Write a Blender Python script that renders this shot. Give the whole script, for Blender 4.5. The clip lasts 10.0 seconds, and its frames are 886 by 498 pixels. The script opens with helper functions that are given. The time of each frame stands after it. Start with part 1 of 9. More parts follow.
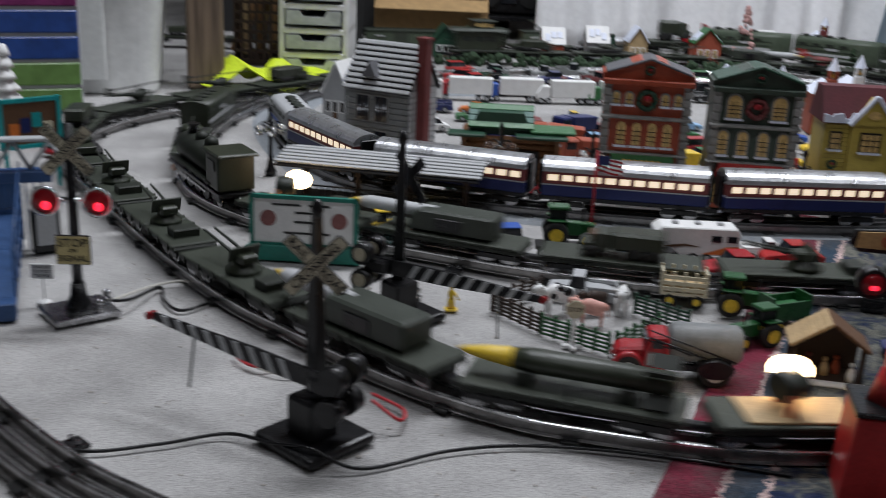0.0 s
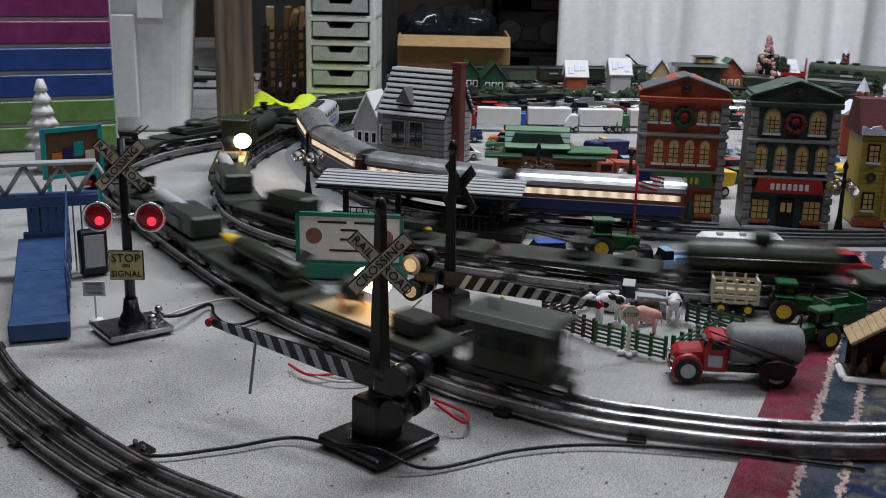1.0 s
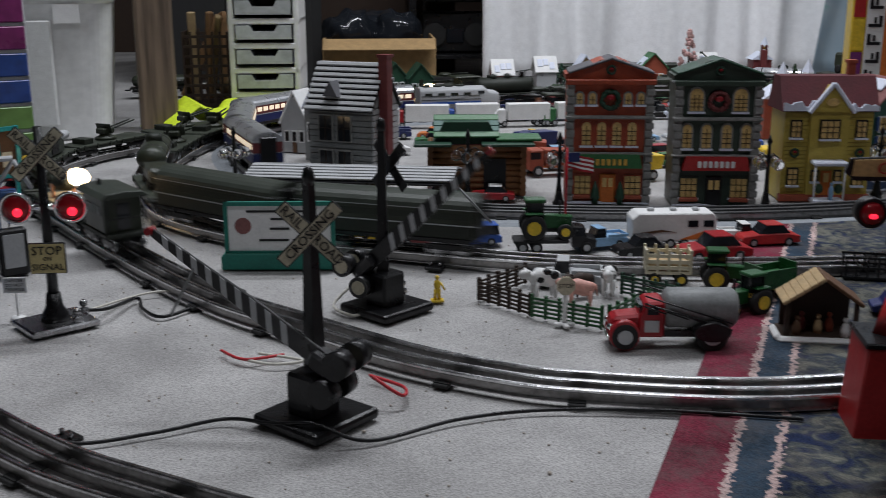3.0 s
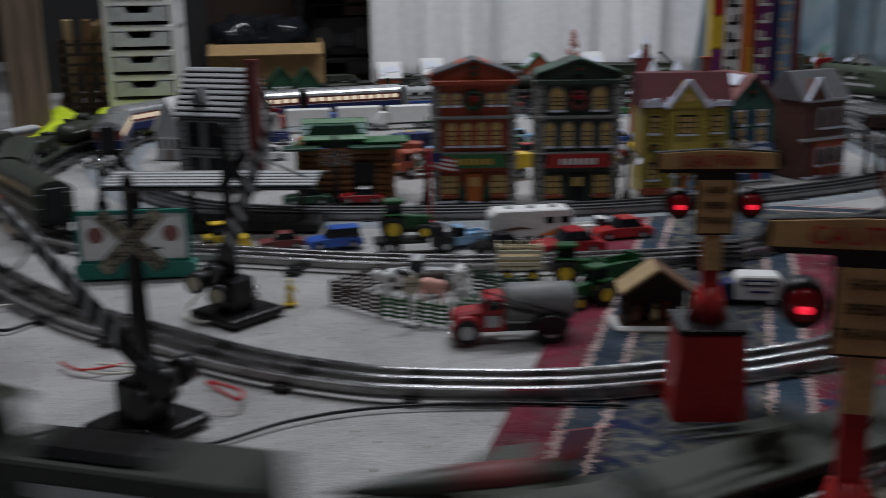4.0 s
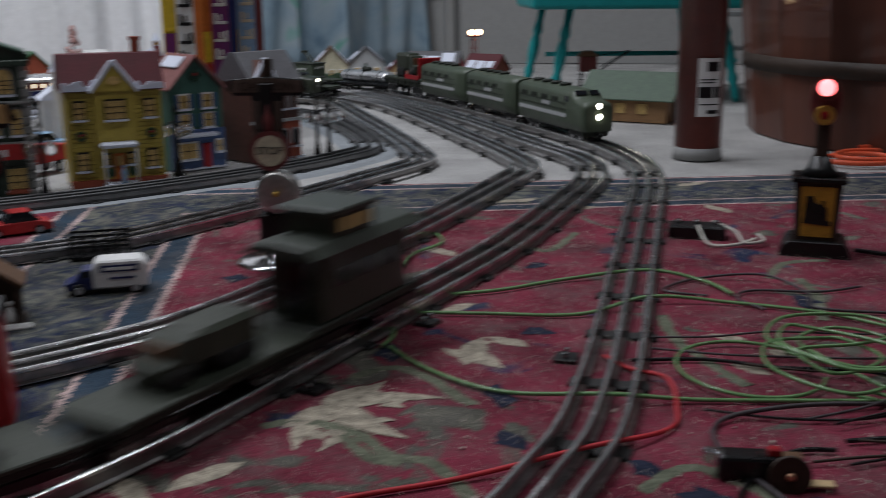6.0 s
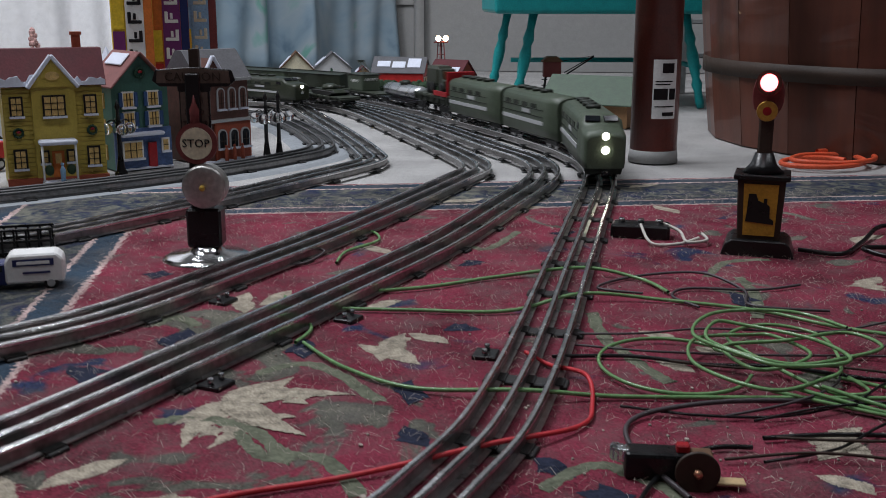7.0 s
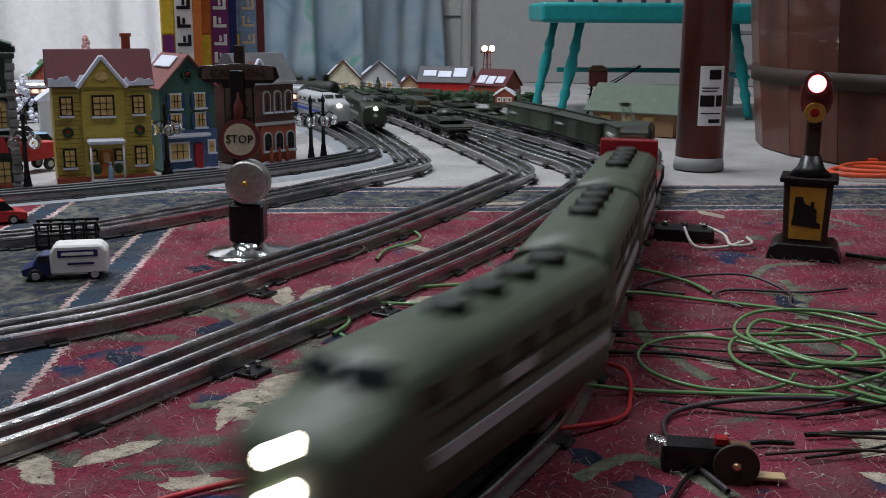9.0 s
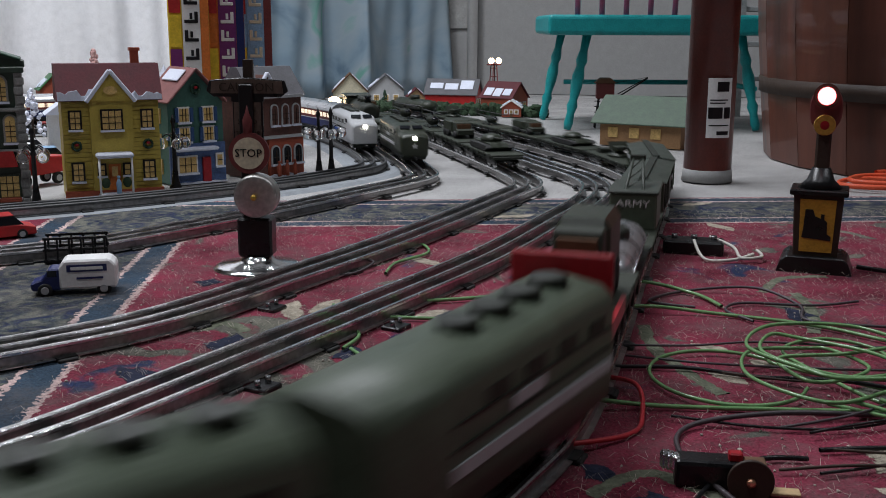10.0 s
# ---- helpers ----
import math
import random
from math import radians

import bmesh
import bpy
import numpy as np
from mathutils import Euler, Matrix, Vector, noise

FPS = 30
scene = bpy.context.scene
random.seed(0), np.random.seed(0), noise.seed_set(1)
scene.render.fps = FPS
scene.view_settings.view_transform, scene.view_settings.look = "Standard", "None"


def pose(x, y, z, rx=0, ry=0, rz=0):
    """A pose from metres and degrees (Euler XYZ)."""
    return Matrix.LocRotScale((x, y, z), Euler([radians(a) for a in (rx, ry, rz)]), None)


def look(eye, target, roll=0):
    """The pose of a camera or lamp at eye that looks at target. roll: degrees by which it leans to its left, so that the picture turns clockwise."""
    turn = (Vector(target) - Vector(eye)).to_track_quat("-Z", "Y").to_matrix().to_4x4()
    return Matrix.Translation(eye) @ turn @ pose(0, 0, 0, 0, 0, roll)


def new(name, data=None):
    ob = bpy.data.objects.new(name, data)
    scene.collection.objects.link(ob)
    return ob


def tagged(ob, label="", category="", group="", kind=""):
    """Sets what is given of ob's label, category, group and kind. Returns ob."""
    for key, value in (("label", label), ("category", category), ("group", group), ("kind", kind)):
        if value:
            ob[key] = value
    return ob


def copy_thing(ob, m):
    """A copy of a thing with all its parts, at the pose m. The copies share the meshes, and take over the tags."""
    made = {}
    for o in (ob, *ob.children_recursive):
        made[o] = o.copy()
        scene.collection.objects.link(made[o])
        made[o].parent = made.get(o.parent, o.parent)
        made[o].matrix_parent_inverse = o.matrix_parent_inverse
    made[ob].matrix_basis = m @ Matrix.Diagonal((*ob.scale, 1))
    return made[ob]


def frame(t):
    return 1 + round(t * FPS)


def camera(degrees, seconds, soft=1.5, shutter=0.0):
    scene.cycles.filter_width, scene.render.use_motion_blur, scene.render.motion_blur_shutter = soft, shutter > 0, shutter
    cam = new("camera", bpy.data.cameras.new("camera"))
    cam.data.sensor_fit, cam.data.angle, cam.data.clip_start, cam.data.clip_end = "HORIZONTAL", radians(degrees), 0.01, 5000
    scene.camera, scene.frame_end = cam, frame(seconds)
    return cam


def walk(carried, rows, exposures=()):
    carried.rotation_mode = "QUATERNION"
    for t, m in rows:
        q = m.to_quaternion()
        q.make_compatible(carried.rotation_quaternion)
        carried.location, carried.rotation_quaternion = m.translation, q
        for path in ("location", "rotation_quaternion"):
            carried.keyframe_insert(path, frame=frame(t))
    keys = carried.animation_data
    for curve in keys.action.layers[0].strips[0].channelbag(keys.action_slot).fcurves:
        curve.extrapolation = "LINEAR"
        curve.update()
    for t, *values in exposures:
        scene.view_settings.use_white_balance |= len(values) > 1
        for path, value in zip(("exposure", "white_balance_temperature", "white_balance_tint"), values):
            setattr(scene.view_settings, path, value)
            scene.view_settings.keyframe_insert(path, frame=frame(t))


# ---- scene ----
cam = camera(45.9, 10.0, soft=0.6, shutter=1.1)
METRES, EYE, TILT, LEAN, TURN = 0.49, 0.362, -17.0, 2.0, 0.0
PATH = [
    (0, (0.149, 0.042, 0.359), (0.266, 1.938, -0.264), 2.7),
    (0.5, (0.126, 0.032, 0.345), (0.196, 1.946, -0.229), 2.0),
    (1, (0.117, 0.035, 0.325), (0.205, 1.96, -0.212), 1.3),
    (1.5, (0.112, 0.038, 0.301), (0.209, 1.97, -0.208), -0.1),
    (2, (0.112, 0.04, 0.298), (0.244, 1.969, -0.212), -0.1),
    (3.3, (0.128, 0.034, 0.291), (0.361, 1.957, -0.22), -0.5),
    (3.5, (0.141, 0.028, 0.294), (0.39, 1.946, -0.218), -0.8),
    (4, (0.178, 0.019, 0.292), (0.548, 1.919, -0.213), -0.8),
    (4.5, (0.225, 0.016, 0.281), (0.776, 1.869, -0.231), -0.8),
    (5, (0.286, 0.021, 0.262), (1.102, 1.775, -0.248), -1.8),
    (5.5, (0.353, 0.018, 0.26), (1.331, 1.682, -0.258), -0.8),
    (6, (0.405, 0.021, 0.241), (1.456, 1.651, -0.248), -0.4),
    (6.2, (0.417, 0.019, 0.243), (1.498, 1.629, -0.249), -0.5),
    (7.3, (0.457, 0.016, 0.213), (1.534, 1.637, -0.247), 0.3),
    (7.5, (0.457, 0.014, 0.211), (1.522, 1.641, -0.254), 0.2),
    (8, (0.458, 0.014, 0.21), (1.502, 1.658, -0.243), -0.1),
    (8.5, (0.457, 0.012, 0.209), (1.485, 1.67, -0.232), 0.2),
    (9, (0.456, 0.015, 0.207), (1.47, 1.682, -0.231), 0.4),
    (9.5, (0.454, 0.016, 0.206), (1.464, 1.689, -0.219), 0.3),
    (10, (0.455, 0.018, 0.208), (1.461, 1.695, -0.208), 0.2),
]
walk(cam, [(t, look(eye, target, roll)) for t, eye, target, roll in PATH], exposures=[(0, -0.1), (2.2, -0.1), (3.5, -0.5), (4.5, -0.8), (5.2, -0.75), (6.0, -0.5), (7.4, 0.05), (10, 0.02)])

# ---- world and lights ----
world = bpy.data.worlds.new("basement_air")
world.use_nodes = True
world.node_tree.nodes["Background"].inputs[0].default_value = (0.8, 0.85, 1.0, 1)
world.node_tree.nodes["Background"].inputs[1].default_value = 0.004
scene.world = world


def ceiling_lamp(name, x, y, z, sx, sy, watts, colour):
    data = bpy.data.lights.new(name, "AREA")
    data.shape, data.size, data.size_y, data.energy, data.color = "RECTANGLE", sx, sy, watts, colour
    ob = new(name, data)
    ob.matrix_world = pose(x, y, z)
    return ob


# Unseen lamps: the second is added for house fronts, the last for the sheet.
LAMPS = [(0.0, 1.6, 2.28, 34), (0.0, 0.0, 2.28, 9), (2.2, 0.0, 2.28, 11), (1.1, 2.0, 2.28, 38)]
for lx, ly, lz, watts in LAMPS:
    ceiling_lamp("tube_light", lx, ly, lz, 1.2, 0.12, watts, (0.9, 0.93, 1.0))


# ---- materials ----
def mat(name, colour, rough=0.6, metal=0.0, spread=0.25, grain=60.0, bump=0.15, dirt=0.0, emit=0.0, spec=0.4, piece=0.0):
    m = bpy.data.materials.new(name)
    m.use_nodes = True
    n, l = m.node_tree.nodes, m.node_tree.links
    b = n["Principled BSDF"]
    b.inputs["Metallic"].default_value = metal
    b.inputs["Specular IOR Level"].default_value = spec
    tc = n.new("ShaderNodeTexCoord")
    fine, wide = n.new("ShaderNodeTexNoise"), n.new("ShaderNodeTexNoise")
    fine.inputs["Scale"].default_value, wide.inputs["Scale"].default_value = grain * 6, grain
    fine.inputs["Detail"].default_value, wide.inputs["Detail"].default_value = 4, 6
    for t in (fine, wide):
        l.new(tc.outputs["Object"], t.inputs["Vector"])
    add = n.new("ShaderNodeMath")
    add.operation = "ADD"
    l.new(fine.outputs["Fac"], add.inputs[0])
    l.new(wide.outputs["Fac"], add.inputs[1])
    rng = n.new("ShaderNodeMapRange")
    rng.inputs["From Min"].default_value, rng.inputs["From Max"].default_value = 0.6, 1.4
    rng.inputs["To Min"].default_value, rng.inputs["To Max"].default_value = 1 - spread, 1 + spread
    l.new(add.outputs[0], rng.inputs["Value"])
    mul = n.new("ShaderNodeMix")
    mul.data_type, mul.blend_type = "RGBA", "MULTIPLY"
    mul.inputs["Factor"].default_value = 1
    mul.inputs["A"].default_value = (*colour, 1)
    l.new(rng.outputs[0], mul.inputs["B"])
    out = mul.outputs["Result"]
    if piece:
        info = n.new("ShaderNodeObjectInfo")
        hs = n.new("ShaderNodeHueSaturation")
        r2 = n.new("ShaderNodeMapRange")
        r2.inputs["To Min"].default_value, r2.inputs["To Max"].default_value = 1 - piece, 1 + piece
        l.new(info.outputs["Random"], r2.inputs["Value"])
        l.new(r2.outputs[0], hs.inputs["Value"])
        l.new(out, hs.inputs["Color"])
        out = hs.outputs[0]
    if dirt:
        dn = n.new("ShaderNodeTexNoise")
        dn.inputs["Scale"].default_value, dn.inputs["Detail"].default_value = grain * 0.35, 8
        l.new(tc.outputs["Object"], dn.inputs["Vector"])
        dr = n.new("ShaderNodeMapRange")
        dr.inputs["From Min"].default_value, dr.inputs["From Max"].default_value = 0.5, 0.75
        dr.inputs["To Max"].default_value = dirt
        l.new(dn.outputs["Fac"], dr.inputs["Value"])
        dm = n.new("ShaderNodeMix")
        dm.data_type = "RGBA"
        l.new(dr.outputs[0], dm.inputs["Factor"])
        l.new(out, dm.inputs["A"])
        dm.inputs["B"].default_value = (0.1, 0.09, 0.075, 1)
        out = dm.outputs["Result"]
    l.new(out, b.inputs["Base Color"])
    rr = n.new("ShaderNodeMapRange")
    rr.inputs["To Min"].default_value, rr.inputs["To Max"].default_value = max(rough - 0.12, 0.03), min(rough + 0.12, 1)
    l.new(wide.outputs["Fac"], rr.inputs["Value"])
    l.new(rr.outputs[0], b.inputs["Roughness"])
    if bump:
        bp = n.new("ShaderNodeBump")
        bp.inputs["Strength"].default_value, bp.inputs["Distance"].default_value = bump, 0.002
        l.new(add.outputs[0], bp.inputs["Height"])
        l.new(bp.outputs[0], b.inputs["Normal"])
    if emit:
        b.inputs["Emission Color"].default_value = (*colour, 1)
        b.inputs["Emission Strength"].default_value = emit
    return m


def glass_mat(name, colour=(1, 1, 1), rough=0.02):
    m = bpy.data.materials.new(name)
    m.use_nodes = True
    b = m.node_tree.nodes["Principled BSDF"]
    b.inputs["Base Color"].default_value = (*colour, 1)
    b.inputs["Transmission Weight"].default_value = 1
    b.inputs["Roughness"].default_value = rough
    return m


M = {}
for key, args in {
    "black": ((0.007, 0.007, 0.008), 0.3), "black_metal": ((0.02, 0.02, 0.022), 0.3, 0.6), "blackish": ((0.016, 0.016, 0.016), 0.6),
    "steel": ((0.42, 0.42, 0.43), 0.25, 1.0, 0.35), "rail": ((0.66, 0.66, 0.67), 0.24, 1.0, 0.4), "chrome": ((0.75, 0.75, 0.76), 0.12, 1.0, 0.1),
    "olive": ((0.028, 0.034, 0.022), 0.38), "olive_dark": ((0.015, 0.019, 0.013), 0.55), "olive_light": ((0.034, 0.041, 0.029), 0.55), "army_grey": ((0.04, 0.048, 0.038), 0.45),
    "army_green": ((0.066, 0.086, 0.058), 0.46), "grey": ((0.2, 0.21, 0.21), 0.5), "light_grey": ((0.42, 0.43, 0.44), 0.5), "white": ((0.75, 0.75, 0.74), 0.5), "cream": ((0.62, 0.57, 0.42), 0.5),
    "red": ((0.42, 0.025, 0.025), 0.4), "bright_red": ((0.34, 0.013, 0.02), 0.35), "maroon": ((0.16, 0.035, 0.035), 0.5), "brick_red": ((0.33, 0.075, 0.04), 0.6), "orange": ((0.6, 0.16, 0.03), 0.5),
    "yellow": ((0.72, 0.5, 0.04), 0.4), "house_yellow": ((0.52, 0.4, 0.12), 0.45), "lime": ((0.6, 0.75, 0.03), 0.6), "green": ((0.03, 0.14, 0.045), 0.4), "tractor_green": ((0.014, 0.085, 0.024), 0.3),
    "dark_green": ((0.018, 0.06, 0.035), 0.45), "mint": ((0.045, 0.125, 0.1), 0.5), "teal": ((0.012, 0.3, 0.31), 0.4), "sea_green": ((0.015, 0.17, 0.13), 0.45),
    "blue": ((0.03, 0.1, 0.42), 0.35), "navy": ((0.012, 0.02, 0.1), 0.4), "ramp_blue": ((0.03, 0.075, 0.19), 0.4), "sky_blue": ((0.25, 0.42, 0.62), 0.45), "snow": ((0.7, 0.74, 0.85), 0.6), "purple": ((0.17, 0.03, 0.15), 0.35),
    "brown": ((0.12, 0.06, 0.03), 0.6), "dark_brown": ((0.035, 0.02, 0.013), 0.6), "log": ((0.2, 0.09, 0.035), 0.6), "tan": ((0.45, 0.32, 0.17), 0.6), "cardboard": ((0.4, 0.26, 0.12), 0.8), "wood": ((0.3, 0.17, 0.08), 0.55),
    "column_red": ((0.15, 0.03, 0.022), 0.35), "roof_red": ((0.1, 0.021, 0.027), 0.7), "roof_pink": ((0.24, 0.1, 0.095), 0.65), "roof_grey": ((0.11, 0.11, 0.12), 0.7), "silver": ((0.55, 0.56, 0.58), 0.3, 0.8), "pink": ((0.7, 0.36, 0.3), 0.5),
    "rubber": ((0.015, 0.015, 0.015), 0.7), "copper": ((0.75, 0.4, 0.25), 0.35, 0.9), "wire_green": ((0.15, 0.29, 0.12), 0.25), "wire_red": ((0.5, 0.03, 0.04), 0.4), "wire_grey": ((0.06, 0.05, 0.055), 0.4), "wire_white": ((0.6, 0.58, 0.52), 0.5),
    "hedge": ((0.03, 0.055, 0.028), 0.9), "roadbed": ((0.24, 0.26, 0.28), 0.8), "plaster": ((0.29, 0.29, 0.285), 0.8), "sheet": ((0.88, 0.88, 0.89), 0.85), "bin": ((0.62, 0.63, 0.62), 0.4), "gold": ((0.6, 0.38, 0.08), 0.35, 0.7),
}.items():
    M[key] = mat(key, *args, spread=0.1) if len(args) < 4 and key in ("sheet", "white", "plaster", "bin", "snow", "light_grey", "blue", "purple") and len(args) == 2 else mat(key, *args)
for key, colour, power in (("glow_warm", (1.0, 0.72, 0.42), 14), ("glow_white", (1.0, 0.93, 0.8), 14), ("glow_red", (1.0, 0.02, 0.05), 2), ("glow_window", (1.0, 0.62, 0.25), 0.55), ("glow_pink", (1.0, 0.16, 0.17), 6), ("glow_coach", (1.0, 0.82, 0.6), 0.8)):
    M[key] = mat(key, colour, 0.3, spread=0.05, bump=0, emit=power)
# Rail metals: web darkened and foot brightened, shade and glints put into colour.
M["rail_flank"] = mat("rail_flank", (0.27, 0.26, 0.255), 0.33, 0.95, spread=0.45, grain=40)
M["rail_dark"] = mat("rail_dark", (0.09, 0.09, 0.092), 0.5, 0.6, spread=0.3)
M["rail_foot"] = mat("rail_foot", (0.55, 0.54, 0.54), 0.3, 0.95, spread=0.5, grain=30)
M["glass"] = glass_mat("glass")
M["dark_glass"] = mat("dark_glass", (0.012, 0.014, 0.018), 0.08, spread=0.05, bump=0)
M["red_glass"] = mat("red_glass", (0.25, 0.01, 0.015), 0.08, spread=0.1, bump=0)


# ---- building helpers ----
def part(name, bm, material, parent, label=""):
    me = bpy.data.meshes.new(name)
    bm.to_mesh(me)
    bm.free()
    me.materials.append(M[material] if isinstance(material, str) else material)
    ob = new(name, me)
    if parent is not None:
        ob.parent = parent
    return tagged(ob, label)


def thing(name, label, category, m, group="", kind=""):
    ob = new(name)
    ob.empty_display_size = 0.02
    ob.matrix_world = m
    return tagged(ob, label, category, group, kind)


def add_box(bm, x, y, z, sx, sy, sz, bevel=0.0, turn=None, seg=1):
    r = bmesh.ops.create_cube(bm, size=1)
    vs = r["verts"]
    bmesh.ops.scale(bm, vec=(sx, sy, sz), verts=vs)
    if bevel:
        es = list({e for v in vs for e in v.link_edges})
        rb = bmesh.ops.bevel(bm, geom=es, offset=bevel, segments=seg, affect="EDGES", profile=0.5)
        vs = list({v for f in rb["faces"] for v in f.verts} | {v for v in vs if v.is_valid})
    if turn is not None:
        bmesh.ops.transform(bm, matrix=turn, verts=vs)
    bmesh.ops.translate(bm, vec=(x, y, z), verts=vs)
    return vs


def box(x, y, z, sx, sy, sz, bevel=0.0, turn=None, seg=1):
    bm = bmesh.new()
    add_box(bm, x, y, z, sx, sy, sz, bevel, turn, seg)
    return bm


def add_tube(bm, a, b, r1, r2=None, n=12):
    a, b = Vector(a), Vector(b)
    d = b - a
    q = d.to_track_quat("Z", "Y").to_matrix().to_4x4()
    bmesh.ops.create_cone(bm, cap_ends=True, segments=n, radius1=r1, radius2=r1 if r2 is None else r2, depth=d.length, matrix=Matrix.Translation((a + b) / 2) @ q)


def tube(a, b, r1, r2=None, n=12, smooth=True):
    bm = bmesh.new()
    add_tube(bm, a, b, r1, r2, n)
    if smooth:
        for f in bm.faces:
            f.smooth = len(f.verts) == 4
    return bm


def add_ball(bm, x, y, z, r, sx=1, sy=1, sz=1, n=12):
    bmesh.ops.create_uvsphere(bm, u_segments=n, v_segments=max(6, n * 2 // 3), radius=r, matrix=Matrix.Translation((x, y, z)) @ Matrix.Diagonal((sx, sy, sz, 1)))


def ball(x, y, z, r, sx=1, sy=1, sz=1, n=14):
    bm = bmesh.new()
    add_ball(bm, x, y, z, r, sx, sy, sz, n)
    for f in bm.faces:
        f.smooth = True
    return bm


def lathe(profile, n=20, cx=0, cy=0):
    """A turned shape from (radius, height) pairs."""
    bm = bmesh.new()
    rings = []
    for r, z in profile:
        rings.append([bm.verts.new((cx + r * math.cos(2 * math.pi * k / n), cy + r * math.sin(2 * math.pi * k / n), z)) for k in range(n)])
    for a, b in zip(rings, rings[1:]):
        for k in range(n):
            bm.faces.new((a[k], a[(k + 1) % n], b[(k + 1) % n], b[k])).smooth = True
    bm.faces.new(rings[0][::-1])
    bm.faces.new(rings[-1])
    return bm


def prism(outline, depth, bevel=0.0):
    """An outline in x and z, drawn out along y from 0 to depth."""
    bm = bmesh.new()
    f = bm.faces.new([bm.verts.new((x, 0, z)) for x, z in outline])
    r = bmesh.ops.extrude_face_region(bm, geom=[f])
    bmesh.ops.translate(bm, vec=(0, depth, 0), verts=[v for v in r["geom"] if isinstance(v, bmesh.types.BMVert)])
    bmesh.ops.recalc_face_normals(bm, faces=bm.faces)
    if bevel:
        bmesh.ops.bevel(bm, geom=list(bm.edges), offset=bevel, segments=1, affect="EDGES")
    return bm


def placed(bm, m):
    bmesh.ops.transform(bm, matrix=m, verts=bm.verts)
    return bm


def joined(*bms):
    out = bmesh.new()
    for b in bms:
        me = bpy.data.meshes.new("tmp")
        b.to_mesh(me)
        b.free()
        out.from_mesh(me)
        bpy.data.meshes.remove(me)
    return out


def cable(points, r=0.0012, n=6, closed=False):
    """A round wire through the points, smoothed."""
    pts = smooth_line([Vector(p) for p in points], closed, 8)
    bm = bmesh.new()
    rings = []
    for k, p in enumerate(pts):
        d = (pts[min(k + 1, len(pts) - 1)] - pts[max(k - 1, 0)]).normalized()
        side = d.cross(Vector((0, 0, 1)))
        side = side.normalized() if side.length > 1e-4 else Vector((1, 0, 0))
        up = side.cross(d)
        rings.append([bm.verts.new(p + r * (side * math.cos(2 * math.pi * j / n) + up * math.sin(2 * math.pi * j / n))) for j in range(n)])
    for a, b in zip(rings, rings[1:]):
        for j in range(n):
            bm.faces.new((a[j], a[(j + 1) % n], b[(j + 1) % n], b[j])).smooth = True
    return bm


def smooth_line(p, closed, per):
    out, n = [], len(p)
    for k in range(n if closed else n - 1):
        a, b, c, d = (p[(k + j) % n] if closed else p[min(max(k + j, 0), n - 1)] for j in (-1, 0, 1, 2))
        for j in range(per):
            u = j / per
            out.append(0.5 * (2 * b + (c - a) * u + (2 * a - 5 * b + 4 * c - d) * u * u + (3 * b - a - 3 * c + d) * u ** 3))
    if not closed:
        out.append(p[-1])
    return out


def text_bm(words, size, depth=0.0004):
    cu = bpy.data.curves.new("lettering", "FONT")
    cu.body, cu.size, cu.extrude, cu.align_x, cu.align_y, cu.resolution_u = words, size, depth, "CENTER", "CENTER", 2
    ob = bpy.data.objects.new("lettering", cu)
    scene.collection.objects.link(ob)
    bpy.context.view_layer.update()
    me = ob.to_mesh()
    bm = bmesh.new()
    bm.from_mesh(me)
    ob.to_mesh_clear()
    bpy.data.objects.remove(ob)
    bpy.data.curves.remove(cu)
    return bm


# ---- railway lines ----
class Line:
    """A railway line: a smoothed centre line with arc lengths; it can be closed."""

    def __init__(self, points, closed):
        self.closed = closed
        p = smooth_line([Vector((x, y, 0)) for x, y in points], closed, 10)
        if closed:
            p.append(p[0].copy())
        self.p = np.array([(v.x, v.y) for v in p])
        self.s = np.concatenate(([0], np.cumsum(np.hypot(*np.diff(self.p, axis=0).T))))
        self.length = self.s[-1]

    def at(self, s):
        if self.closed:
            s = s % self.length
        elif s < 0 or s > self.length:
            e, d = (self.p[0], self.p[1] - self.p[0]) if s < 0 else (self.p[-1], self.p[-1] - self.p[-2])
            d = d / np.hypot(*d)
            return e + d * (s if s < 0 else s - self.length)
        return np.array((np.interp(s, self.s, self.p[:, 0]), np.interp(s, self.s, self.p[:, 1])))

    def near(self, x, y):
        return float(self.s[np.argmin(np.hypot(self.p[:, 0] - x, self.p[:, 1] - y))])

    def place(self, s, half, z):
        a, b = self.at(s + half), self.at(s - half)
        c, d = (a + b) / 2, a - b
        return pose(c[0], c[1], z, 0, 0, math.degrees(math.atan2(d[1], d[0])))


OUTER = Line([(1.234, 1.105), (1.167, 1.051), (0.93, 0.885), (0.77, 0.788), (0.65, 0.722), (0.563, 0.70), (0.46, 0.69), (0.39, 0.694), (0.303, 0.716), (0.248, 0.738), (0.171, 0.793), (0.083, 0.884), (0.03, 0.942),
              (-0.03, 1.027), (-0.106, 1.152), (-0.21, 1.335), (-0.27, 1.45), (-0.305, 1.6), (-0.26, 1.76), (-0.142, 1.91), (0, 2.07), (0.2, 2.3), (0.5, 2.45), (0.9, 2.5), (1.25, 2.35), (1.42, 2.1), (1.455, 1.95), (1.44, 1.78), (1.354, 1.46), (1.275, 1.193)], True)
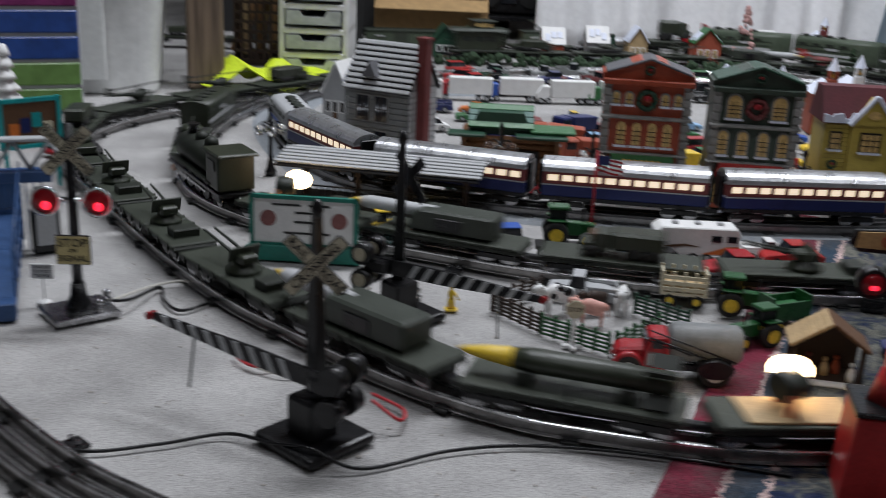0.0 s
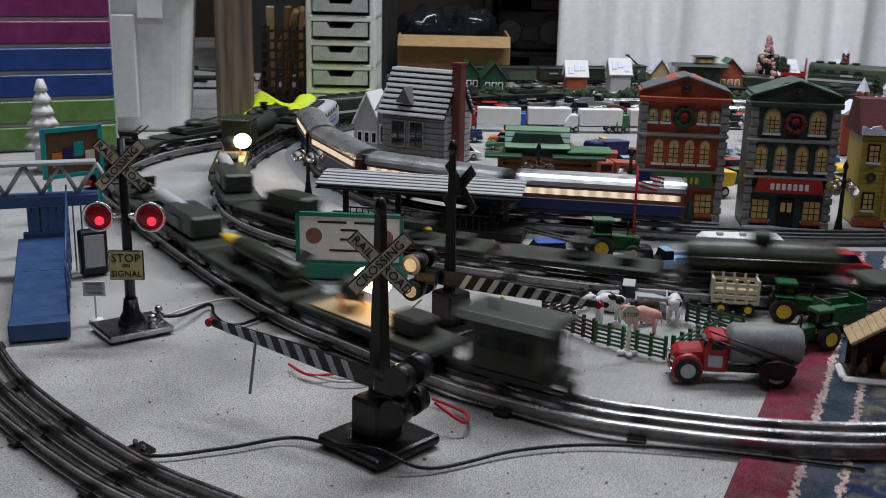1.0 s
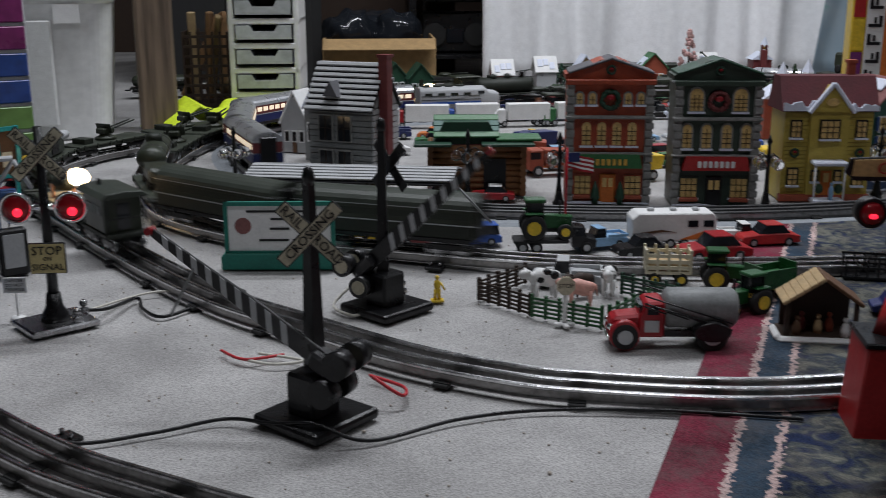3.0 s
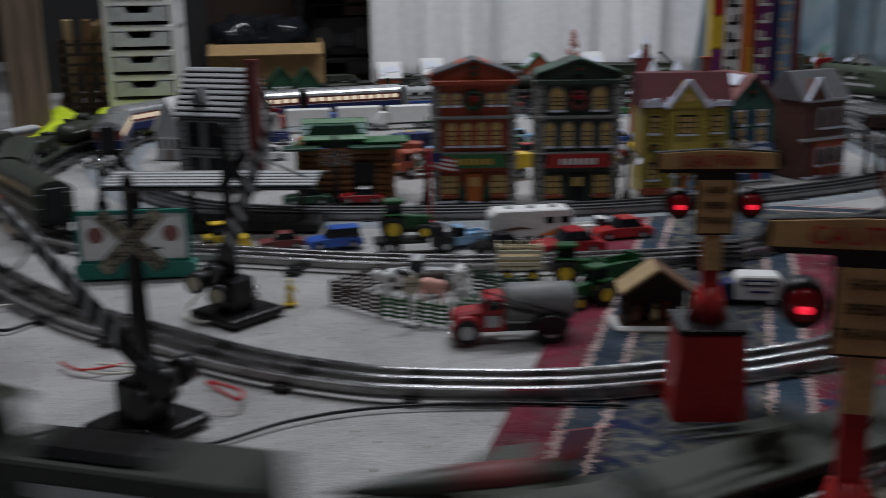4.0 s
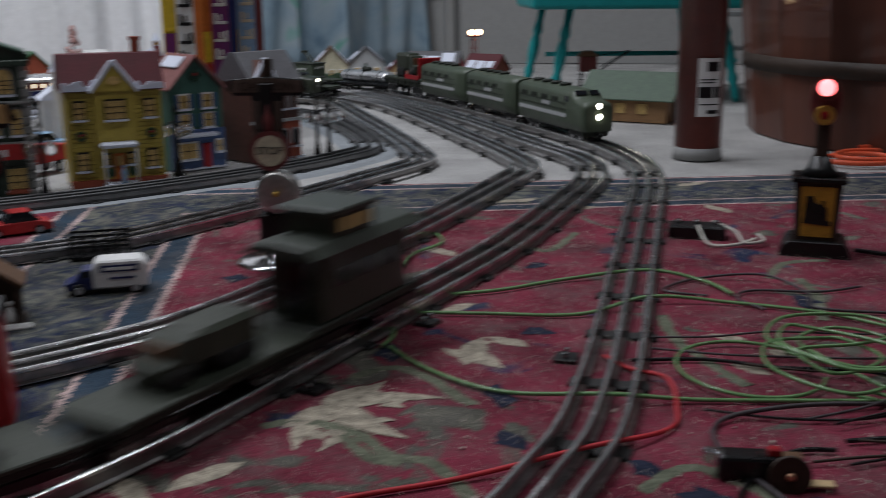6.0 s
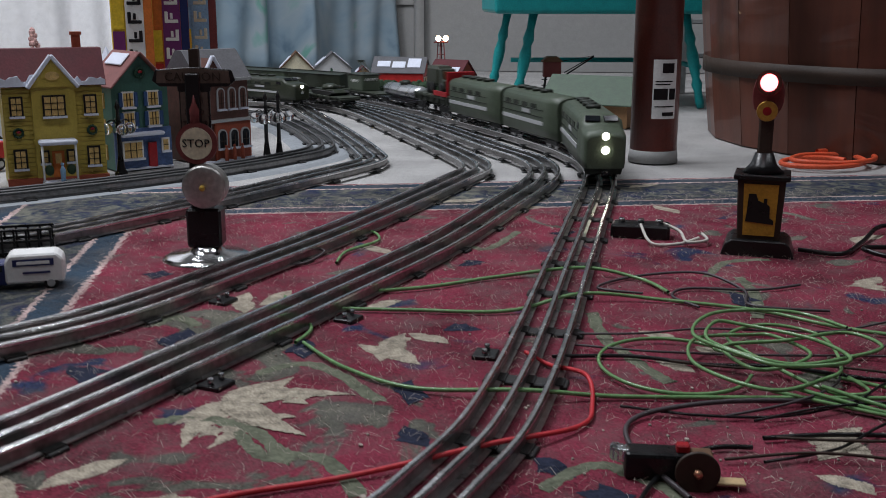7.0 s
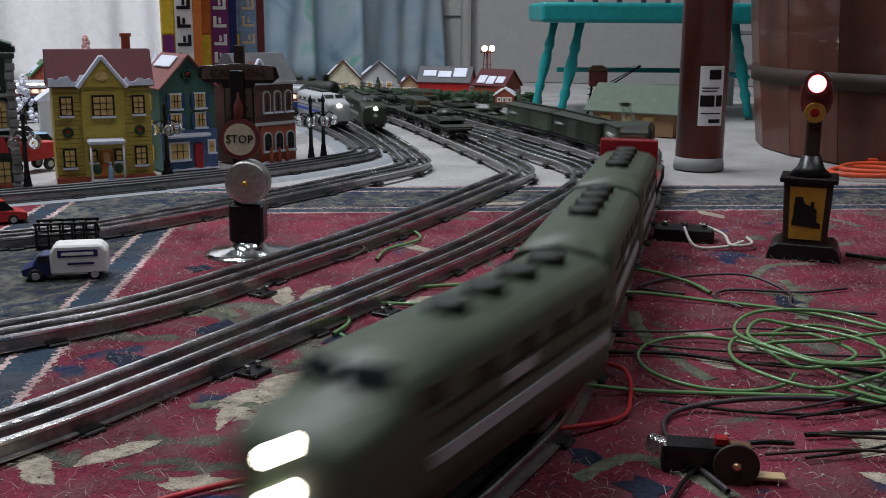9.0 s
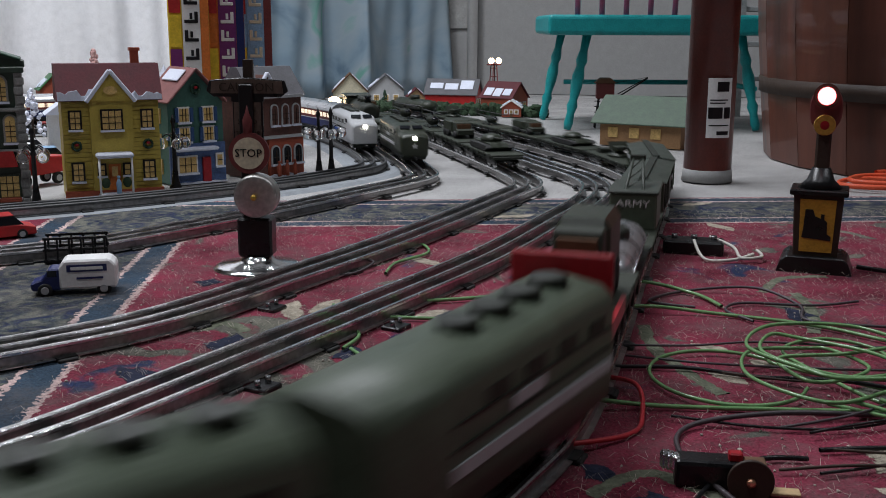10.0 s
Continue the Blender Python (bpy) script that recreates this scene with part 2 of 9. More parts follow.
MIDDLE = Line([(1.143, 1.225), (1.017, 1.156), (0.883, 1.09), (0.694, 1.012), (0.626, 1.002), (0.509, 1.01), (0.396, 1.028), (0.286, 1.066), (0.172, 1.12), (0.111, 1.148), (0.017, 1.20), (-0.075, 1.315), (-0.12, 1.48), (-0.13, 1.69), (-0.08, 1.915), (0.02, 2.08), (0.2, 2.2),
               (0.5, 2.33), (0.9, 2.37), (1.2, 2.25), (1.37, 2.07), (1.39, 1.95), (1.35, 1.81), (1.263, 1.526), (1.187, 1.304)], True)
INNER = Line([(1.2, 1.489), (1.149, 1.378), (1.077, 1.331), (0.972, 1.29), (0.807, 1.257), (0.623, 1.245), (0.422, 1.268), (0.215, 1.325), (0.109, 1.40), (0.05, 1.5), (0, 1.65), (-0.03, 1.83), (0, 2.03), (0.15, 2.13), (0.5, 2.2), (0.85, 2.22), (1.1, 2.1), (1.25, 1.9), (1.256, 1.717)], True)
FRONT = Line([(0.5, 2.6), (0.9, 2.63), (1.3, 2.45), (1.5, 2.15), (1.515, 2.02), (1.491, 1.767), (1.434, 1.492), (1.37, 1.255), (1.33, 1.10), (1.252, 0.995), (1.096, 0.875), (0.95, 0.77), (0.788, 0.675), (0.665, 0.606), (0.595, 0.567), (0.531, 0.535), (0.43, 0.50), (0.3, 0.482), (0.18, 0.497), (0.09, 0.538),
              (0.013, 0.588), (-0.067, 0.65), (-0.178, 0.775), (-0.27, 0.92), (-0.4, 1.08), (-0.75, 1.3)], False)
NEAR = Line([(0.5, 2.75), (1, 2.78), (1.4, 2.55), (1.568, 2.14), (1.58, 1.97), (1.564, 1.776), (1.519, 1.526), (1.475, 1.316), (1.422, 1.137), (1.334, 0.982), (1.107, 0.754), (1.0, 0.65), (0.887, 0.539), (0.814, 0.470), (0.75, 0.415), (0.70, 0.383), (0.66, 0.36), (0.6, 0.335), (0.5, 0.315), (0.3, 0.31), (0, 0.35), (-0.3, 0.5), (-0.8, 0.8)], False)
RAIL_TOP = 0.0125


def railway_track(name, line, label, head="rail"):
    ob = thing(name, label, "railway track", Matrix(), "model railway tracks")
    # profile of a tubular rail: foot, web, head
    prof = [(-0.0038, 0.0026), (0.0038, 0.0026), (0.0038, 0.0032), (0.0007, 0.0036), (0.0007, 0.0092), (0.0018, 0.0101), (0.0019, 0.0117), (0.001, 0.0125), (-0.001, 0.0125), (-0.0019, 0.0117), (-0.0018, 0.0101), (-0.0007, 0.0092), (-0.0007, 0.0036), (-0.0038, 0.0032)]
    steps = int(line.length / 0.012)
    base = [line.at(line.length * k / steps) for k in range(steps + 1)]
    for off in (-0.0172, 0, 0.0172):
        vs, fs, n = [], [], len(prof)
        for k, c in enumerate(base):
            d = line.at(line.length * k / steps + 0.006) - line.at(line.length * k / steps - 0.006)
            d = d / np.hypot(*d)
            for px, pz in prof:
                vs.append((c[0] - d[1] * (off + px), c[1] + d[0] * (off + px), pz))
        for k in range(steps):
            for j in range(n):
                fs.append((k * n + j, k * n + (j + 1) % n, (k + 1) * n + (j + 1) % n, (k + 1) * n + j))
        me = bpy.data.meshes.new("rail")
        me.from_pydata(vs, [], fs)
        me.materials.append(M[head])
        me.materials.append(M["rail_flank"])
        me.materials.append(M["rail_foot" if head == "rail" else head])
        # Head polished by wear; foot glint and web shade come from the metal's colour.
        for f, poly in enumerate(me.polygons):
            poly.material_index = 0 if 5 <= f % n <= 9 else 2 if f % n in (1, 2, 12, 13) else 1
        rail = new("rail", me)
        rail.parent = ob
    bm = box(0, 0, 0.0016, 0.013, 0.05, 0.003, 0.0006)
    for y in (-0.0172, 0, 0.0172):
        add_box(bm, 0, y, 0.0032, 0.013, 0.011, 0.0014)
    me = bpy.data.meshes.new("sleeper")
    bm.to_mesh(me)
    bm.free()
    me.materials.append(M["blackish"])
    for k in range(int(line.length / 0.095)):
        t = new("sleeper", me)
        t.parent = ob
        t.matrix_local = line.place(0.02 + 0.095 * k, 0.005, 0)
    return ob


for name, line, label in (("railway_track", OUTER, "three-rail tubular steel toy track loop on the floor"), ("railway_track", MIDDLE, "worn three-rail steel toy track loop behind the farm"), ("railway_track", FRONT, "three-rail tubular steel toy track curving across the rug"), ("railway_track", NEAR, "shiny three-rail steel toy track curving over the red rug"), ("railway_track", INNER, "three-rail steel toy track in front of the tin houses")):
    railway_track(name, line, label, "rail" if line is not INNER else "rail_dark")


# ---- the room ----
def slab(name, x0, y0, z0, x1, y1, z1, material, label, category):
    ob = part(name, box((x0 + x1) / 2, (y0 + y1) / 2, (z0 + z1) / 2, x1 - x0, y1 - y0, z1 - z0), material, None)
    return tagged(ob, label, category, kind="structure")


def floor_material():
    m = bpy.data.materials.new("painted_floor")
    m.use_nodes = True
    n, l = m.node_tree.nodes, m.node_tree.links
    b = n["Principled BSDF"]
    tc = n.new("ShaderNodeTexCoord")
    speck, cloud, grit = n.new("ShaderNodeTexNoise"), n.new("ShaderNodeTexNoise"), n.new("ShaderNodeTexVoronoi")
    for t, s, d in ((speck, 900, 10), (cloud, 10, 9)):
        t.inputs["Scale"].default_value, t.inputs["Detail"].default_value = s, d
        l.new(tc.outputs["Object"], t.inputs["Vector"])
    grit.inputs["Scale"].default_value = 90
    l.new(tc.outputs["Object"], grit.inputs["Vector"])
    ramp = n.new("ShaderNodeValToRGB")
    ramp.color_ramp.elements[0].position, ramp.color_ramp.elements[0].color = 0.34, (0.19, 0.186, 0.182, 1)
    ramp.color_ramp.elements[1].position, ramp.color_ramp.elements[1].color = 0.62, (0.53, 0.52, 0.51, 1)
    l.new(speck.outputs["Fac"], ramp.inputs["Fac"])
    r2 = n.new("ShaderNodeMapRange")
    r2.inputs["From Min"].default_value, r2.inputs["From Max"].default_value = 0.3, 0.7
    r2.inputs["To Min"].default_value, r2.inputs["To Max"].default_value = 0.68, 1.1
    l.new(cloud.outputs["Fac"], r2.inputs["Value"])
    mul = n.new("ShaderNodeMix")
    mul.data_type, mul.blend_type = "RGBA", "MULTIPLY"
    mul.inputs["Factor"].default_value = 1
    l.new(ramp.outputs[0], mul.inputs["A"])
    l.new(r2.outputs[0], mul.inputs["B"])
    g2 = n.new("ShaderNodeMapRange")
    g2.inputs["From Min"].default_value, g2.inputs["From Max"].default_value = 0.03, 0.09
    g2.inputs["To Min"].default_value = 0.45
    l.new(grit.outputs["Distance"], g2.inputs["Value"])
    mu2 = n.new("ShaderNodeMix")
    mu2.data_type, mu2.blend_type = "RGBA", "MULTIPLY"
    mu2.inputs["Factor"].default_value = 0.2
    l.new(mul.outputs["Result"], mu2.inputs["A"])
    l.new(g2.outputs[0], mu2.inputs["B"])
    l.new(mu2.outputs["Result"], b.inputs["Base Color"])
    b.inputs["Roughness"].default_value = 0.75
    bp = n.new("ShaderNodeBump")
    bp.inputs["Strength"].default_value, bp.inputs["Distance"].default_value = 0.2, 0.001
    l.new(speck.outputs["Fac"], bp.inputs["Height"])
    l.new(bp.outputs[0], b.inputs["Normal"])
    return m


slab("floor", -2.6, -2.4, -0.1, 4.6, 4.3, -0.002, floor_material(), "speckled white-painted rough floor with grit", "floor")
# Unseen ceiling, kept pale so that its bounce light brightens the rails.
slab("ceiling", -2.6, -2.4, 2.3, 4.6, 4.3, 2.4, "light_grey", "unseen basement ceiling kept pale grey to bounce light", "ceiling")
# Dark brown puts the shade behind the stored things into this wall's colour.
slab("wall_west", -2.7, -2.4, -0.1, -2.6, 4.3, 2.4, "dark_brown", "basement wall painted dark brown as shade behind stored things", "wall")
# South and east walls are unseen; their grey holds back bounce light.
slab("wall_south", -2.6, -2.5, -0.1, 4.6, -2.4, 2.4, "plaster", "unseen basement wall kept grey to limit bounce light", "wall")
slab("wall_east", 4.6, -2.4, -0.1, 4.7, 4.3, 2.4, "plaster", "unseen basement wall kept grey to limit bounce light", "wall")
# The north wall's dark brown likewise stands in for shade.
slab("wall_north", -2.6, 4.3, -0.1, 4.6, 4.4, 2.4, "dark_brown", "wall painted dark brown as shade behind the stored things", "wall")
# Battens made up to go with the unseen area lights.
for lx, ly, lz, watts in LAMPS:
    fix = thing("tube_lamp", "unseen white batten fluorescent tube lamp added under the ceiling", "ceiling lamp", pose(lx, ly, 2.3), "tube lamps")
    part("batten", box(0, 0, -0.008, 1.25, 0.05, 0.014, 0.003), "white", fix)

# block wall at the back, standing across the right part of the view
WALL = pose(2.6, 2.55, 0, 0, 0, -42)
back = tagged(part("wall_back", box(0, 0.06, 1.15, 3.6, 0.1, 2.3), "plaster", None), "white-painted concrete block wall with joints", "wall", kind="structure")
back.matrix_world = WALL
bm = box(0, 0, 0, 0.397, 0.006, 0.198, 0.002)
blockmesh = bpy.data.meshes.new("block")
bm.to_mesh(blockmesh)
bm.free()
blockmesh.materials.append(mat("block_paint", (0.32, 0.32, 0.31), 0.75, grain=25, bump=0.5, spread=0.2, dirt=0.3, piece=0.03))
for row in range(5):
    for col in range(3):
        o = new("block", blockmesh)
        o.parent = back
        o.matrix_local = pose(-1.66 + 0.4 * col + 0.2 * (row % 2), 0.006, 0.1 + 0.2 * row)
pipe = tagged(part("wall_pipe", tube((0, 0, 0), (0, 0, 2.2), 0.016, n=14), "white", None), "white plastic pipe running up the block wall", "pipe")
pipe.matrix_world = WALL @ pose(-0.45, -0.03, 0)


def cloth(name, x0, x1, y, z0, z1, material, label, folds, depth, m, seed=0, droop=0.0, slant=1.5):
    """A hanging cloth with folds along x."""
    nx, nz = 140, 24
    rnd = random.Random(seed)
    waves = [(rnd.uniform(0.5, 1) * depth / (1 + 0.3 * k), folds * (0.5 + 0.55 * k), rnd.uniform(0, 6.3), rnd.uniform(-slant, slant)) for k in range(5)]
    vs, fs = [], []
    for j in range(nz + 1):
        v = j / nz
        for i in range(nx + 1):
            u = i / nx
            off = sum(a * math.sin(2 * math.pi * f * u + p + q * v) for a, f, p, q in waves) * (1.15 - 0.5 * v)
            vs.append((x0 + (x1 - x0) * u + droop * (1 - v) * (u - 0.5), y + off, z0 + (z1 - z0) * v))
    for j in range(nz):
        for i in range(nx):
            a = j * (nx + 1) + i
            fs.append((a, a + 1, a + nx + 2, a + nx + 1))
    me = bpy.data.meshes.new(name)
    me.from_pydata(vs, [], fs)
    me.materials.append(M[material] if isinstance(material, str) else material)
    for p in me.polygons:
        p.use_smooth = True
    ob = new(name, me)
    ob.matrix_world = m
    sol = ob.modifiers.new("thickness", "SOLIDIFY")
    sol.thickness = 0.002
    return tagged(ob, label, "cloth")


cloth("hanging_sheet", 0.545, 1.62, 2.92, 0.0, 1.5, "sheet", "white bed sheet hung in soft folds as a backdrop", 4, 0.026, Matrix(), 3, 0.0, 3.5)


def tie_dye():
    m = bpy.data.materials.new("tie_dye")
    m.use_nodes = True
    n, l = m.node_tree.nodes, m.node_tree.links
    tc, tx, ramp = n.new("ShaderNodeTexCoord"), n.new("ShaderNodeTexNoise"), n.new("ShaderNodeValToRGB")
    tx.inputs["Scale"].default_value, tx.inputs["Detail"].default_value, tx.inputs["Distortion"].default_value = 5.5, 5, 0.8
    l.new(tc.outputs["Object"], tx.inputs["Vector"])
    e = ramp.color_ramp.elements
    e[0].position, e[0].color = 0.3, (0.1, 0.16, 0.22, 1)
    e[1].position, e[1].color = 0.78, (0.2, 0.28, 0.29, 1)
    for p, c in ((0.42, (0.2, 0.28, 0.34, 1)), (0.58, (0.27, 0.33, 0.37, 1)), (0.66, (0.12, 0.3, 0.25, 1)), (0.7, (0.23, 0.3, 0.32, 1))):
        k = e.new(p)
        k.color = c
    l.new(tx.outputs["Fac"], ramp.inputs["Fac"])
    l.new(ramp.outputs[0], n["Principled BSDF"].inputs["Base Color"])
    n["Principled BSDF"].inputs["Roughness"].default_value = 0.85
    return m


cloth("hanging_cloth", 1.56, 2.13, 2.86, 0.0, 1.4, tie_dye(), "blue and green tie-dyed cloth hanging in long folds", 3, 0.035, Matrix(), 8, 0.16, 6.0)


# ---- the rug ----
RUG = Matrix.Translation((0.683, 1.32, 0)) @ pose(0, 0, 0, 0, 0, math.degrees(math.atan2(-0.456, 0.889)))


def rug_material():
    m = bpy.data.materials.new("wool_rug")
    m.use_nodes = True
    n, l = m.node_tree.nodes, m.node_tree.links
    b = n["Principled BSDF"]
    tc, sep, wob = n.new("ShaderNodeTexCoord"), n.new("ShaderNodeSeparateXYZ"), n.new("ShaderNodeTexNoise")
    wob.inputs["Scale"].default_value, wob.inputs["Detail"].default_value = 230, 5
    l.new(tc.outputs["Object"], wob.inputs["Vector"])
    l.new(tc.outputs["Object"], sep.inputs[0])

    def math_node(op, a, c):
        k = n.new("ShaderNodeMath")
        k.operation = op
        for slot, v in ((0, a), (1, c)):
            if isinstance(v, (int, float)):
                k.inputs[slot].default_value = v
            else:
                l.new(v, k.inputs[slot])
        return k.outputs[0]

    d = math_node("MINIMUM", sep.outputs["X"], math_node("ADD", math_node("MULTIPLY", sep.outputs["Y"], -1.0), 0.034))
    d = math_node("ADD", d, math_node("MULTIPLY", math_node("SUBTRACT", wob.outputs["Fac"], 0.5), 0.016))
    ramp = n.new("ShaderNodeValToRGB")
    ramp.color_ramp.interpolation = "CONSTANT"
    e = ramp.color_ramp.elements
    red, cream, blue, dark = (0.17, 0.026, 0.046, 1), (0.46, 0.34, 0.32, 1), (0.03, 0.05, 0.075, 1), (0.04, 0.046, 0.05, 1)
    e[0].position, e[0].color = 0, red
    e[1].position, e[1].color = 0.205 / 0.4, red
    for p, c in ((0.036, cream), (0.042, blue), (0.063, cream), (0.069, dark), (0.172, cream), (0.178, blue), (0.199, cream)):
        k = e.new(p / 0.4)
        k.color = c
    l.new(math_node("DIVIDE", d, 0.4), ramp.inputs["Fac"])
    # patches of navy, olive and grey in the field and the border
    pat, pr = n.new("ShaderNodeTexNoise"), n.new("ShaderNodeValToRGB")
    pat.inputs["Scale"].default_value, pat.inputs["Detail"].default_value, pat.inputs["Distortion"].default_value = 11, 5, 1.2
    l.new(tc.outputs["Object"], pat.inputs["Vector"])
    q = pr.color_ramp.elements
    q[0].position, q[0].color = 0.33, (0.02, 0.03, 0.075, 1)
    q[1].position, q[1].color = 0.7, (0.13, 0.125, 0.1, 1)
    for p, c in ((0.385, red), (0.61, red), (0.635, (0.085, 0.085, 0.07, 1))):
        k = q.new(p)
        k.color = c
    l.new(pat.outputs["Fac"], pr.inputs["Fac"])
    br, bq = n.new("ShaderNodeTexNoise"), n.new("ShaderNodeValToRGB")
    br.inputs["Scale"].default_value, br.inputs["Detail"].default_value, br.inputs["Distortion"].default_value = 48, 7, 1.5
    l.new(tc.outputs["Object"], br.inputs["Vector"])
    w = bq.color_ramp.elements
    w[0].position, w[0].color = 0.38, (0.014, 0.022, 0.055, 1)
    w[1].position, w[1].color = 0.62, (0.13, 0.13, 0.11, 1)
    k = w.new(0.5)
    k.color = (0.05, 0.058, 0.062, 1)
    l.new(br.outputs["Fac"], bq.inputs["Fac"])
    is_dark = math_node("MULTIPLY", math_node("GREATER_THAN", d, 0.069), math_node("LESS_THAN", d, 0.172))
    is_field = math_node("GREATER_THAN", d, 0.205)
    m1, m2 = n.new("ShaderNodeMix"), n.new("ShaderNodeMix")
    m1.data_type = m2.data_type = "RGBA"
    l.new(is_dark, m1.inputs["Factor"])
    l.new(ramp.outputs[0], m1.inputs["A"])
    l.new(bq.outputs[0], m1.inputs["B"])
    l.new(is_field, m2.inputs["Factor"])
    l.new(m1.outputs["Result"], m2.inputs["A"])
    l.new(pr.outputs[0], m2.inputs["B"])
    pile, soil = n.new("ShaderNodeTexNoise"), n.new("ShaderNodeTexNoise")
    for t, s in ((pile, 650), (soil, 16)):
        t.inputs["Scale"].default_value, t.inputs["Detail"].default_value = s, 4
        l.new(tc.outputs["Object"], t.inputs["Vector"])
    vary = n.new("ShaderNodeMapRange")
    vary.inputs["From Min"].default_value, vary.inputs["From Max"].default_value = 0.65, 1.35
    vary.inputs["To Min"].default_value, vary.inputs["To Max"].default_value = 0.3, 1.75
    l.new(math_node("ADD", pile.outputs["Fac"], soil.outputs["Fac"]), vary.inputs["Value"])
    mul = n.new("ShaderNodeMix")
    mul.data_type, mul.blend_type = "RGBA", "MULTIPLY"
    mul.inputs["Factor"].default_value = 1
    l.new(m2.outputs["Result"], mul.inputs["A"])
    l.new(vary.outputs[0], mul.inputs["B"])
    # grey dust trodden into the pile
    dust, dr, dm = n.new("ShaderNodeTexNoise"), n.new("ShaderNodeMapRange"), n.new("ShaderNodeMix")
    dust.inputs["Scale"].default_value, dust.inputs["Detail"].default_value, dust.inputs["Roughness"].default_value = 24, 10, 0.75
    l.new(tc.outputs["Object"], dust.inputs["Vector"])
    dr.inputs["From Min"].default_value, dr.inputs["From Max"].default_value = 0.45, 0.75
    dr.inputs["To Max"].default_value = 0.75
    l.new(dust.outputs["Fac"], dr.inputs["Value"])
    dm.data_type = "RGBA"
    dm.inputs["B"].default_value = (0.125, 0.112, 0.108, 1)
    l.new(dr.outputs[0], dm.inputs["Factor"])
    l.new(mul.outputs["Result"], dm.inputs["A"])
    l.new(dm.outputs["Result"], b.inputs["Base Color"])
    b.inputs["Roughness"].default_value = 0.95
    b.inputs["Specular IOR Level"].default_value = 0.15
    bp = n.new("ShaderNodeBump")
    bp.inputs["Strength"].default_value, bp.inputs["Distance"].default_value = 0.8, 0.002
    l.new(pile.outputs["Fac"], bp.inputs["Height"])
    l.new(bp.outputs[0], b.inputs["Normal"])
    return m


rug = part("rug", box(1.2, -0.95, -0.0005, 2.4, 1.9, 0.003, 0.0008), rug_material(), None)
rug.matrix_world = RUG
tagged(rug, "worn crimson wool rug with cream leaves and a navy border", "rug")
M["leaf_wool"] = mat("leaf_wool", (0.38, 0.335, 0.265), 0.95, spread=0.75, grain=140, bump=0.8, spec=0.1, dirt=0.4)
M["vine_wool"] = mat("vine_wool", (0.13, 0.14, 0.1), 0.95, spread=0.5, grain=70, bump=0.6, spec=0.1)
M["navy_wool"] = mat("navy_wool", (0.022, 0.026, 0.046), 0.95, spread=0.5, grain=70, bump=0.6, spec=0.1)


def finger(bm, start, tip, wide, bend, z, rnd):
    """One tapering woven finger from start to tip with a ragged, fibrous edge."""
    n = 54
    dx, dy = tip[0] - start[0], tip[1] - start[1]
    ln = math.hypot(dx, dy)
    px, py = -dy / ln, dx / ln
    left, right = [], []
    for k in range(n + 1):
        q = k / n
        off = bend * ln * math.sin(math.pi * q)
        w = wide * (0.5 + 0.75 * math.sin(math.pi * min(1, q * 0.8 + 0.12))) * (1 - q ** 3)
        cx, cy = start[0] + dx * q + px * off, start[1] + dy * q + py * off
        lw, rw = w * rnd.uniform(0.86, 1.08) + rnd.uniform(-0.0004, 0.0009), w * rnd.uniform(0.86, 1.08) + rnd.uniform(-0.0004, 0.0009)
        left.append(bm.verts.new((cx + px * lw, cy + py * lw, z)))
        right.append(bm.verts.new((cx - px * rw, cy - py * rw, z)))
    for k in range(n):
        bm.faces.new((right[k], right[k + 1], left[k + 1], left[k]))


def rug_leaf(u, v, tips, seed, material="leaf_wool"):
    """A woven leaf: fingers that spread from one middle to its tips."""
    rnd = random.Random(seed)
    bm = bmesh.new()
    for f, (du, dv) in enumerate(tips):
        ln = math.hypot(du, dv)
        z = 0.0011 + 0.00008 * f
        finger(bm, (u - 0.18 * du, -v + 0.18 * dv), (u + du, -v - dv), min(0.0078, 0.13 * ln + 0.0032), rnd.uniform(-0.16, 0.16), z, rnd)
        for side in (-1, 1):
            if ln > 0.03:
                a = math.atan2(-dv, du) + side * rnd.uniform(0.5, 0.9)
                m = rnd.uniform(0.35, 0.6)
                x, y = u + du * m, -v - dv * m
                finger(bm, (x, y), (x + 0.24 * ln * math.cos(a), y + 0.24 * ln * math.sin(a)), 0.003, rnd.uniform(-0.2, 0.2), z + 0.00002 * (side + 2), rnd)
    part("woven_leaf", bm, material, rug)


LEAVES = (
    (0.341, 0.709, ((-0.025, 0.054), (-0.012, 0.057), (-0.033, 0.025), (0.014, -0.035), (0.029, -0.041), (0.065, -0.008), (0.038, 0.047), (0.024, 0.024))),
    (0.433, 0.624, ((-0.023, -0.014), (0.01, -0.033), (-0.01, 0.022), (0.014, 0.031))), (0.454, 0.602, ((-0.009, -0.011), (0.016, 0.014))),
    (0.435, 0.346, ((-0.012, -0.02), (0.013, 0.019))), (0.325, 0.502, ((-0.012, -0.011), (0.007, -0.025), (0.007, 0.031))), (0.352, 0.495, ((-0.011, 0.019), (0.012, -0.021))),
    (0.432, 0.522, ((-0.013, 0.014), (0.015, -0.01))), (0.274, 0.788, ((-0.018, 0.015), (0.01, -0.004), (-0.01, 0.002), (0.018, -0.014))), (0.24, 0.804, ((-0.012, -0.021), (0.013, 0.018))))
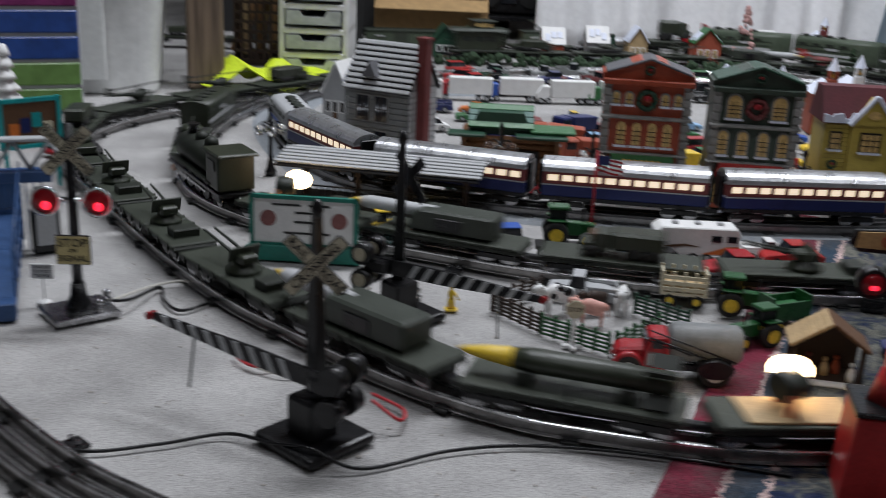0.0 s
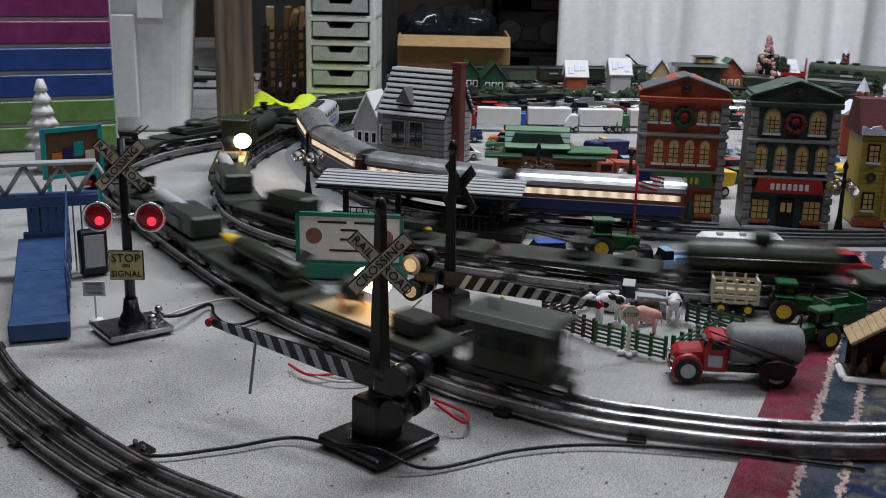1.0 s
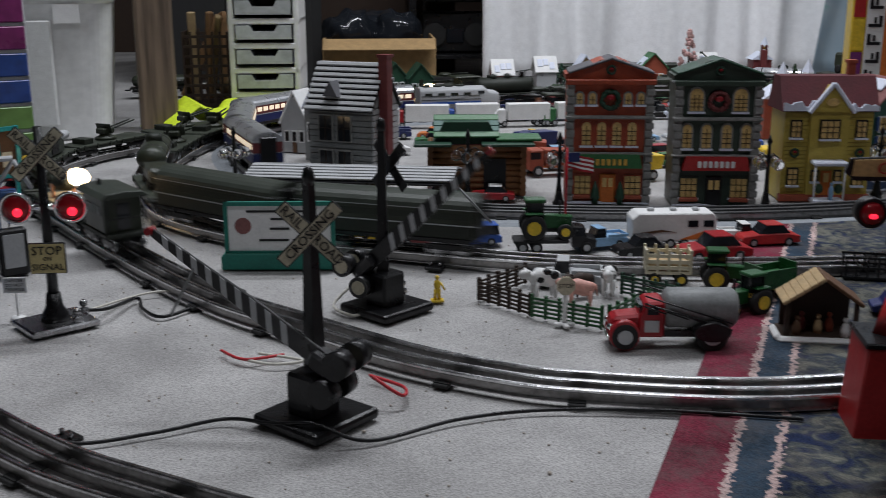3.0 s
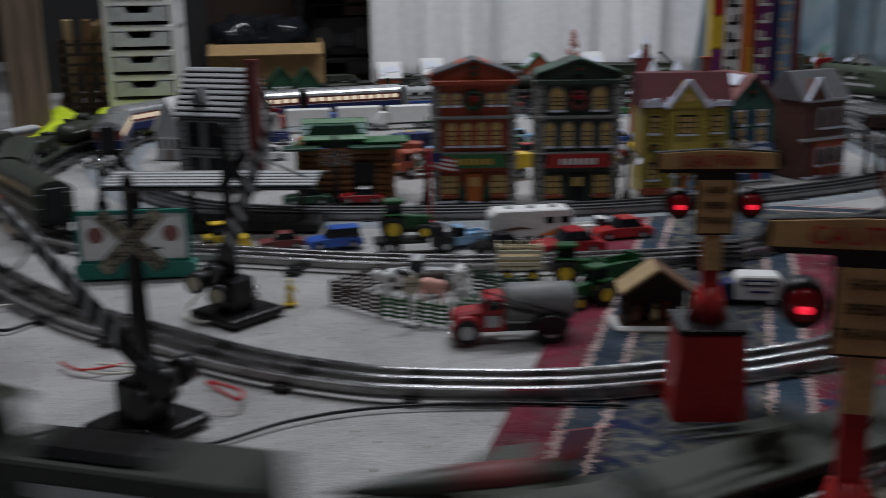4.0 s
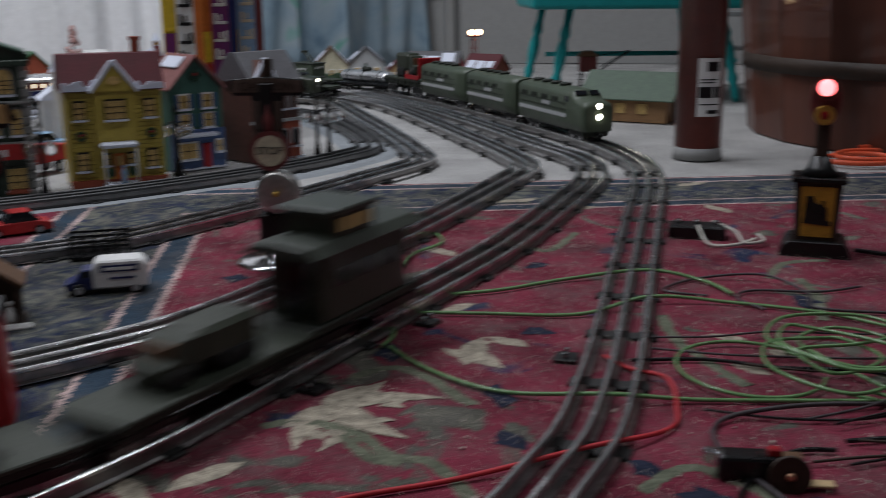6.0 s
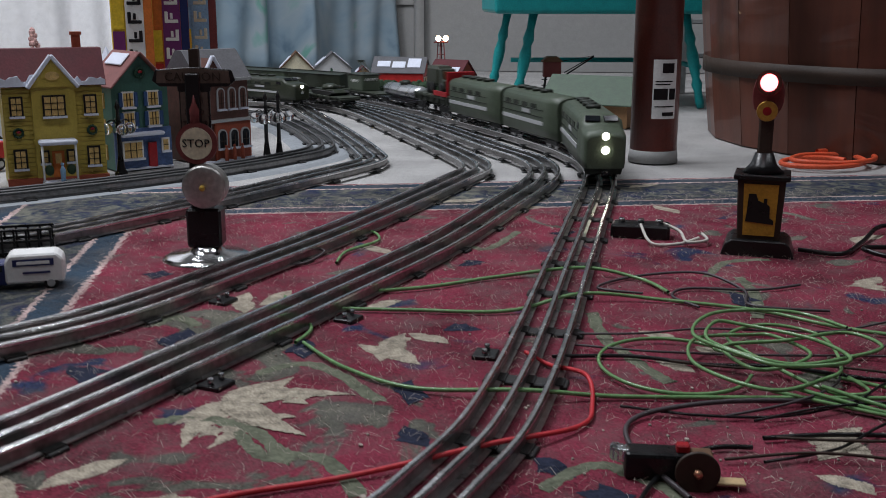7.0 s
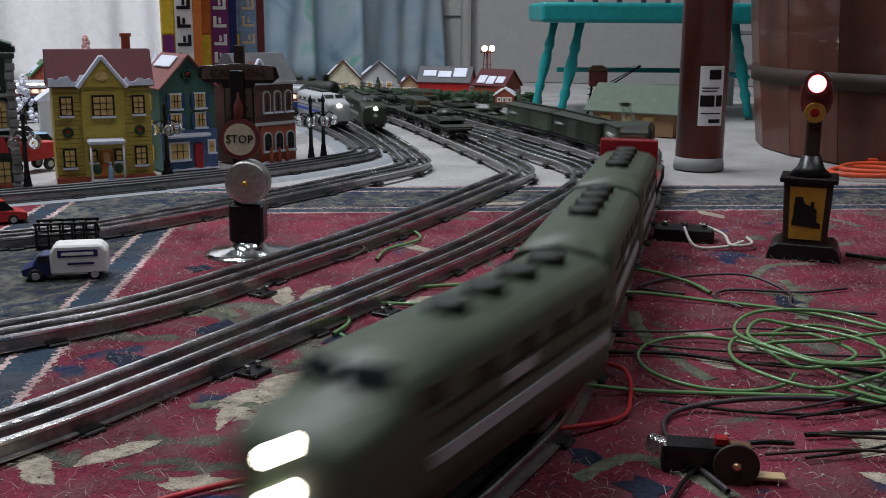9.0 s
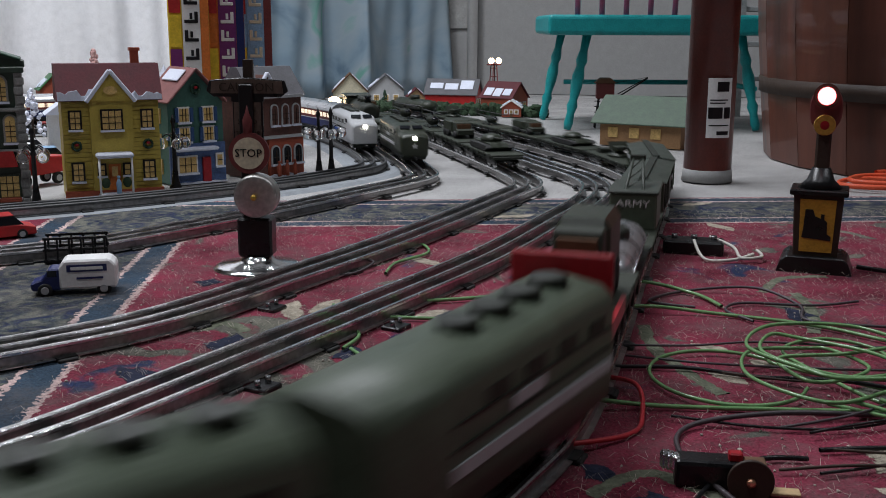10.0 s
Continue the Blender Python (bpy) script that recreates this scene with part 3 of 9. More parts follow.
LEAVES_EAST = (
    (0.316, 0.825, ((-0.018, -0.001), (0.023, 0.002), (0.004, -0.011), (-0.014, -0.008))), (0.604, 0.673, ((-0.01, -0.012), (0.008, 0.013))), (0.634, 0.649, ((-0.005, -0.01), (0.005, 0.01))),
    (0.611, 0.615, ((-0.01, -0.012), (0.01, 0.011))), (0.547, 0.122, ((-0.025, 0.008), (0.025, -0.015))), (0.643, 0.794, ((-0.008, -0.01), (0.027, -0.017), (0.012, 0.024), (-0.015, 0.02))),
    (0.631, 0.84, ((-0.012, -0.011), (0.006, 0.012))), (0.756, 0.194, ((-0.006, -0.024), (0.007, 0.024))), (0.779, 0.05, ((-0.024, 0.01), (0.02, -0.01))), (0.603, 0.179, ((-0.021, 0.014), (0.027, -0.014))),
    (0.82, 0.5, ((-0.02, 0.01), (0.02, -0.014), (0.004, 0.03))), (0.9, 0.35, ((-0.02, 0.02), (0.024, -0.01))))
for k, (u, v, tips) in enumerate(LEAVES + LEAVES_EAST):
    rug_leaf(u, v, tips, k + 1)
for k, (u, v) in enumerate(((0.482, 0.583), (0.435, 0.763), (0.244, 0.648), (0.437, 0.701), (0.29, 0.584), (0.253, 0.417), (0.515, 0.403), (0.497, 0.805), (0.515, 0.843), (0.701, 0.539), (0.374, 0.616), (0.62, 0.3))):
    rug_leaf(u, v, [(0.009 * (1 + 0.8 * math.sin(3 * a + k)) * math.cos(a + k), 0.014 * (1 + 0.6 * math.cos(2 * a + k)) * math.sin(a + k)) for a in (0.3, 1.1, 1.9, 2.9, 4.0, 5.2)], 40 + k, "navy_wool")
for pts in (((0.298, 0.728), (0.321, 0.725), (0.35, 0.744), (0.366, 0.773), (0.389, 0.787), (0.403, 0.826)), ((0.342, 0.745), (0.355, 0.774), (0.373, 0.786)), ((0.58, 0.558), (0.575, 0.624), (0.587, 0.687), (0.592, 0.702)), ((0.514, 0.305), (0.534, 0.355), (0.578, 0.285)), ((0.725, 0.474), (0.717, 0.525), (0.694, 0.584)),
            ((0.348, 0.658), (0.374, 0.644), (0.395, 0.663), (0.42, 0.713)), ((0.7, 0.471), (0.733, 0.425), (0.775, 0.42)), ((0.487, 0.828), (0.518, 0.806), (0.54, 0.828), (0.553, 0.852)), ((0.302, 0.559), (0.284, 0.536), (0.271, 0.555))):
    bm = cable([(u, -v, 0) for u, v in pts], 0.0052, 8)
    rnd = random.Random(len(pts))
    for vert in bm.verts:
        vert.co.x, vert.co.y = vert.co.x + rnd.uniform(-0.0016, 0.0016), vert.co.y + rnd.uniform(-0.0016, 0.0016)
    part("woven_vine", placed(bm, Matrix.Translation((0, 0, 0.0008)) @ Matrix.Diagonal((1, 1, 0.1, 1))), "vine_wool", rug)

# lint and hairs over the rug, crumbs on the floor
vs, fs = [], []
rnd = random.Random(5)
for k in range(15000):
    u, v = rnd.uniform(0.2, 1.0), rnd.uniform(0.1, 1.1)
    x, y, _ = RUG @ Vector((u, -v, 0))
    a, ln, z = rnd.uniform(0, 6.3), rnd.uniform(0.002, 0.012), rnd.uniform(0.001, 0.0025)
    b2, w = a + rnd.uniform(-1.6, 1.6), 0.00008
    pts = [(x, y), (x + ln / 2 * math.cos(a), y + ln / 2 * math.sin(a))]
    pts.append((pts[1][0] + ln / 2 * math.cos(b2), pts[1][1] + ln / 2 * math.sin(b2)))
    s = len(vs)
    for i, (px, py) in enumerate(pts):
        zz = z + (0.002 if i == 1 else 0)
        vs += [(px - w * math.sin(a), py + w * math.cos(a), zz), (px + w * math.sin(a), py - w * math.cos(a), zz + w)]
    fs += [(s, s + 1, s + 3, s + 2), (s + 2, s + 3, s + 5, s + 4)]
me = bpy.data.meshes.new("lint")
me.from_pydata(vs, [], fs)
me.materials.append(mat("lint_fibre", (0.5, 0.43, 0.37), 0.8))
tagged(new("lint", me), "loose pale hairs and lint scattered over the rug", "lint", kind="stuff")
bm = bmesh.new()
for k in range(1100):
    if k % 2:
        x, y = rnd.uniform(-0.25, 0.5), rnd.uniform(0.55, 1.3)
    else:
        x, y, _ = RUG @ Vector((rnd.uniform(0.2, 0.9), -rnd.uniform(0.15, 1.0), 0))
    r = rnd.uniform(0.0004, 0.0011) * (1.9 if k % 29 == 0 else 1)
    bmesh.ops.create_icosphere(bm, subdivisions=1, radius=r, matrix=Matrix.Translation((x, y, r * 0.7 + (0.0008 if k % 2 == 0 else -0.002))) @ Matrix.Diagonal((1, rnd.uniform(0.6, 1.4), 0.8, 1)))
tagged(part("crumbs", bm, mat("crumb", (0.42, 0.37, 0.32), 0.8, spread=0.8, grain=30), None), "dark and pale crumbs of grit on floor and rug", "grit", kind="stuff")


# ---- stored things along the west and north ----
def drawer_unit(x, y, rz, colours, w, d, h, frame_mat, label, clear=False):
    ob = thing("drawer_unit", label, "drawers", pose(x, y, 0, 0, 0, rz))
    n = len(colours)
    t = 0.012
    bm = box(0, d / 2 - 0.005, h * n / 2, w, 0.01, h * n)
    for sx in (-1, 1):
        add_box(bm, sx * (w / 2 - t / 2), 0, h * n / 2, t, d, h * n, 0.003)
    for k in range(n + 1):
        add_box(bm, 0, 0, max(0.006, k * h - 0.002), w, d, 0.012, 0.002)
    part("frame", bm, frame_mat, ob)
    for k, c in enumerate(colours):
        front = box(0, d * 0.46, h / 2 - 0.004, w - 0.006, d * 0.92, h - 0.006, 0.002) if not clear else prism([(-w / 2 + t * 1.3, 0.008), (w / 2 - t * 1.3, 0.008), (w / 2 - t * 1.3, h - 0.014), (w * 0.2, h - 0.014), (w * 0.15, h - 0.026), (-w * 0.15, h - 0.026), (-w * 0.2, h - 0.014), (-w / 2 + t * 1.3, h - 0.014)], d * 0.92)
        dr = part("drawer", placed(front, Matrix.Translation((0, -d / 2 - 0.004, k * h + 0.004))), c, ob)
        if not clear:
            part("paper_label", box(-w * 0.28, -d / 2 - 0.006, k * h + h * 0.45, w * 0.3, 0.002, h * 0.3), "white", dr)
    return ob


M["drawer_green"] = mat("drawer_green", (0.13, 0.24, 0.07), 0.3, spread=0.35, grain=9, bump=0.03)
M["drawer_blue"] = mat("drawer_blue", (0.02, 0.06, 0.24), 0.3, spread=0.45, grain=9, bump=0.03)
M["drawer_purple"] = mat("drawer_purple", (0.2, 0.03, 0.13), 0.3, spread=0.35, grain=9, bump=0.03)
drawer_unit(-0.553, 1.92, 20, ["drawer_green", "drawer_green", "drawer_blue", "drawer_blue", "drawer_purple", "drawer_purple", "drawer_green", "drawer_blue", "drawer_purple", "drawer_purple"], 0.30, 0.3, 0.043, "light_grey", "plastic drawer tower with green blue and purple drawers")
M["clear_drawer"] = mat("clear_drawer", (0.42, 0.44, 0.45), 0.25, spread=0.3, grain=12)
drawer_unit(0.0, 2.36, -3, ["clear_drawer"] * 8, 0.145, 0.2, 0.05, "white", "white plastic drawer tower with clear drawers", True)

# storage bin
ob = thing("storage_bin", "translucent white plastic storage bin with a blue lid", "storage bin", pose(-0.385, 2.1, 0, 0, 0, 8) @ Matrix.Diagonal((0.74, 0.92, 0.55, 1)))
bm = bmesh.new()
rings = []
for z, s in ((0, 0.82), (0.01, 0.85), (0.2, 0.92), (0.44, 1.0), (0.45, 1.05), (0.46, 1.05)):
    ring = []
    for k in range(40):
        a = 2 * math.pi * k / 40
        c, sn = math.cos(a), math.sin(a)
        px = 0.15 * s * math.copysign(abs(c) ** 0.35, c)
        py = 0.13 * s * math.copysign(abs(sn) ** 0.35, sn)
        ring.append(bm.verts.new((px, py, z)))
    rings.append(ring)
for a, b in zip(rings, rings[1:]):
    for k in range(40):
        bm.faces.new((a[k], a[(k + 1) % 40], b[(k + 1) % 40], b[k]))
bm.faces.new(rings[0][::-1])
bm.faces.new(rings[-1])
part("tub", bm, mat("bin_plastic", (0.78, 0.79, 0.78), 0.4, spread=0.12, grain=8, bump=0.05), ob)
part("rib", box(-0.03, -0.131, 0.22, 0.085, 0.012, 0.34, 0.005), "bin", ob)
part("lid", box(0, 0, 0.475, 0.325, 0.285, 0.03, 0.008), "blue", ob, "blue plastic lid")
part("tape_patch", box(0.05, -0.138, 0.41, 0.06, 0.002, 0.06), "white", ob)


def plank_wood(name, colour, scale=(60, 60, 4)):
    m = mat(name, colour, 0.6, spread=0.2, grain=20)
    n, l = m.node_tree.nodes, m.node_tree.links
    tc, mp, wv = n.new("ShaderNodeTexCoord"), n.new("ShaderNodeMapping"), n.new("ShaderNodeTexNoise")
    mp.inputs["Scale"].default_value = scale
    wv.inputs["Scale"].default_value, wv.inputs["Detail"].default_value = 1.5, 8
    l.new(tc.outputs["Object"], mp.inputs[0])
    l.new(mp.outputs[0], wv.inputs["Vector"])
    rp = n.new("ShaderNodeValToRGB")
    rp.color_ramp.elements[0].position, rp.color_ramp.elements[0].color = 0.3, (*[c * 0.45 for c in colour], 1)
    rp.color_ramp.elements[1].position, rp.color_ramp.elements[1].color = 0.7, (*[min(1, c * 1.35) for c in colour], 1)
    l.new(wv.outputs["Fac"], rp.inputs["Fac"])
    l.new(rp.outputs[0], n["Principled BSDF"].inputs["Base Color"])
    return m


M["post_wood"] = plank_wood("post_wood", (0.16, 0.115, 0.08))
M["barrel_wood"] = plank_wood("barrel_wood", (0.105, 0.029, 0.015), (14, 14, 1.2))
M["barrel_wood"].node_tree.nodes["Principled BSDF"].inputs["Coat Weight"].default_value = 0.35
ob = thing("timber_post", "weathered grey-brown square timber post", "post", pose(-0.205, 2.12, 0, 0, 0, 12))
part("shaft", box(0, 0, 0.9, 0.07, 0.07, 1.8, 0.006), "post_wood", ob)
part("shim", box(0.055, -0.01, 0.52, 0.02, 0.03, 0.3, 0.003), "tan", ob)


def crate(x, y, z, rz, w, d, h, material, label):
    ob = thing("milk_crate", label, "crate", pose(x, y, z, 0, 0, rz))
    for sy in (-1, 1):
        bm = bmesh.new()
        for k in range(8):
            add_box(bm, 0, sy * d / 2, h * (k + 0.5) / 8, w, 0.006, 0.006)
        for k in range(11):
            add_box(bm, -w / 2 + w * k / 10, sy * d / 2, h / 2, 0.005, 0.008, h)
        part("lattice_side", bm, material, ob)
    for sx in (-1, 1):
        part("end_panel", box(sx * w / 2, 0, h / 2, 0.006, d, h), material, ob)
    part("base", box(0, 0, 0.004, w, d, 0.008), material, ob)
    return ob


crate(-0.11, 2.5, 0.0, 0, 0.16, 0.16, 0.17, "dark_brown", "brown lattice plastic crate filled with wood scraps")
for k in range(9):
    ob = tagged(part("wood_scrap", box(0, 0, 0, 0.018, 0.012, 0.2, 0.002), "wood" if k % 3 else "tan", None), "loose offcut of wood leaning in a crate", "wood", "wood offcuts")
    ob.matrix_world = pose(-0.175 + 0.016 * k, 2.48 + 0.012 * (k % 3), 0.112, 8, 25 * math.sin(k * 1.7), 30 * k)


def carton(x, y, z, rz, w, d, h, material, label, flap=True):
    ob = thing("cardboard_box", label, "box", pose(x, y, z, 0, 0, rz))
    t = 0.006
    for sy in (-1, 1):
        part("panel", box(0, sy * (d / 2 - t / 2), h / 2, w, t, h, 0.001), material, ob)
    for sx in (-1, 1):
        part("panel", box(sx * (w / 2 - t / 2), 0, h / 2, t, d - 2 * t - 0.001, h, 0.001), material, ob)
    part("panel", box(0, 0, t / 2, w - 2 * t - 0.001, d - 2 * t - 0.001, t), material, ob)
    if flap:
        part("flap", box(0, -d / 2 - 0.03, h - 0.012, w * 0.98, 0.07, 0.004, 0.001, pose(0, 0, 0, 20)), material, ob)
    return ob


carton(0.27, 3.0, 0, -3, 0.3, 0.3, 0.125, "cardboard", "open brown cardboard box holding black bags")
# Near-black cartons: the shadow behind the layout is put into their colour.
carton(0.26, 3.45, 0.0, 5, 0.5, 0.3, 0.42, "dark_brown", "carton stored behind the layout, its shade painted dark brown", False)
carton(-0.15, 3.2, 0.0, 5, 0.5, 0.3, 0.6, "blackish", "tall storage carton with shadow put into its blackish colour", False)
for k, (x, y) in enumerate(((0.21, 2.98), (0.34, 3.0), (0.28, 3.06))):
    bm = ball(0, 0, 0, 0.075, 1.0, 0.9, 0.8, 18)
    for v in bm.verts:
        v.co += v.co.normalized() * noise.noise(v.co * 30 + Vector((k * 9, 0, 0))) * 0.025
    ob = tagged(part("black_bag", bm, M["dark_glass"], None), "crumpled shiny black plastic bag in a box", "bag", "black bags")
    ob.matrix_world = pose(x - 0.02, y, 0.135, 0, 0, 40 * k)


def radio(x, y, z, rz):
    ob = thing("radio_cassette", "black portable radio cassette player standing in shadow", "radio", pose(x, y, z, 0, 0, rz))
    part("case", box(0, 0, 0.06, 0.2, 0.06, 0.12, 0.008), "black", ob)
    for sx in (-1, 1):
        part("speaker", tube((sx * 0.06, -0.03, 0.055), (sx * 0.06, -0.036, 0.055), 0.033, n=24), "blackish", ob)
    part("cassette_door", box(0, -0.031, 0.05, 0.05, 0.006, 0.04, 0.002), "dark_glass", ob)
    part("handle", joined(box(0, 0, 0.15, 0.19, 0.012, 0.01, 0.003), box(-0.09, 0, 0.135, 0.01, 0.012, 0.03), box(0.09, 0, 0.135, 0.01, 0.012, 0.03)), "black", ob)


ob = thing("storage_rack", "dark metal rack with stored boxes", "shelf", pose(0.52, 3.2, 0))
for sx in (-1, 1):
    for sy in (-1, 1):
        part("upright", box(sx * 0.15, sy * 0.12, 0.5, 0.02, 0.02, 1.0), "black_metal", ob)
for z in (0.06, 0.25, 0.46, 0.75):
    part("shelf", box(0, 0, z, 0.32, 0.26, 0.012, 0.002), "black_metal", ob)
radio(0.5, 3.15, 0.066, -5)
radio(0.53, 3.16, 0.256, 4)
carton(0.52, 3.2, 0.466, 3, 0.26, 0.22, 0.16, "blackish", "black plastic case on a rack", False)
# Blackish for the shadow it stands in.
carton(-0.02, 2.72, 0.0, 8, 0.2, 0.12, 0.3, "blackish", "storage box with shadow put into its blackish colour", False)

# crumpled high-visibility vest
bm = bmesh.new()
bmesh.ops.create_grid(bm, x_segments=60, y_segments=26, size=0.5)
for v in bm.verts:
    x, y = v.co.x * 0.3, v.co.y * 0.1
    h = noise.noise(Vector((x * 22, y * 22, 3.1))) * 0.5 + 0.5
    e = max(0, 1 - abs(v.co.x) * 1.9) * max(0, 1 - abs(v.co.y) * 1.9)
    v.co = Vector((x, y + 0.012 * math.sin(x * 40), 0.004 + 0.055 * h * e ** 0.6 + (0.03 * max(0, 1 - abs(v.co.x + 0.3) * 6))))
bmesh.ops.recalc_face_normals(bm, faces=bm.faces)
bmesh.ops.solidify(bm, geom=bm.faces[:], thickness=0.002)
ob = tagged(part("safety_vest", bm, "lime", None), "crumpled bright yellow high-visibility vest lying on the floor", "vest")
ob.matrix_world = pose(-0.075, 2.18, 0, 0, 0, 38) @ Matrix.Diagonal((1.1, 1.2, 1.3, 1))


# ---- column, barrel, chair, ladder at the back right ----
ob = thing("steel_column", "dark red painted round steel column with a paper label", "column", pose(1.512, 1.068, 0))
part("shaft", lathe([(0.0325, 0), (0.0325, 2.3)], 32), "column_red", ob)
part("concrete_foot", lathe([(0.0345, 0), (0.0338, 0.009), (0.0329, 0.017)], 24), "plaster", ob)


def label_sheet(parent, rad, a0, a1, z0, z1, material, name):
    bm = bmesh.new()
    n = 8
    cols = [[bm.verts.new((rad * math.cos(a0 + (a1 - a0) * k / n), rad * math.sin(a0 + (a1 - a0) * k / n), z)) for z in (z0, z1)] for k in range(n + 1)]
    for a, b in zip(cols, cols[1:]):
        bm.faces.new((a[0], b[0], b[1], a[1]))
    return part(name, bm, material, parent)


A0, A1 = radians(-143), radians(-82)
lab = label_sheet(ob, 0.033, A0, A1, 0.062, 0.142, "white", "paper_label")
for z0, z1, f0, f1 in ((0.124, 0.137, 0.35, 0.85), (0.112, 0.1135, 0.1, 0.8), (0.108, 0.1095, 0.1, 0.7), (0.088, 0.103, 0.05, 0.6), (0.088, 0.103, 0.66, 0.95), (0.066, 0.071, 0.4, 0.9), (0.078, 0.0795, 0.1, 0.9)):
    label_sheet(lab, 0.0333, A0 + (A1 - A0) * f0, A0 + (A1 - A0) * f1, z0, z1, "black", "print_bar")

ob = thing("wooden_barrel", "large wooden barrel of brown staves with iron hoops", "barrel", pose(2.075, 1.005, 0))
n = 22
for k in range(n):
    bm = bmesh.new()
    rings = []
    for z in np.linspace(0, 0.8, 9):
        r = 0.35 + 0.03 * math.sin(math.pi * z / 0.8)
        ring = []
        for rr in (r, r - 0.02):
            for da in (0.006, 0.994):
                a = 2 * math.pi * (k + da) / n
                ring.append(bm.verts.new((rr * math.cos(a), rr * math.sin(a), z)))
        rings.append(ring)
    for a, b in zip(rings, rings[1:]):
        for i, j in ((0, 1), (1, 3), (3, 2), (2, 0)):
            bm.faces.new((a[i], a[j], b[j], b[i]))
    bmesh.ops.recalc_face_normals(bm, faces=bm.faces)
    part("stave", bm, "barrel_wood", ob)
for z in (0.118, 0.4, 0.66):
    r = 0.35 + 0.03 * math.sin(math.pi * z / 0.8) + 0.002
    part("hoop", lathe([(r - 0.006, z - 0.012), (r, z - 0.012), (r + 0.0005, z + 0.012), (r - 0.006, z + 0.012)], 48), "dark_brown", ob)

# small teal painted chair: splayed turned legs, seat, pink spindles
ob = thing("painted_chair", "teal painted wooden chair with turned legs and pink spindles", "chair", pose(1.80, 1.74, 0, 0, 0, -31.5))
leg = [(0.007, 0), (0.0095, 0.012), (0.008, 0.035), (0.0115, 0.05), (0.008, 0.062), (0.012, 0.09), (0.0125, 0.112), (0.0085, 0.132), (0.012, 0.143), (0.008, 0.165), (0.0095, 0.2)]
for sx in (0, 1):
    for sy in (0, 1):
        part("leg", placed(lathe(leg, 16), pose(-0.012 + 0.39 * sx - 0.03 * sy, 0.255 * sy, 0, (0.5 - sy) * -8, 11 if sx == 0 else -11)), "teal", ob)
part("seat", box(0.17, 0.12, 0.212, 0.46, 0.34, 0.04, 0.008, seg=3), "teal", ob)
part("stretcher", tube((0.005, 0.255, 0.085), (0.36, 0.255, 0.085), 0.0055), "teal", ob)
part("stretcher", tube((0.37, 0.0, 0.085), (0.36, 0.255, 0.085), 0.0055), "teal", ob)
M["pink_paint"] = mat("pink_paint", (0.45, 0.1, 0.2), 0.4)
for k in range(7):
    part("spindle", tube((0.0 + 0.048 * k, -0.03, 0.21), (-0.005 + 0.05 * k, -0.05, 0.42), 0.0055), "pink_paint", ob, "pink spindle")
part("top_rail", box(0.145, -0.05, 0.43, 0.36, 0.018, 0.045, 0.006), "teal", ob)

ob = thing("metal_shelving", "grey metal shelving behind the column", "shelf", pose(2.02, 1.72, 0, 0, 0, -42))
for sx in (-1, 1):
    part("upright", box(0.3 + sx * 0.12, 0.3, 0.6, 0.02, 0.03, 1.2), "grey", ob)
for z in (0.09, 0.17, 0.25, 0.33, 0.41):
    part("rung", box(0.3, 0.3, z, 0.24, 0.02, 0.012, 0.002), "grey", ob)

# coiled orange cord
pts = [(1.66 + 0.06 * math.cos(a) * (1 + 0.06 * math.sin(3 * a)) + 0.02 * k / 20, 0.905 + 0.045 * math.sin(a), 0.004 + 0.0006 * k / 4) for k, a in enumerate(np.linspace(0, 14, 50))]
tagged(part("orange_cord", cable(pts, 0.0035, 8), mat("orange_cord", (0.7, 0.1, 0.04), 0.45), None), "coiled orange extension cord lying on the floor", "cord")


# ---- tin houses ----
# Gold panes get a faint added glow; no lamp stands behind them.
M["window_gold"] = mat("window_gold", (0.5, 0.34, 0.13), 0.4, spread=0.5, grain=150, emit=0.05)
M["stone_grey"] = mat("stone_grey", (0.24, 0.24, 0.23), 0.7, grain=90, spread=0.4)
M["facade_red"] = mat("facade_red", (0.36, 0.062, 0.026), 0.45, grain=120, spread=0.35, dirt=0.3)
M["facade_green"] = mat("facade_green", (0.035, 0.055, 0.04), 0.45, grain=120, spread=0.35)
M["facade_brown"] = mat("facade_brown", (0.12, 0.055, 0.045), 0.5, grain=120, spread=0.4)


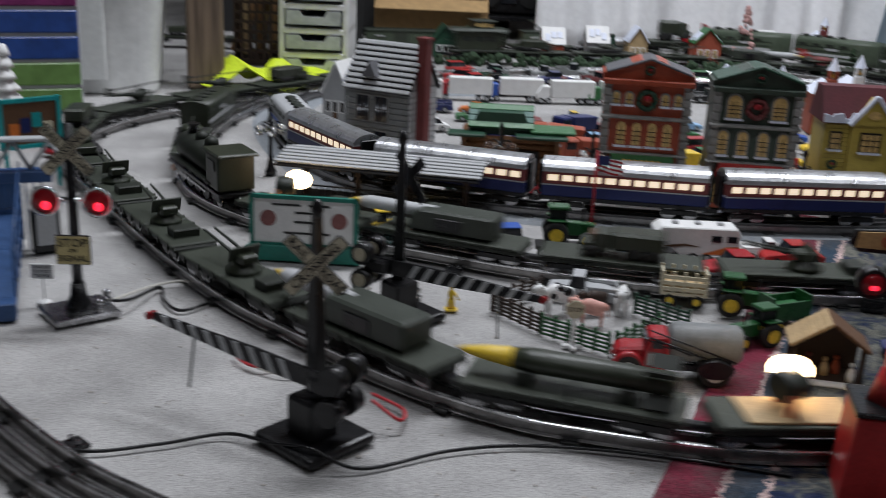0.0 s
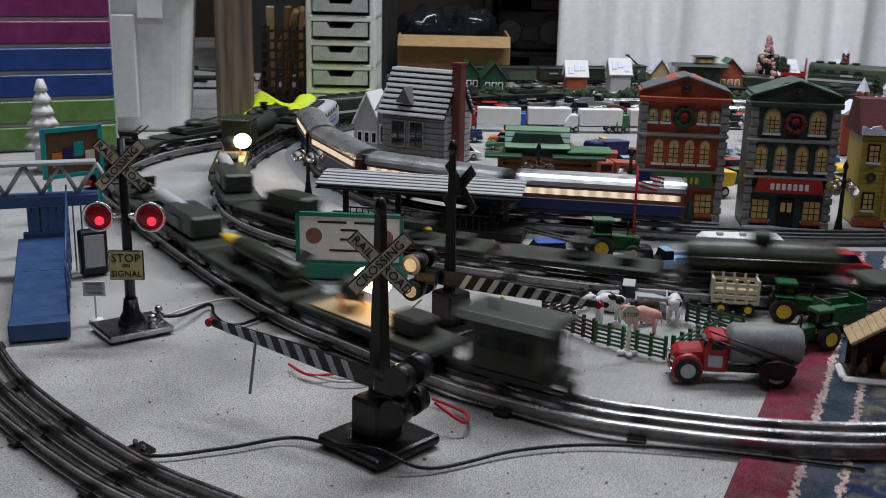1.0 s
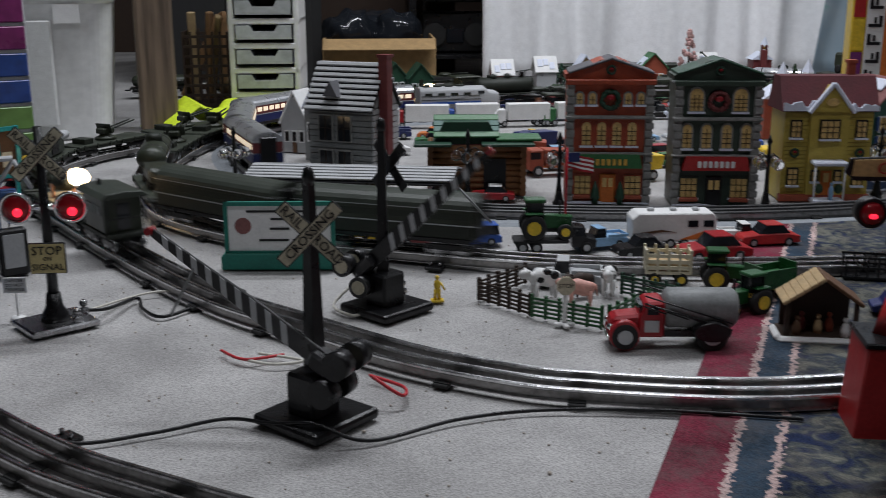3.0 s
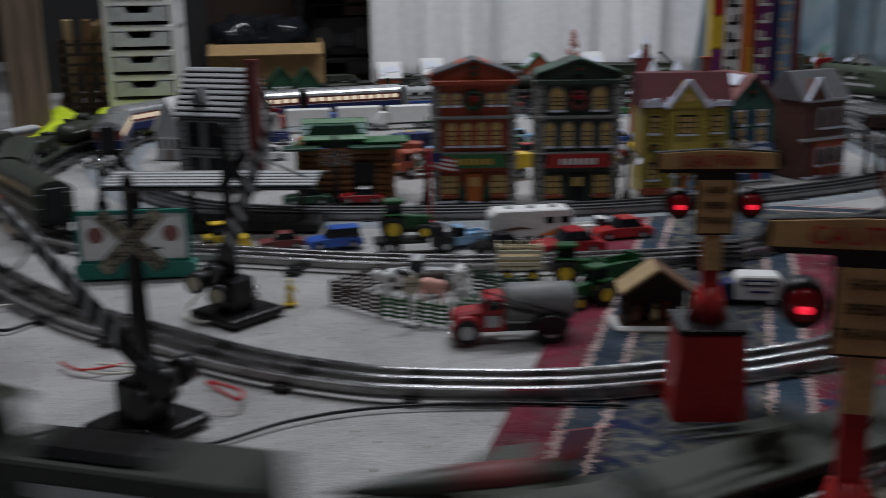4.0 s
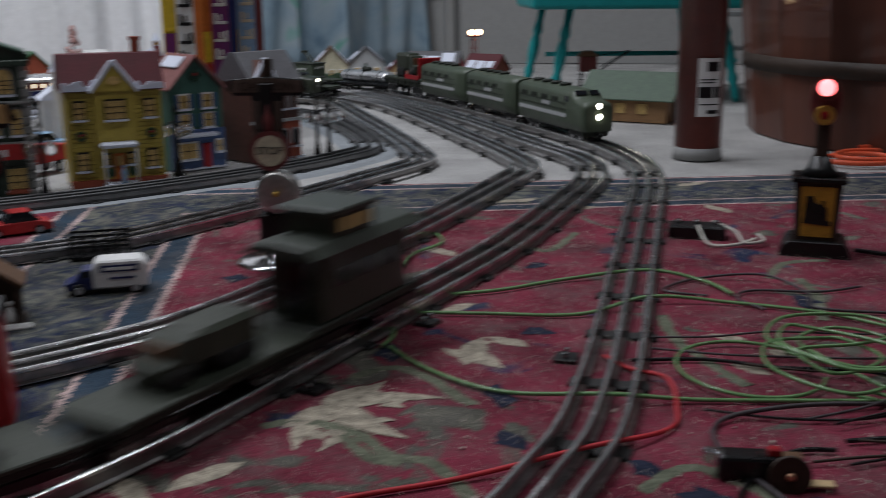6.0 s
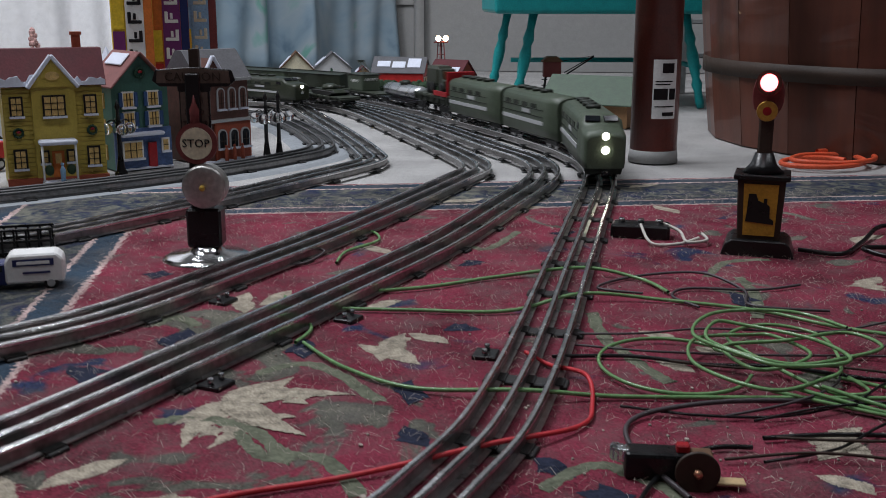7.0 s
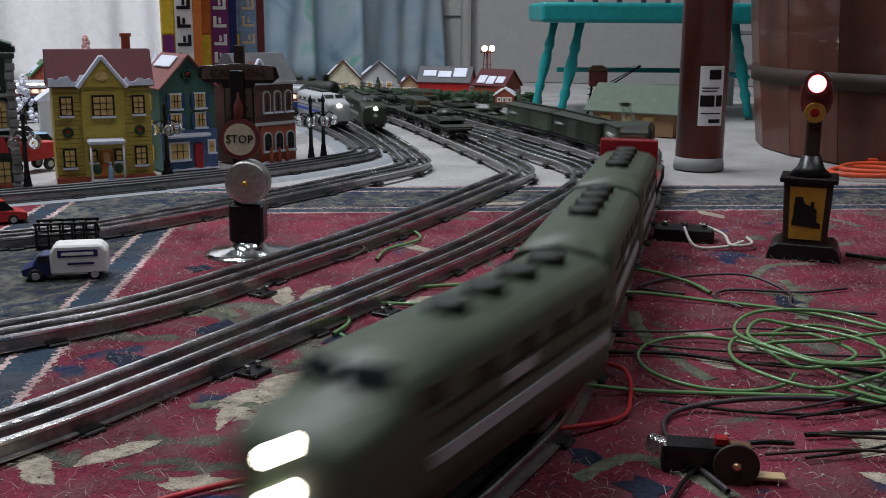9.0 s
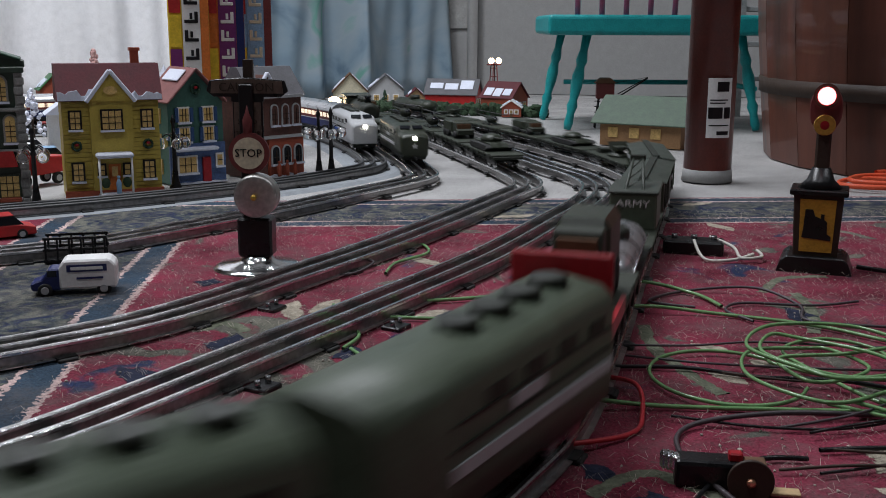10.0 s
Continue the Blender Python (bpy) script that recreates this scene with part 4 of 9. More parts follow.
def window(parent, x, z, w, h, y, frame_mat="white", arched=False, cols=2, rows=3, pane="window_gold", sill=True):
    """A window on a front wall at y: frame, pane, glazing bars."""
    t = 0.0022
    outline = [(-w / 2 - t, -h / 2 - t), (w / 2 + t, -h / 2 - t), (w / 2 + t, h / 2)]
    if arched:
        outline += [((w / 2 + t) * math.cos(a), h / 2 + (w / 2 + t) * math.sin(a)) for a in np.linspace(0.3, 2.84, 7)]
    else:
        outline += [(w / 2 + t, h / 2 + t), (-w / 2 - t, h / 2 + t)]
    outline += [(-w / 2 - t, h / 2)] if arched else []
    f = part("window", placed(prism(outline, 0.002), Matrix.Translation((x, y - 0.002, z))), frame_mat, parent)
    po = [(-w / 2, -h / 2), (w / 2, -h / 2), (w / 2, h / 2)] + ([(w / 2 * math.cos(a), h / 2 + w / 2 * math.sin(a)) for a in np.linspace(0.3, 2.84, 7)] if arched else []) + [(-w / 2, h / 2)]
    part("pane", placed(prism(po, 0.001), Matrix.Translation((x, y - 0.0026, z))), pane, f)
    bm = bmesh.new()
    for k in range(1, cols):
        add_box(bm, x - w / 2 + w * k / cols, y - 0.003, z, 0.0009, 0.0012, h)
    for k in range(1, rows):
        add_box(bm, x, y - 0.003, z - h / 2 + h * k / rows, w, 0.0012, 0.0009)
    part("muntin_grid", bm, "dark_brown" if frame_mat != "black" else "black", f)
    if sill:
        part("sill", box(x, y - 0.0035, z - h / 2 - t, w + 0.006, 0.004, 0.0025), "snow", f)
    return f


def wreath(parent, x, z, r, y, material="dark_green"):
    bm = cable([(x + r * math.cos(a), y - 0.002, z + r * math.sin(a)) for a in np.linspace(0, 2 * math.pi, 9)], r * 0.3, 6)
    rnd = random.Random(int(1e5 * (x + z)))
    for v in bm.verts:
        v.co += Vector((rnd.uniform(-1, 1), 0, rnd.uniform(-1, 1))) * r * 0.12
    part("wreath", bm, material, parent)
    part("bow", ball(x, y - 0.004, z + r * 0.3, r * 0.35, 1.4, 0.5, 1, 8), "bright_red", parent)


def snow_edge(parent, x0, x1, z, y, deep, seed):
    rnd = random.Random(seed)
    pts = [(x0, z), (x1, z)]
    n = 9
    for k in range(n + 1):
        pts.append((x1 + (x0 - x1) * k / n, z + deep * rnd.uniform(0.35, 1)))
    part("snow", placed(prism(pts, 0.003), Matrix.Translation((0, y, 0))), "snow", parent)


def shop(name, x, y, rz, w, label, wall, trim, sign_mat, sign_letter, door_mat):
    """A three-storey tin shop front with a pediment."""
    ob = thing(name, label, "toy house", pose(x, y, 0, 0, 0, rz), "tin town houses")
    d, h = 0.06, 0.155
    part("wall", box(0, d / 2, h / 2, w, d, h), wall, ob)
    for sx in (-1, 1):
        q = part("quoin", box(sx * (w / 2 - 0.004), -0.001, h / 2, 0.009, 0.006, h, 0.001), trim, ob)
        for k in range(14):
            part("stone", box(sx * (w / 2 - 0.004 + 0.0012 * (k % 2)), -0.0045, 0.006 + 0.0107 * k, 0.0105, 0.003, 0.0088, 0.001), trim, q)
    for z, t in ((h + 0.003, 0.007), (0.113, 0.004), (0.066, 0.003)):
        part("cornice", box(0, -0.003, z, w + 0.006, 0.012, t, 0.0012), trim if t < 0.006 else wall, ob)
    part("pediment", prism([(-w / 2 - 0.004, h + 0.006), (w / 2 + 0.004, h + 0.006), (w / 2 + 0.004, h + 0.012), (0.012, h + 0.031), (-0.012, h + 0.031), (-w / 2 - 0.004, h + 0.012)], 0.055), wall, ob)
    for sx in (-1, 1):
        part("roof_slope", placed(box(0, 0.025, 0, w / 2 * 1.08, 0.062, 0.003, 0.001), pose(sx * w / 4, 0, h + 0.0235, 0, sx * 18.5)), "roof_grey" if sign_mat == "green" else "dark_green", ob)
    wreath(ob, 0, h - 0.02, 0.011, -0.001, "dark_green" if sign_mat == "green" else "maroon")
    wreath(ob, 0, h + 0.018, 0.005, -0.001)
    if sign_mat == "green":
        for sx in (-0.36, -0.21, 0.21, 0.36):
            window(ob, sx * w, h - 0.02, 0.0075, 0.01, 0, "stone_grey", True, 2, 2)
        for sx in (-0.27, -0.09, 0.09, 0.27):
            window(ob, sx * w, 0.089, 0.011, 0.024, 0, "facade_red", True, 2, 4)
    else:
        for sx in (-0.26, 0.26):
            window(ob, sx * w, h - 0.022, 0.016, 0.02, 0, "stone_grey", True, 3, 4)
        for sx in (-0.35, -0.12, 0.12, 0.35):
            window(ob, sx * w, 0.088, 0.011, 0.024, 0, "stone_grey", True, 2, 4)
    aw = part("awning", prism([(-w * 0.4, 0.048), (w * 0.4, 0.048), (w * 0.36, 0.066), (-w * 0.36, 0.066)], 0.012), sign_mat, ob)
    aw.matrix_local = pose(0, -0.013, 0)
    for k in range(7):
        part("letter_shape", box(-w * 0.2 + w * 0.066 * k, -0.0006, 0.056, 0.0048, 0.0015, 0.0085, 0.0008), sign_letter, aw)
    for sx in (-0.3, 0.3):
        window(ob, sx * w, 0.024, 0.02, 0.024, 0, wall, False, 3, 3)
        part("flower_box", box(sx * w, -0.005, 0.009, 0.024, 0.008, 0.005, 0.001), "brick_red", ob)
    door = part("door", box(0, -0.002, 0.02, 0.02, 0.004, 0.038, 0.001), door_mat, ob)
    part("door_pane", box(-0.004, -0.0045, 0.028, 0.0055, 0.001, 0.012), "window_gold", door)
    part("door_pane", box(0.004, -0.0045, 0.028, 0.0055, 0.001, 0.012), "window_gold", door)
    if sign_mat == "green":
        for sx in (-0.15, 0.15):
            part("shrub", lathe([(0.004, 0), (0.004, 0.006), (0.0065, 0.008), (0.005, 0.018), (0.001, 0.03)], 9, sx * w, -0.008), "dark_green", ob)
    snow_edge(ob, -w / 2, w / 2, 0, -0.008, 0.004, 4)
    return ob


shop("tin_shop", 0.481, 1.352, -10, 0.108, "red brick printed tin shop with green awning and wreath", "facade_red", "stone_grey", "green", "gold", "orange")
shop("tin_shop", 0.612, 1.318, -10, 0.106, "dark green printed tin shop with red sign board", "facade_green", "stone_grey", "red", "white", "black")

# yellow house
ob = thing("tin_house", "yellow printed tin house with snowy maroon roof and porch", "toy house", pose(0.768, 1.332, 0, 0, 0, -8), "tin town houses")
w, d, h = 0.114, 0.062, 0.118
M["yellow_boards"] = mat("yellow_boards", (0.47, 0.36, 0.07), 0.45, grain=90, spread=0.18)
part("wall", box(0, d / 2, h / 2, w, d, h), "yellow_boards", ob)
for k in range(20):
    part("clapboard", box(0, -0.0006, 0.009 + 0.0055 * k, w * 0.99, 0.0016, 0.0048), "yellow_boards", ob)
part("bay", box(0, -0.003, h / 2, 0.05, 0.006, h), "yellow_boards", ob)
part("foundation", box(0, -0.002, 0.0045, w + 0.003, 0.01, 0.009), "brick_red", ob)
part("roof", placed(prism([(-0.006, h), (d + 0.006, h), (d * 0.75, h + 0.044), (d * 0.3, h + 0.044)], w + 0.01), Matrix.Translation((w / 2 + 0.005, 0, 0)) @ pose(0, 0, 0, 0, 0, 90)), "roof_red", ob)
part("gable", placed(prism([(-0.026, h), (0.026, h), (0, h + 0.034)], 0.022), Matrix.Translation((0, -0.009, 0))), "yellow_boards", ob)
for sx in (-1, 1):
    part("bargeboard", placed(box(0, 0, 0, 0.048, 0.006, 0.005, 0.001), pose(sx * 0.0145, -0.0095, h + 0.018, 0, sx * 52.5)), "snow", ob)
part("oval_window", placed(lathe([(0.0065, 0), (0.0065, 0.002)], 18), pose(0, -0.009, h + 0.013, 90) @ Matrix.Diagonal((1.25, 0.8, 1, 1))), "window_gold", ob)
snow_edge(ob, -w / 2 - 0.004, -0.02, h + 0.001, -0.0075, 0.014, 2)
snow_edge(ob, 0.02, w / 2 + 0.004, h + 0.001, -0.0075, 0.012, 3)
for sx in (-0.37, 0.37):
    window(ob, sx * w, 0.095, 0.011, 0.02, -0.0014, "black", False, 2, 3)
    window(ob, sx * w, 0.032, 0.011, 0.02, -0.0014, "black", False, 2, 3)
    wreath(ob, sx * w, 0.064, 0.005, -0.0016)
window(ob, 0, 0.095, 0.022, 0.022, -0.006, "black", False, 3, 3)
window(ob, -0.015, 0.034, 0.006, 0.012, -0.006, "black", False, 1, 2)
window(ob, 0.015, 0.034, 0.006, 0.012, -0.006, "black", False, 1, 2)
door = part("door", box(0, -0.0066, 0.025, 0.014, 0.003, 0.032), "orange", ob)
part("door_pane", box(0, -0.0085, 0.032, 0.007, 0.001, 0.012), "window_gold", door)
porch = part("porch_roof", box(0, -0.016, 0.053, 0.044, 0.022, 0.006, 0.002), "snow", ob)
for sx in (-1, 1):
    part("porch_post", tube((sx * 0.019, -0.023, 0.003), (sx * 0.019, -0.023, 0.05), 0.0014, n=8), "white", ob)
    part("bush", ball(sx * 0.0125, -0.022, 0.02, 0.0055, 1, 0.8, 1.2, 10), "hedge", ob)
part("step", box(0, -0.018, 0.003, 0.04, 0.024, 0.006, 0.001), "snow", ob)
part("figurine", joined(lathe([(0.0028, 0.006), (0.003, 0.012), (0.0034, 0.02), (0.0012, 0.025)], 9, 0.002, -0.026), ball(0.002, -0.026, 0.027, 0.0022, n=8)), "sky_blue", ob)
part("chimney", joined(box(0.036, 0.04, h + 0.045, 0.01, 0.01, 0.03, 0.001), box(0.036, 0.04, h + 0.061, 0.013, 0.013, 0.004)), "brick_red", ob)

# blue and green house
ob = thing("tin_house", "blue and green printed tin house with pink snowy roof", "toy house", pose(0.893, 1.392, 0, 0, 0, 6), "tin town houses")
w, d, h = 0.078, 0.075, 0.108
part("wall", box(0, d / 2, h / 2, w, d, h), "mint", ob)
part("shop_band", box(0, -0.0015, 0.027, w + 0.001, 0.004, 0.054), mat("shop_blue", (0.07, 0.12, 0.26), 0.5, grain=120, spread=0.45), ob)
part("gable", prism([(-w / 2, h), (w / 2, h), (0, h + 0.042)], d), "mint", ob)
for sx in (-1, 1):
    part("roof", placed(box(0, d / 2 - 0.003, 0, 0.062, d + 0.012, 0.003, 0.001), pose(sx * 0.021, 0, h + 0.0225, 0, sx * 46.5)), "roof_pink", ob)
    part("snow_patch", placed(box(0, d / 2 - 0.003, 0.002, 0.02, d * 0.7, 0.002, 0.001), pose(sx * 0.012, 0, h + 0.034, 0, sx * 46.5)), "snow", ob)
for z in (0.092, 0.066):
    for sx in (-0.22, 0.22):
        f = window(ob, sx * w, z, 0.013, 0.017, 0, "white", False, 3, 2)
        for k in (-1, 1):
            part("shutter", box(sx * w + k * 0.0105, -0.002, z, 0.005, 0.003, 0.019, 0.0006), "ramp_blue", f)
wreath(ob, 0, h + 0.018, 0.006, -0.001)
window(ob, -0.016, 0.026, 0.024, 0.02, -0.0035, "white", False, 3, 2)
window(ob, 0.03, 0.03, 0.007, 0.014, -0.0035, "white", False, 1, 2)
part("door", box(0.011, -0.005, 0.018, 0.012, 0.004, 0.034, 0.0008), "bright_red", ob)
part("porch_roof", box(-0.004, -0.008, 0.047, 0.06, 0.016, 0.005, 0.002), "snow", ob)
for k in range(3):
    wz = 0.09 - 0.034 * k
    part("side_window", box(-w / 2 - 0.001, d * 0.45, wz, 0.002, 0.022, 0.02), "window_gold", ob)
snow_edge(ob, -w / 2, w / 2, 0, -0.008, 0.004, 7)

# brown brick house
ob = thing("tin_house", "brown brick printed tin house with snow on its roof", "toy house", pose(1.012, 1.398, 0, 0, 0, 16), "tin town houses")
w, d, h = 0.085, 0.07, 0.112
part("wall", box(0, d / 2, h / 2, w, d, h), "facade_brown", ob)
part("ground_storey", box(0.012, -0.001, 0.027, 0.062, 0.004, 0.052), "brick_red", ob)
part("roof", placed(prism([(-0.006, h), (d + 0.006, h), (d * 0.6, h + 0.04), (d * 0.4, h + 0.04)], w + 0.008), Matrix.Translation((w / 2 + 0.004, 0, 0)) @ pose(0, 0, 0, 0, 0, 90)), "roof_grey", ob)
part("gable", placed(prism([(-0.04, h), (-0.002, h), (-0.021, h + 0.03)], 0.03), Matrix.Translation((0, -0.006, 0))), "facade_brown", ob)
for sx in (-1, 1):
    part("bargeboard", placed(box(0, 0, 0, 0.04, 0.006, 0.004, 0.001), pose(-0.021 + sx * 0.0105, -0.0065, h + 0.0165, 0, sx * 57.5)), "snow", ob)
for k in range(3):
    window(ob, -0.006 + 0.019 * k, 0.084, 0.009, 0.022, 0, "light_grey", True, 2, 3, "facade_brown")
for k in range(3):
    window(ob, -0.008 + 0.02 * k, 0.028, 0.011, 0.018, -0.003, "light_grey", True, 2, 2, "dark_glass")
part("cornice", box(0, -0.002, 0.056, w + 0.003, 0.008, 0.004), "light_grey", ob)
part("cornice", box(0, -0.002, h, w + 0.003, 0.008, 0.004), "light_grey", ob)
for k in range(3):
    part("figurine", joined(lathe([(0.0026, 0.002), (0.003, 0.008), (0.0032, 0.016), (0.0012, 0.02)], 9, -0.01 + 0.014 * k, -0.014), ball(-0.01 + 0.014 * k, -0.014, 0.022, 0.0021, n=8)), "brick_red", ob)
snow_edge(ob, -w / 2, w / 2, 0, -0.01, 0.005, 9)

# tall candy tins standing behind the houses
for x, y, cols, label in ((0.96, 1.615, ("yellow", "white", "black", "purple", "orange"), "tall printed candy tin with black letter shapes on white"), (1.024, 1.638, ("orange", "purple", "white", "yellow", "navy"), "tall printed candy tin in orange and purple"), (1.09, 1.69, ("sky_blue", "sky_blue", "cream", "yellow", "maroon"), "tall pale blue candy box with yellow patches")):
    ob = thing("candy_tin", label, "tin", pose(x, y, 0, 0, 0, -18), "candy tins")
    part("body", box(0, 0, 0.17, 0.06, 0.06, 0.34, 0.005, seg=2), cols[0], ob)
    part("stripe", box(0.004, -0.0305, 0.17, 0.026, 0.002, 0.338), cols[1], ob)
    part("stripe", box(0.0235, -0.0305, 0.17, 0.012, 0.002, 0.338), cols[4], ob)
    for k in range(9):
        letter = part("letter_shape", joined(box(-0.006, 0, 0, 0.005, 0.0015, 0.02, 0.0006), box(0.002, 0, -0.0075 if k % 2 else 0.0075, 0.013, 0.0015, 0.005, 0.0006), box(0.002, 0, 0, 0.009, 0.0015, 0.004, 0.0006)), cols[2], ob)
        letter.matrix_local = pose(0.004, -0.0322, 0.085 + 0.027 * k, 0, -90)
    for k in range(5):
        part("flavour_patch", box(-0.0195, -0.0306, 0.1 + 0.05 * k, 0.017, 0.002, 0.047), ("red", cols[3], cols[0])[k % 3], ob)

# roadbed strip under the inner line
n = 220
vs, fs = [], []
for k in range(n + 1):
    s = INNER.length * k / n
    c, dd = INNER.at(s), INNER.at(s + 0.01) - INNER.at(s - 0.01)
    dd = dd / np.hypot(*dd)
    for o, z in ((-0.046, -0.002), (-0.038, 0.0012), (0.038, 0.0012), (0.046, -0.002)):
        vs.append((c[0] - dd[1] * o, c[1] + dd[0] * o, z))
for k in range(n):
    for j in range(3):
        fs.append((4 * k + j, 4 * k + j + 1, 4 * k + j + 5, 4 * k + j + 4))
me = bpy.data.meshes.new("roadbed")
me.from_pydata(vs, [], fs)
me.materials.append(M["roadbed"])
tagged(new("roadbed", me), "grey plastic roadbed under the inner track", "roadbed")


# ---- signals, gates, signs ----
def crossbuck(parent, z, y, size, words=True):
    for k, a in enumerate((-45, 45)):
        yy = y - 0.0022 * k
        pl = part("crossbuck_board", placed(box(0, 0, 0, size, 0.0018, size * 0.19, 0.0006), pose(0, yy, z, 0, -a)), "black", parent)
        part("board_face", placed(box(0, 0, 0, size * 0.96, 0.001, size * 0.155), pose(0, yy - 0.0008, z, 0, -a)), "cream_board", pl)
        if k == 1:
            part("lettering", placed(text_bm("CROSSING", size * 0.165), pose(0, yy - 0.0016, z, 0, -a) @ pose(0, 0, 0, 90)), "black", pl)
        else:
            for word, off in (("RAIL", -size * 0.3), ("ROAD", size * 0.3)):
                part("lettering", placed(text_bm(word, size * 0.165), pose(0, yy - 0.0016, z, 0, -a) @ pose(off, 0, 0, 90)), "black", pl)


M["cream_board"] = mat("cream_board", (0.5, 0.46, 0.34), 0.55, spread=0.25, grain=60, dirt=0.5)
GATE_ARMS = []


def crossing_gate(x, y, rz, base_turn, arm_turn, label, mirrored):
    """Model crossing gate: base, motor box, mast with crossbuck, striped arm with prop and counterweights."""
    ob = thing("crossing_gate", label, "crossing gate", pose(x, y, 0, 0, 0, rz), "crossing gates")
    part("base_plate", placed(box(-0.004, -0.004, 0.004, 0.061, 0.061, 0.008, 0.003, seg=2), pose(0, 0, 0, 0, 0, base_turn)), "black", ob)
    part("motor_box", placed(box(-0.006, -0.004, 0.022, 0.026, 0.026, 0.03, 0.002), pose(0, 0, 0, 0, 0, base_turn)), "black", ob)
    part("mast", joined(tube((0, 0.004, 0.008), (0, 0.004, 0.165), 0.0085, 0.0038, 4, False), lathe([(0.003, 0.16), (0.0045, 0.165), (0.003, 0.171), (0.0005, 0.173)], 10, 0, 0.004)), "black", ob)
    crossbuck(ob, 0.130, -0.004, 0.053)
    for k, (px, py) in enumerate(((0.024, 0.006), (0.006, 0.024))):
        c, s = math.cos(radians(base_turn)), math.sin(radians(base_turn))
        part("terminal", placed(lathe([(0.005, 0.008), (0.005, 0.012), (0.002, 0.013), (0.002, 0.016), (0.004, 0.016), (0.004, 0.019), (0.0018, 0.02), (0.0018, 0.023)], 10), pose(px * c - py * s, px * s + py * c, 0)), "steel", ob)
    # arm, turning about its pivot
    arm = new("gate_arm")
    arm.parent = ob
    tagged(arm, "black and white striped gate arm")
    ln = 0.146
    part("boom", placed(prism([(-0.018, -0.007), (0.05, -0.007), (ln, -0.003), (ln, 0.003), (0.05, 0.007), (-0.018, 0.007)], 0.0025, 0.0004), Matrix.Translation((0, -0.001, 0))), "black", arm)
    for k in range(9):
        xx = 0.022 + 0.0135 * k
        hh = 0.0062 if xx < 0.05 else 0.0062 - 0.0036 * (xx - 0.05) / 0.105
        for yy in (-0.0014, 0.0012):
            part("stripe", placed(prism([(xx - hh * 0.6, -hh), (xx - hh * 0.6 + 0.0055, -hh), (xx + hh * 0.6 + 0.0055, hh), (xx + hh * 0.6, hh)], 0.0007), Matrix.Translation((0, yy, 0))), "light_grey", arm)
    part("prop_rod", tube((0.105, 0.0015, -0.002), (0.108, 0.0015, -0.045), 0.0011, n=8), "grey", arm)
    part("arm_lamp", tube((0.148, -0.003, 0), (0.148, 0.004, 0), 0.003, n=10), "red_glass", arm)
    for yy in (-0.011, 0.011):
        for zz in (-0.012, 0.012):
            part("counterweight", tube((-0.022, yy - 0.006, zz), (-0.022, yy + 0.006, zz), 0.0095, n=20), "black", arm)
            part("disc", tube((-0.022, yy - 0.0068, zz), (-0.022, yy - 0.0056, zz), 0.0062, n=18), "cream_board", arm)
    part("yoke", box(-0.012, 0, 0, 0.024, 0.018, 0.012, 0.002), "black", arm)
    GATE_ARMS.append((arm, arm_turn, mirrored))
    return ob


crossing_gate(0.106, 0.702, 0, 45, 148, "black die-cast crossing gate with crossbuck and striped arm", False)
crossing_gate(0.168, 0.936, 128, 40 - 128, -30 - 128, "black die-cast crossing gate with crossbuck seen from behind", True)

# flashing signal
ob = thing("flashing_signal", "black crossing signal with two red lamps and stop sign", "railway signal", pose(-0.117, 0.921, 0, 0, 0, 0))
part("base_plate", placed(box(0, 0, 0.003, 0.058, 0.05, 0.006, 0.0015), pose(0, 0, 0, 0, 0, 35)), "steel", ob)
part("pedestal", lathe([(0.0125, 0.006), (0.011, 0.012), (0.0075, 0.018), (0.006, 0.03)], 12), "black", ob)
part("mast", tube((0, 0, 0.006), (0, 0, 0.172), 0.005, 0.0035, 12), "black", ob)
crossbuck(ob, 0.15, -0.005, 0.055)
part("lamp_bar", tube((-0.022, 0, 0.105), (0.022, 0, 0.105), 0.0026, n=10), "chrome", ob)
for sx in (-1, 1):
    lamp = part("lamp_shell", placed(lathe([(0.003, 0.012), (0.009, 0.008), (0.0125, 0.0), (0.0135, -0.002), (0.0135, -0.004), (0.0115, -0.004), (0.0105, 0)], 22), pose(sx * 0.022, -0.002, 0.105, -90)), "chrome", ob)
    part("lens", placed(lathe([(0.0112, 0), (0.0095, 0.0022), (0.005, 0.0038), (0.0005, 0.0042)], 20), pose(sx * 0.022, -0.004, 0.105, 90)), "red_glass", lamp)
    part("bulb", ball(sx * 0.022 + 0.002, -0.0085, 0.102, 0.0038), "glow_red", lamp)
sg = part("stop_board", box(0, -0.006, 0.062, 0.03, 0.002, 0.027, 0.0008), "black", ob)
part("board_face", box(0, -0.0072, 0.062, 0.028, 0.001, 0.025), "sign_yellow" if "sign_yellow" in M else M.setdefault("sign_yellow", mat("sign_yellow", (0.5, 0.42, 0.2), 0.5, dirt=0.4)), sg)
for word, z, s in (("STOP", 0.0685, 0.0105), ("ON", 0.0618, 0.0045), ("SIGNAL", 0.0545, 0.0078)):
    part("lettering", placed(text_bm(word, s), pose(0, -0.008, z, 90)), "black", sg)
for k in (-1, 1):
    part("terminal", lathe([(0.0045, 0.006), (0.0045, 0.01), (0.0018, 0.011), (0.0018, 0.013), (0.0036, 0.013), (0.0036, 0.016), (0.0016, 0.018)], 10, 0.02, 0.004 + 0.012 * k), "steel", ob)


M["sign_brown"] = mat("sign_brown", (0.11, 0.075, 0.06), 0.5, spread=0.3, grain=60)


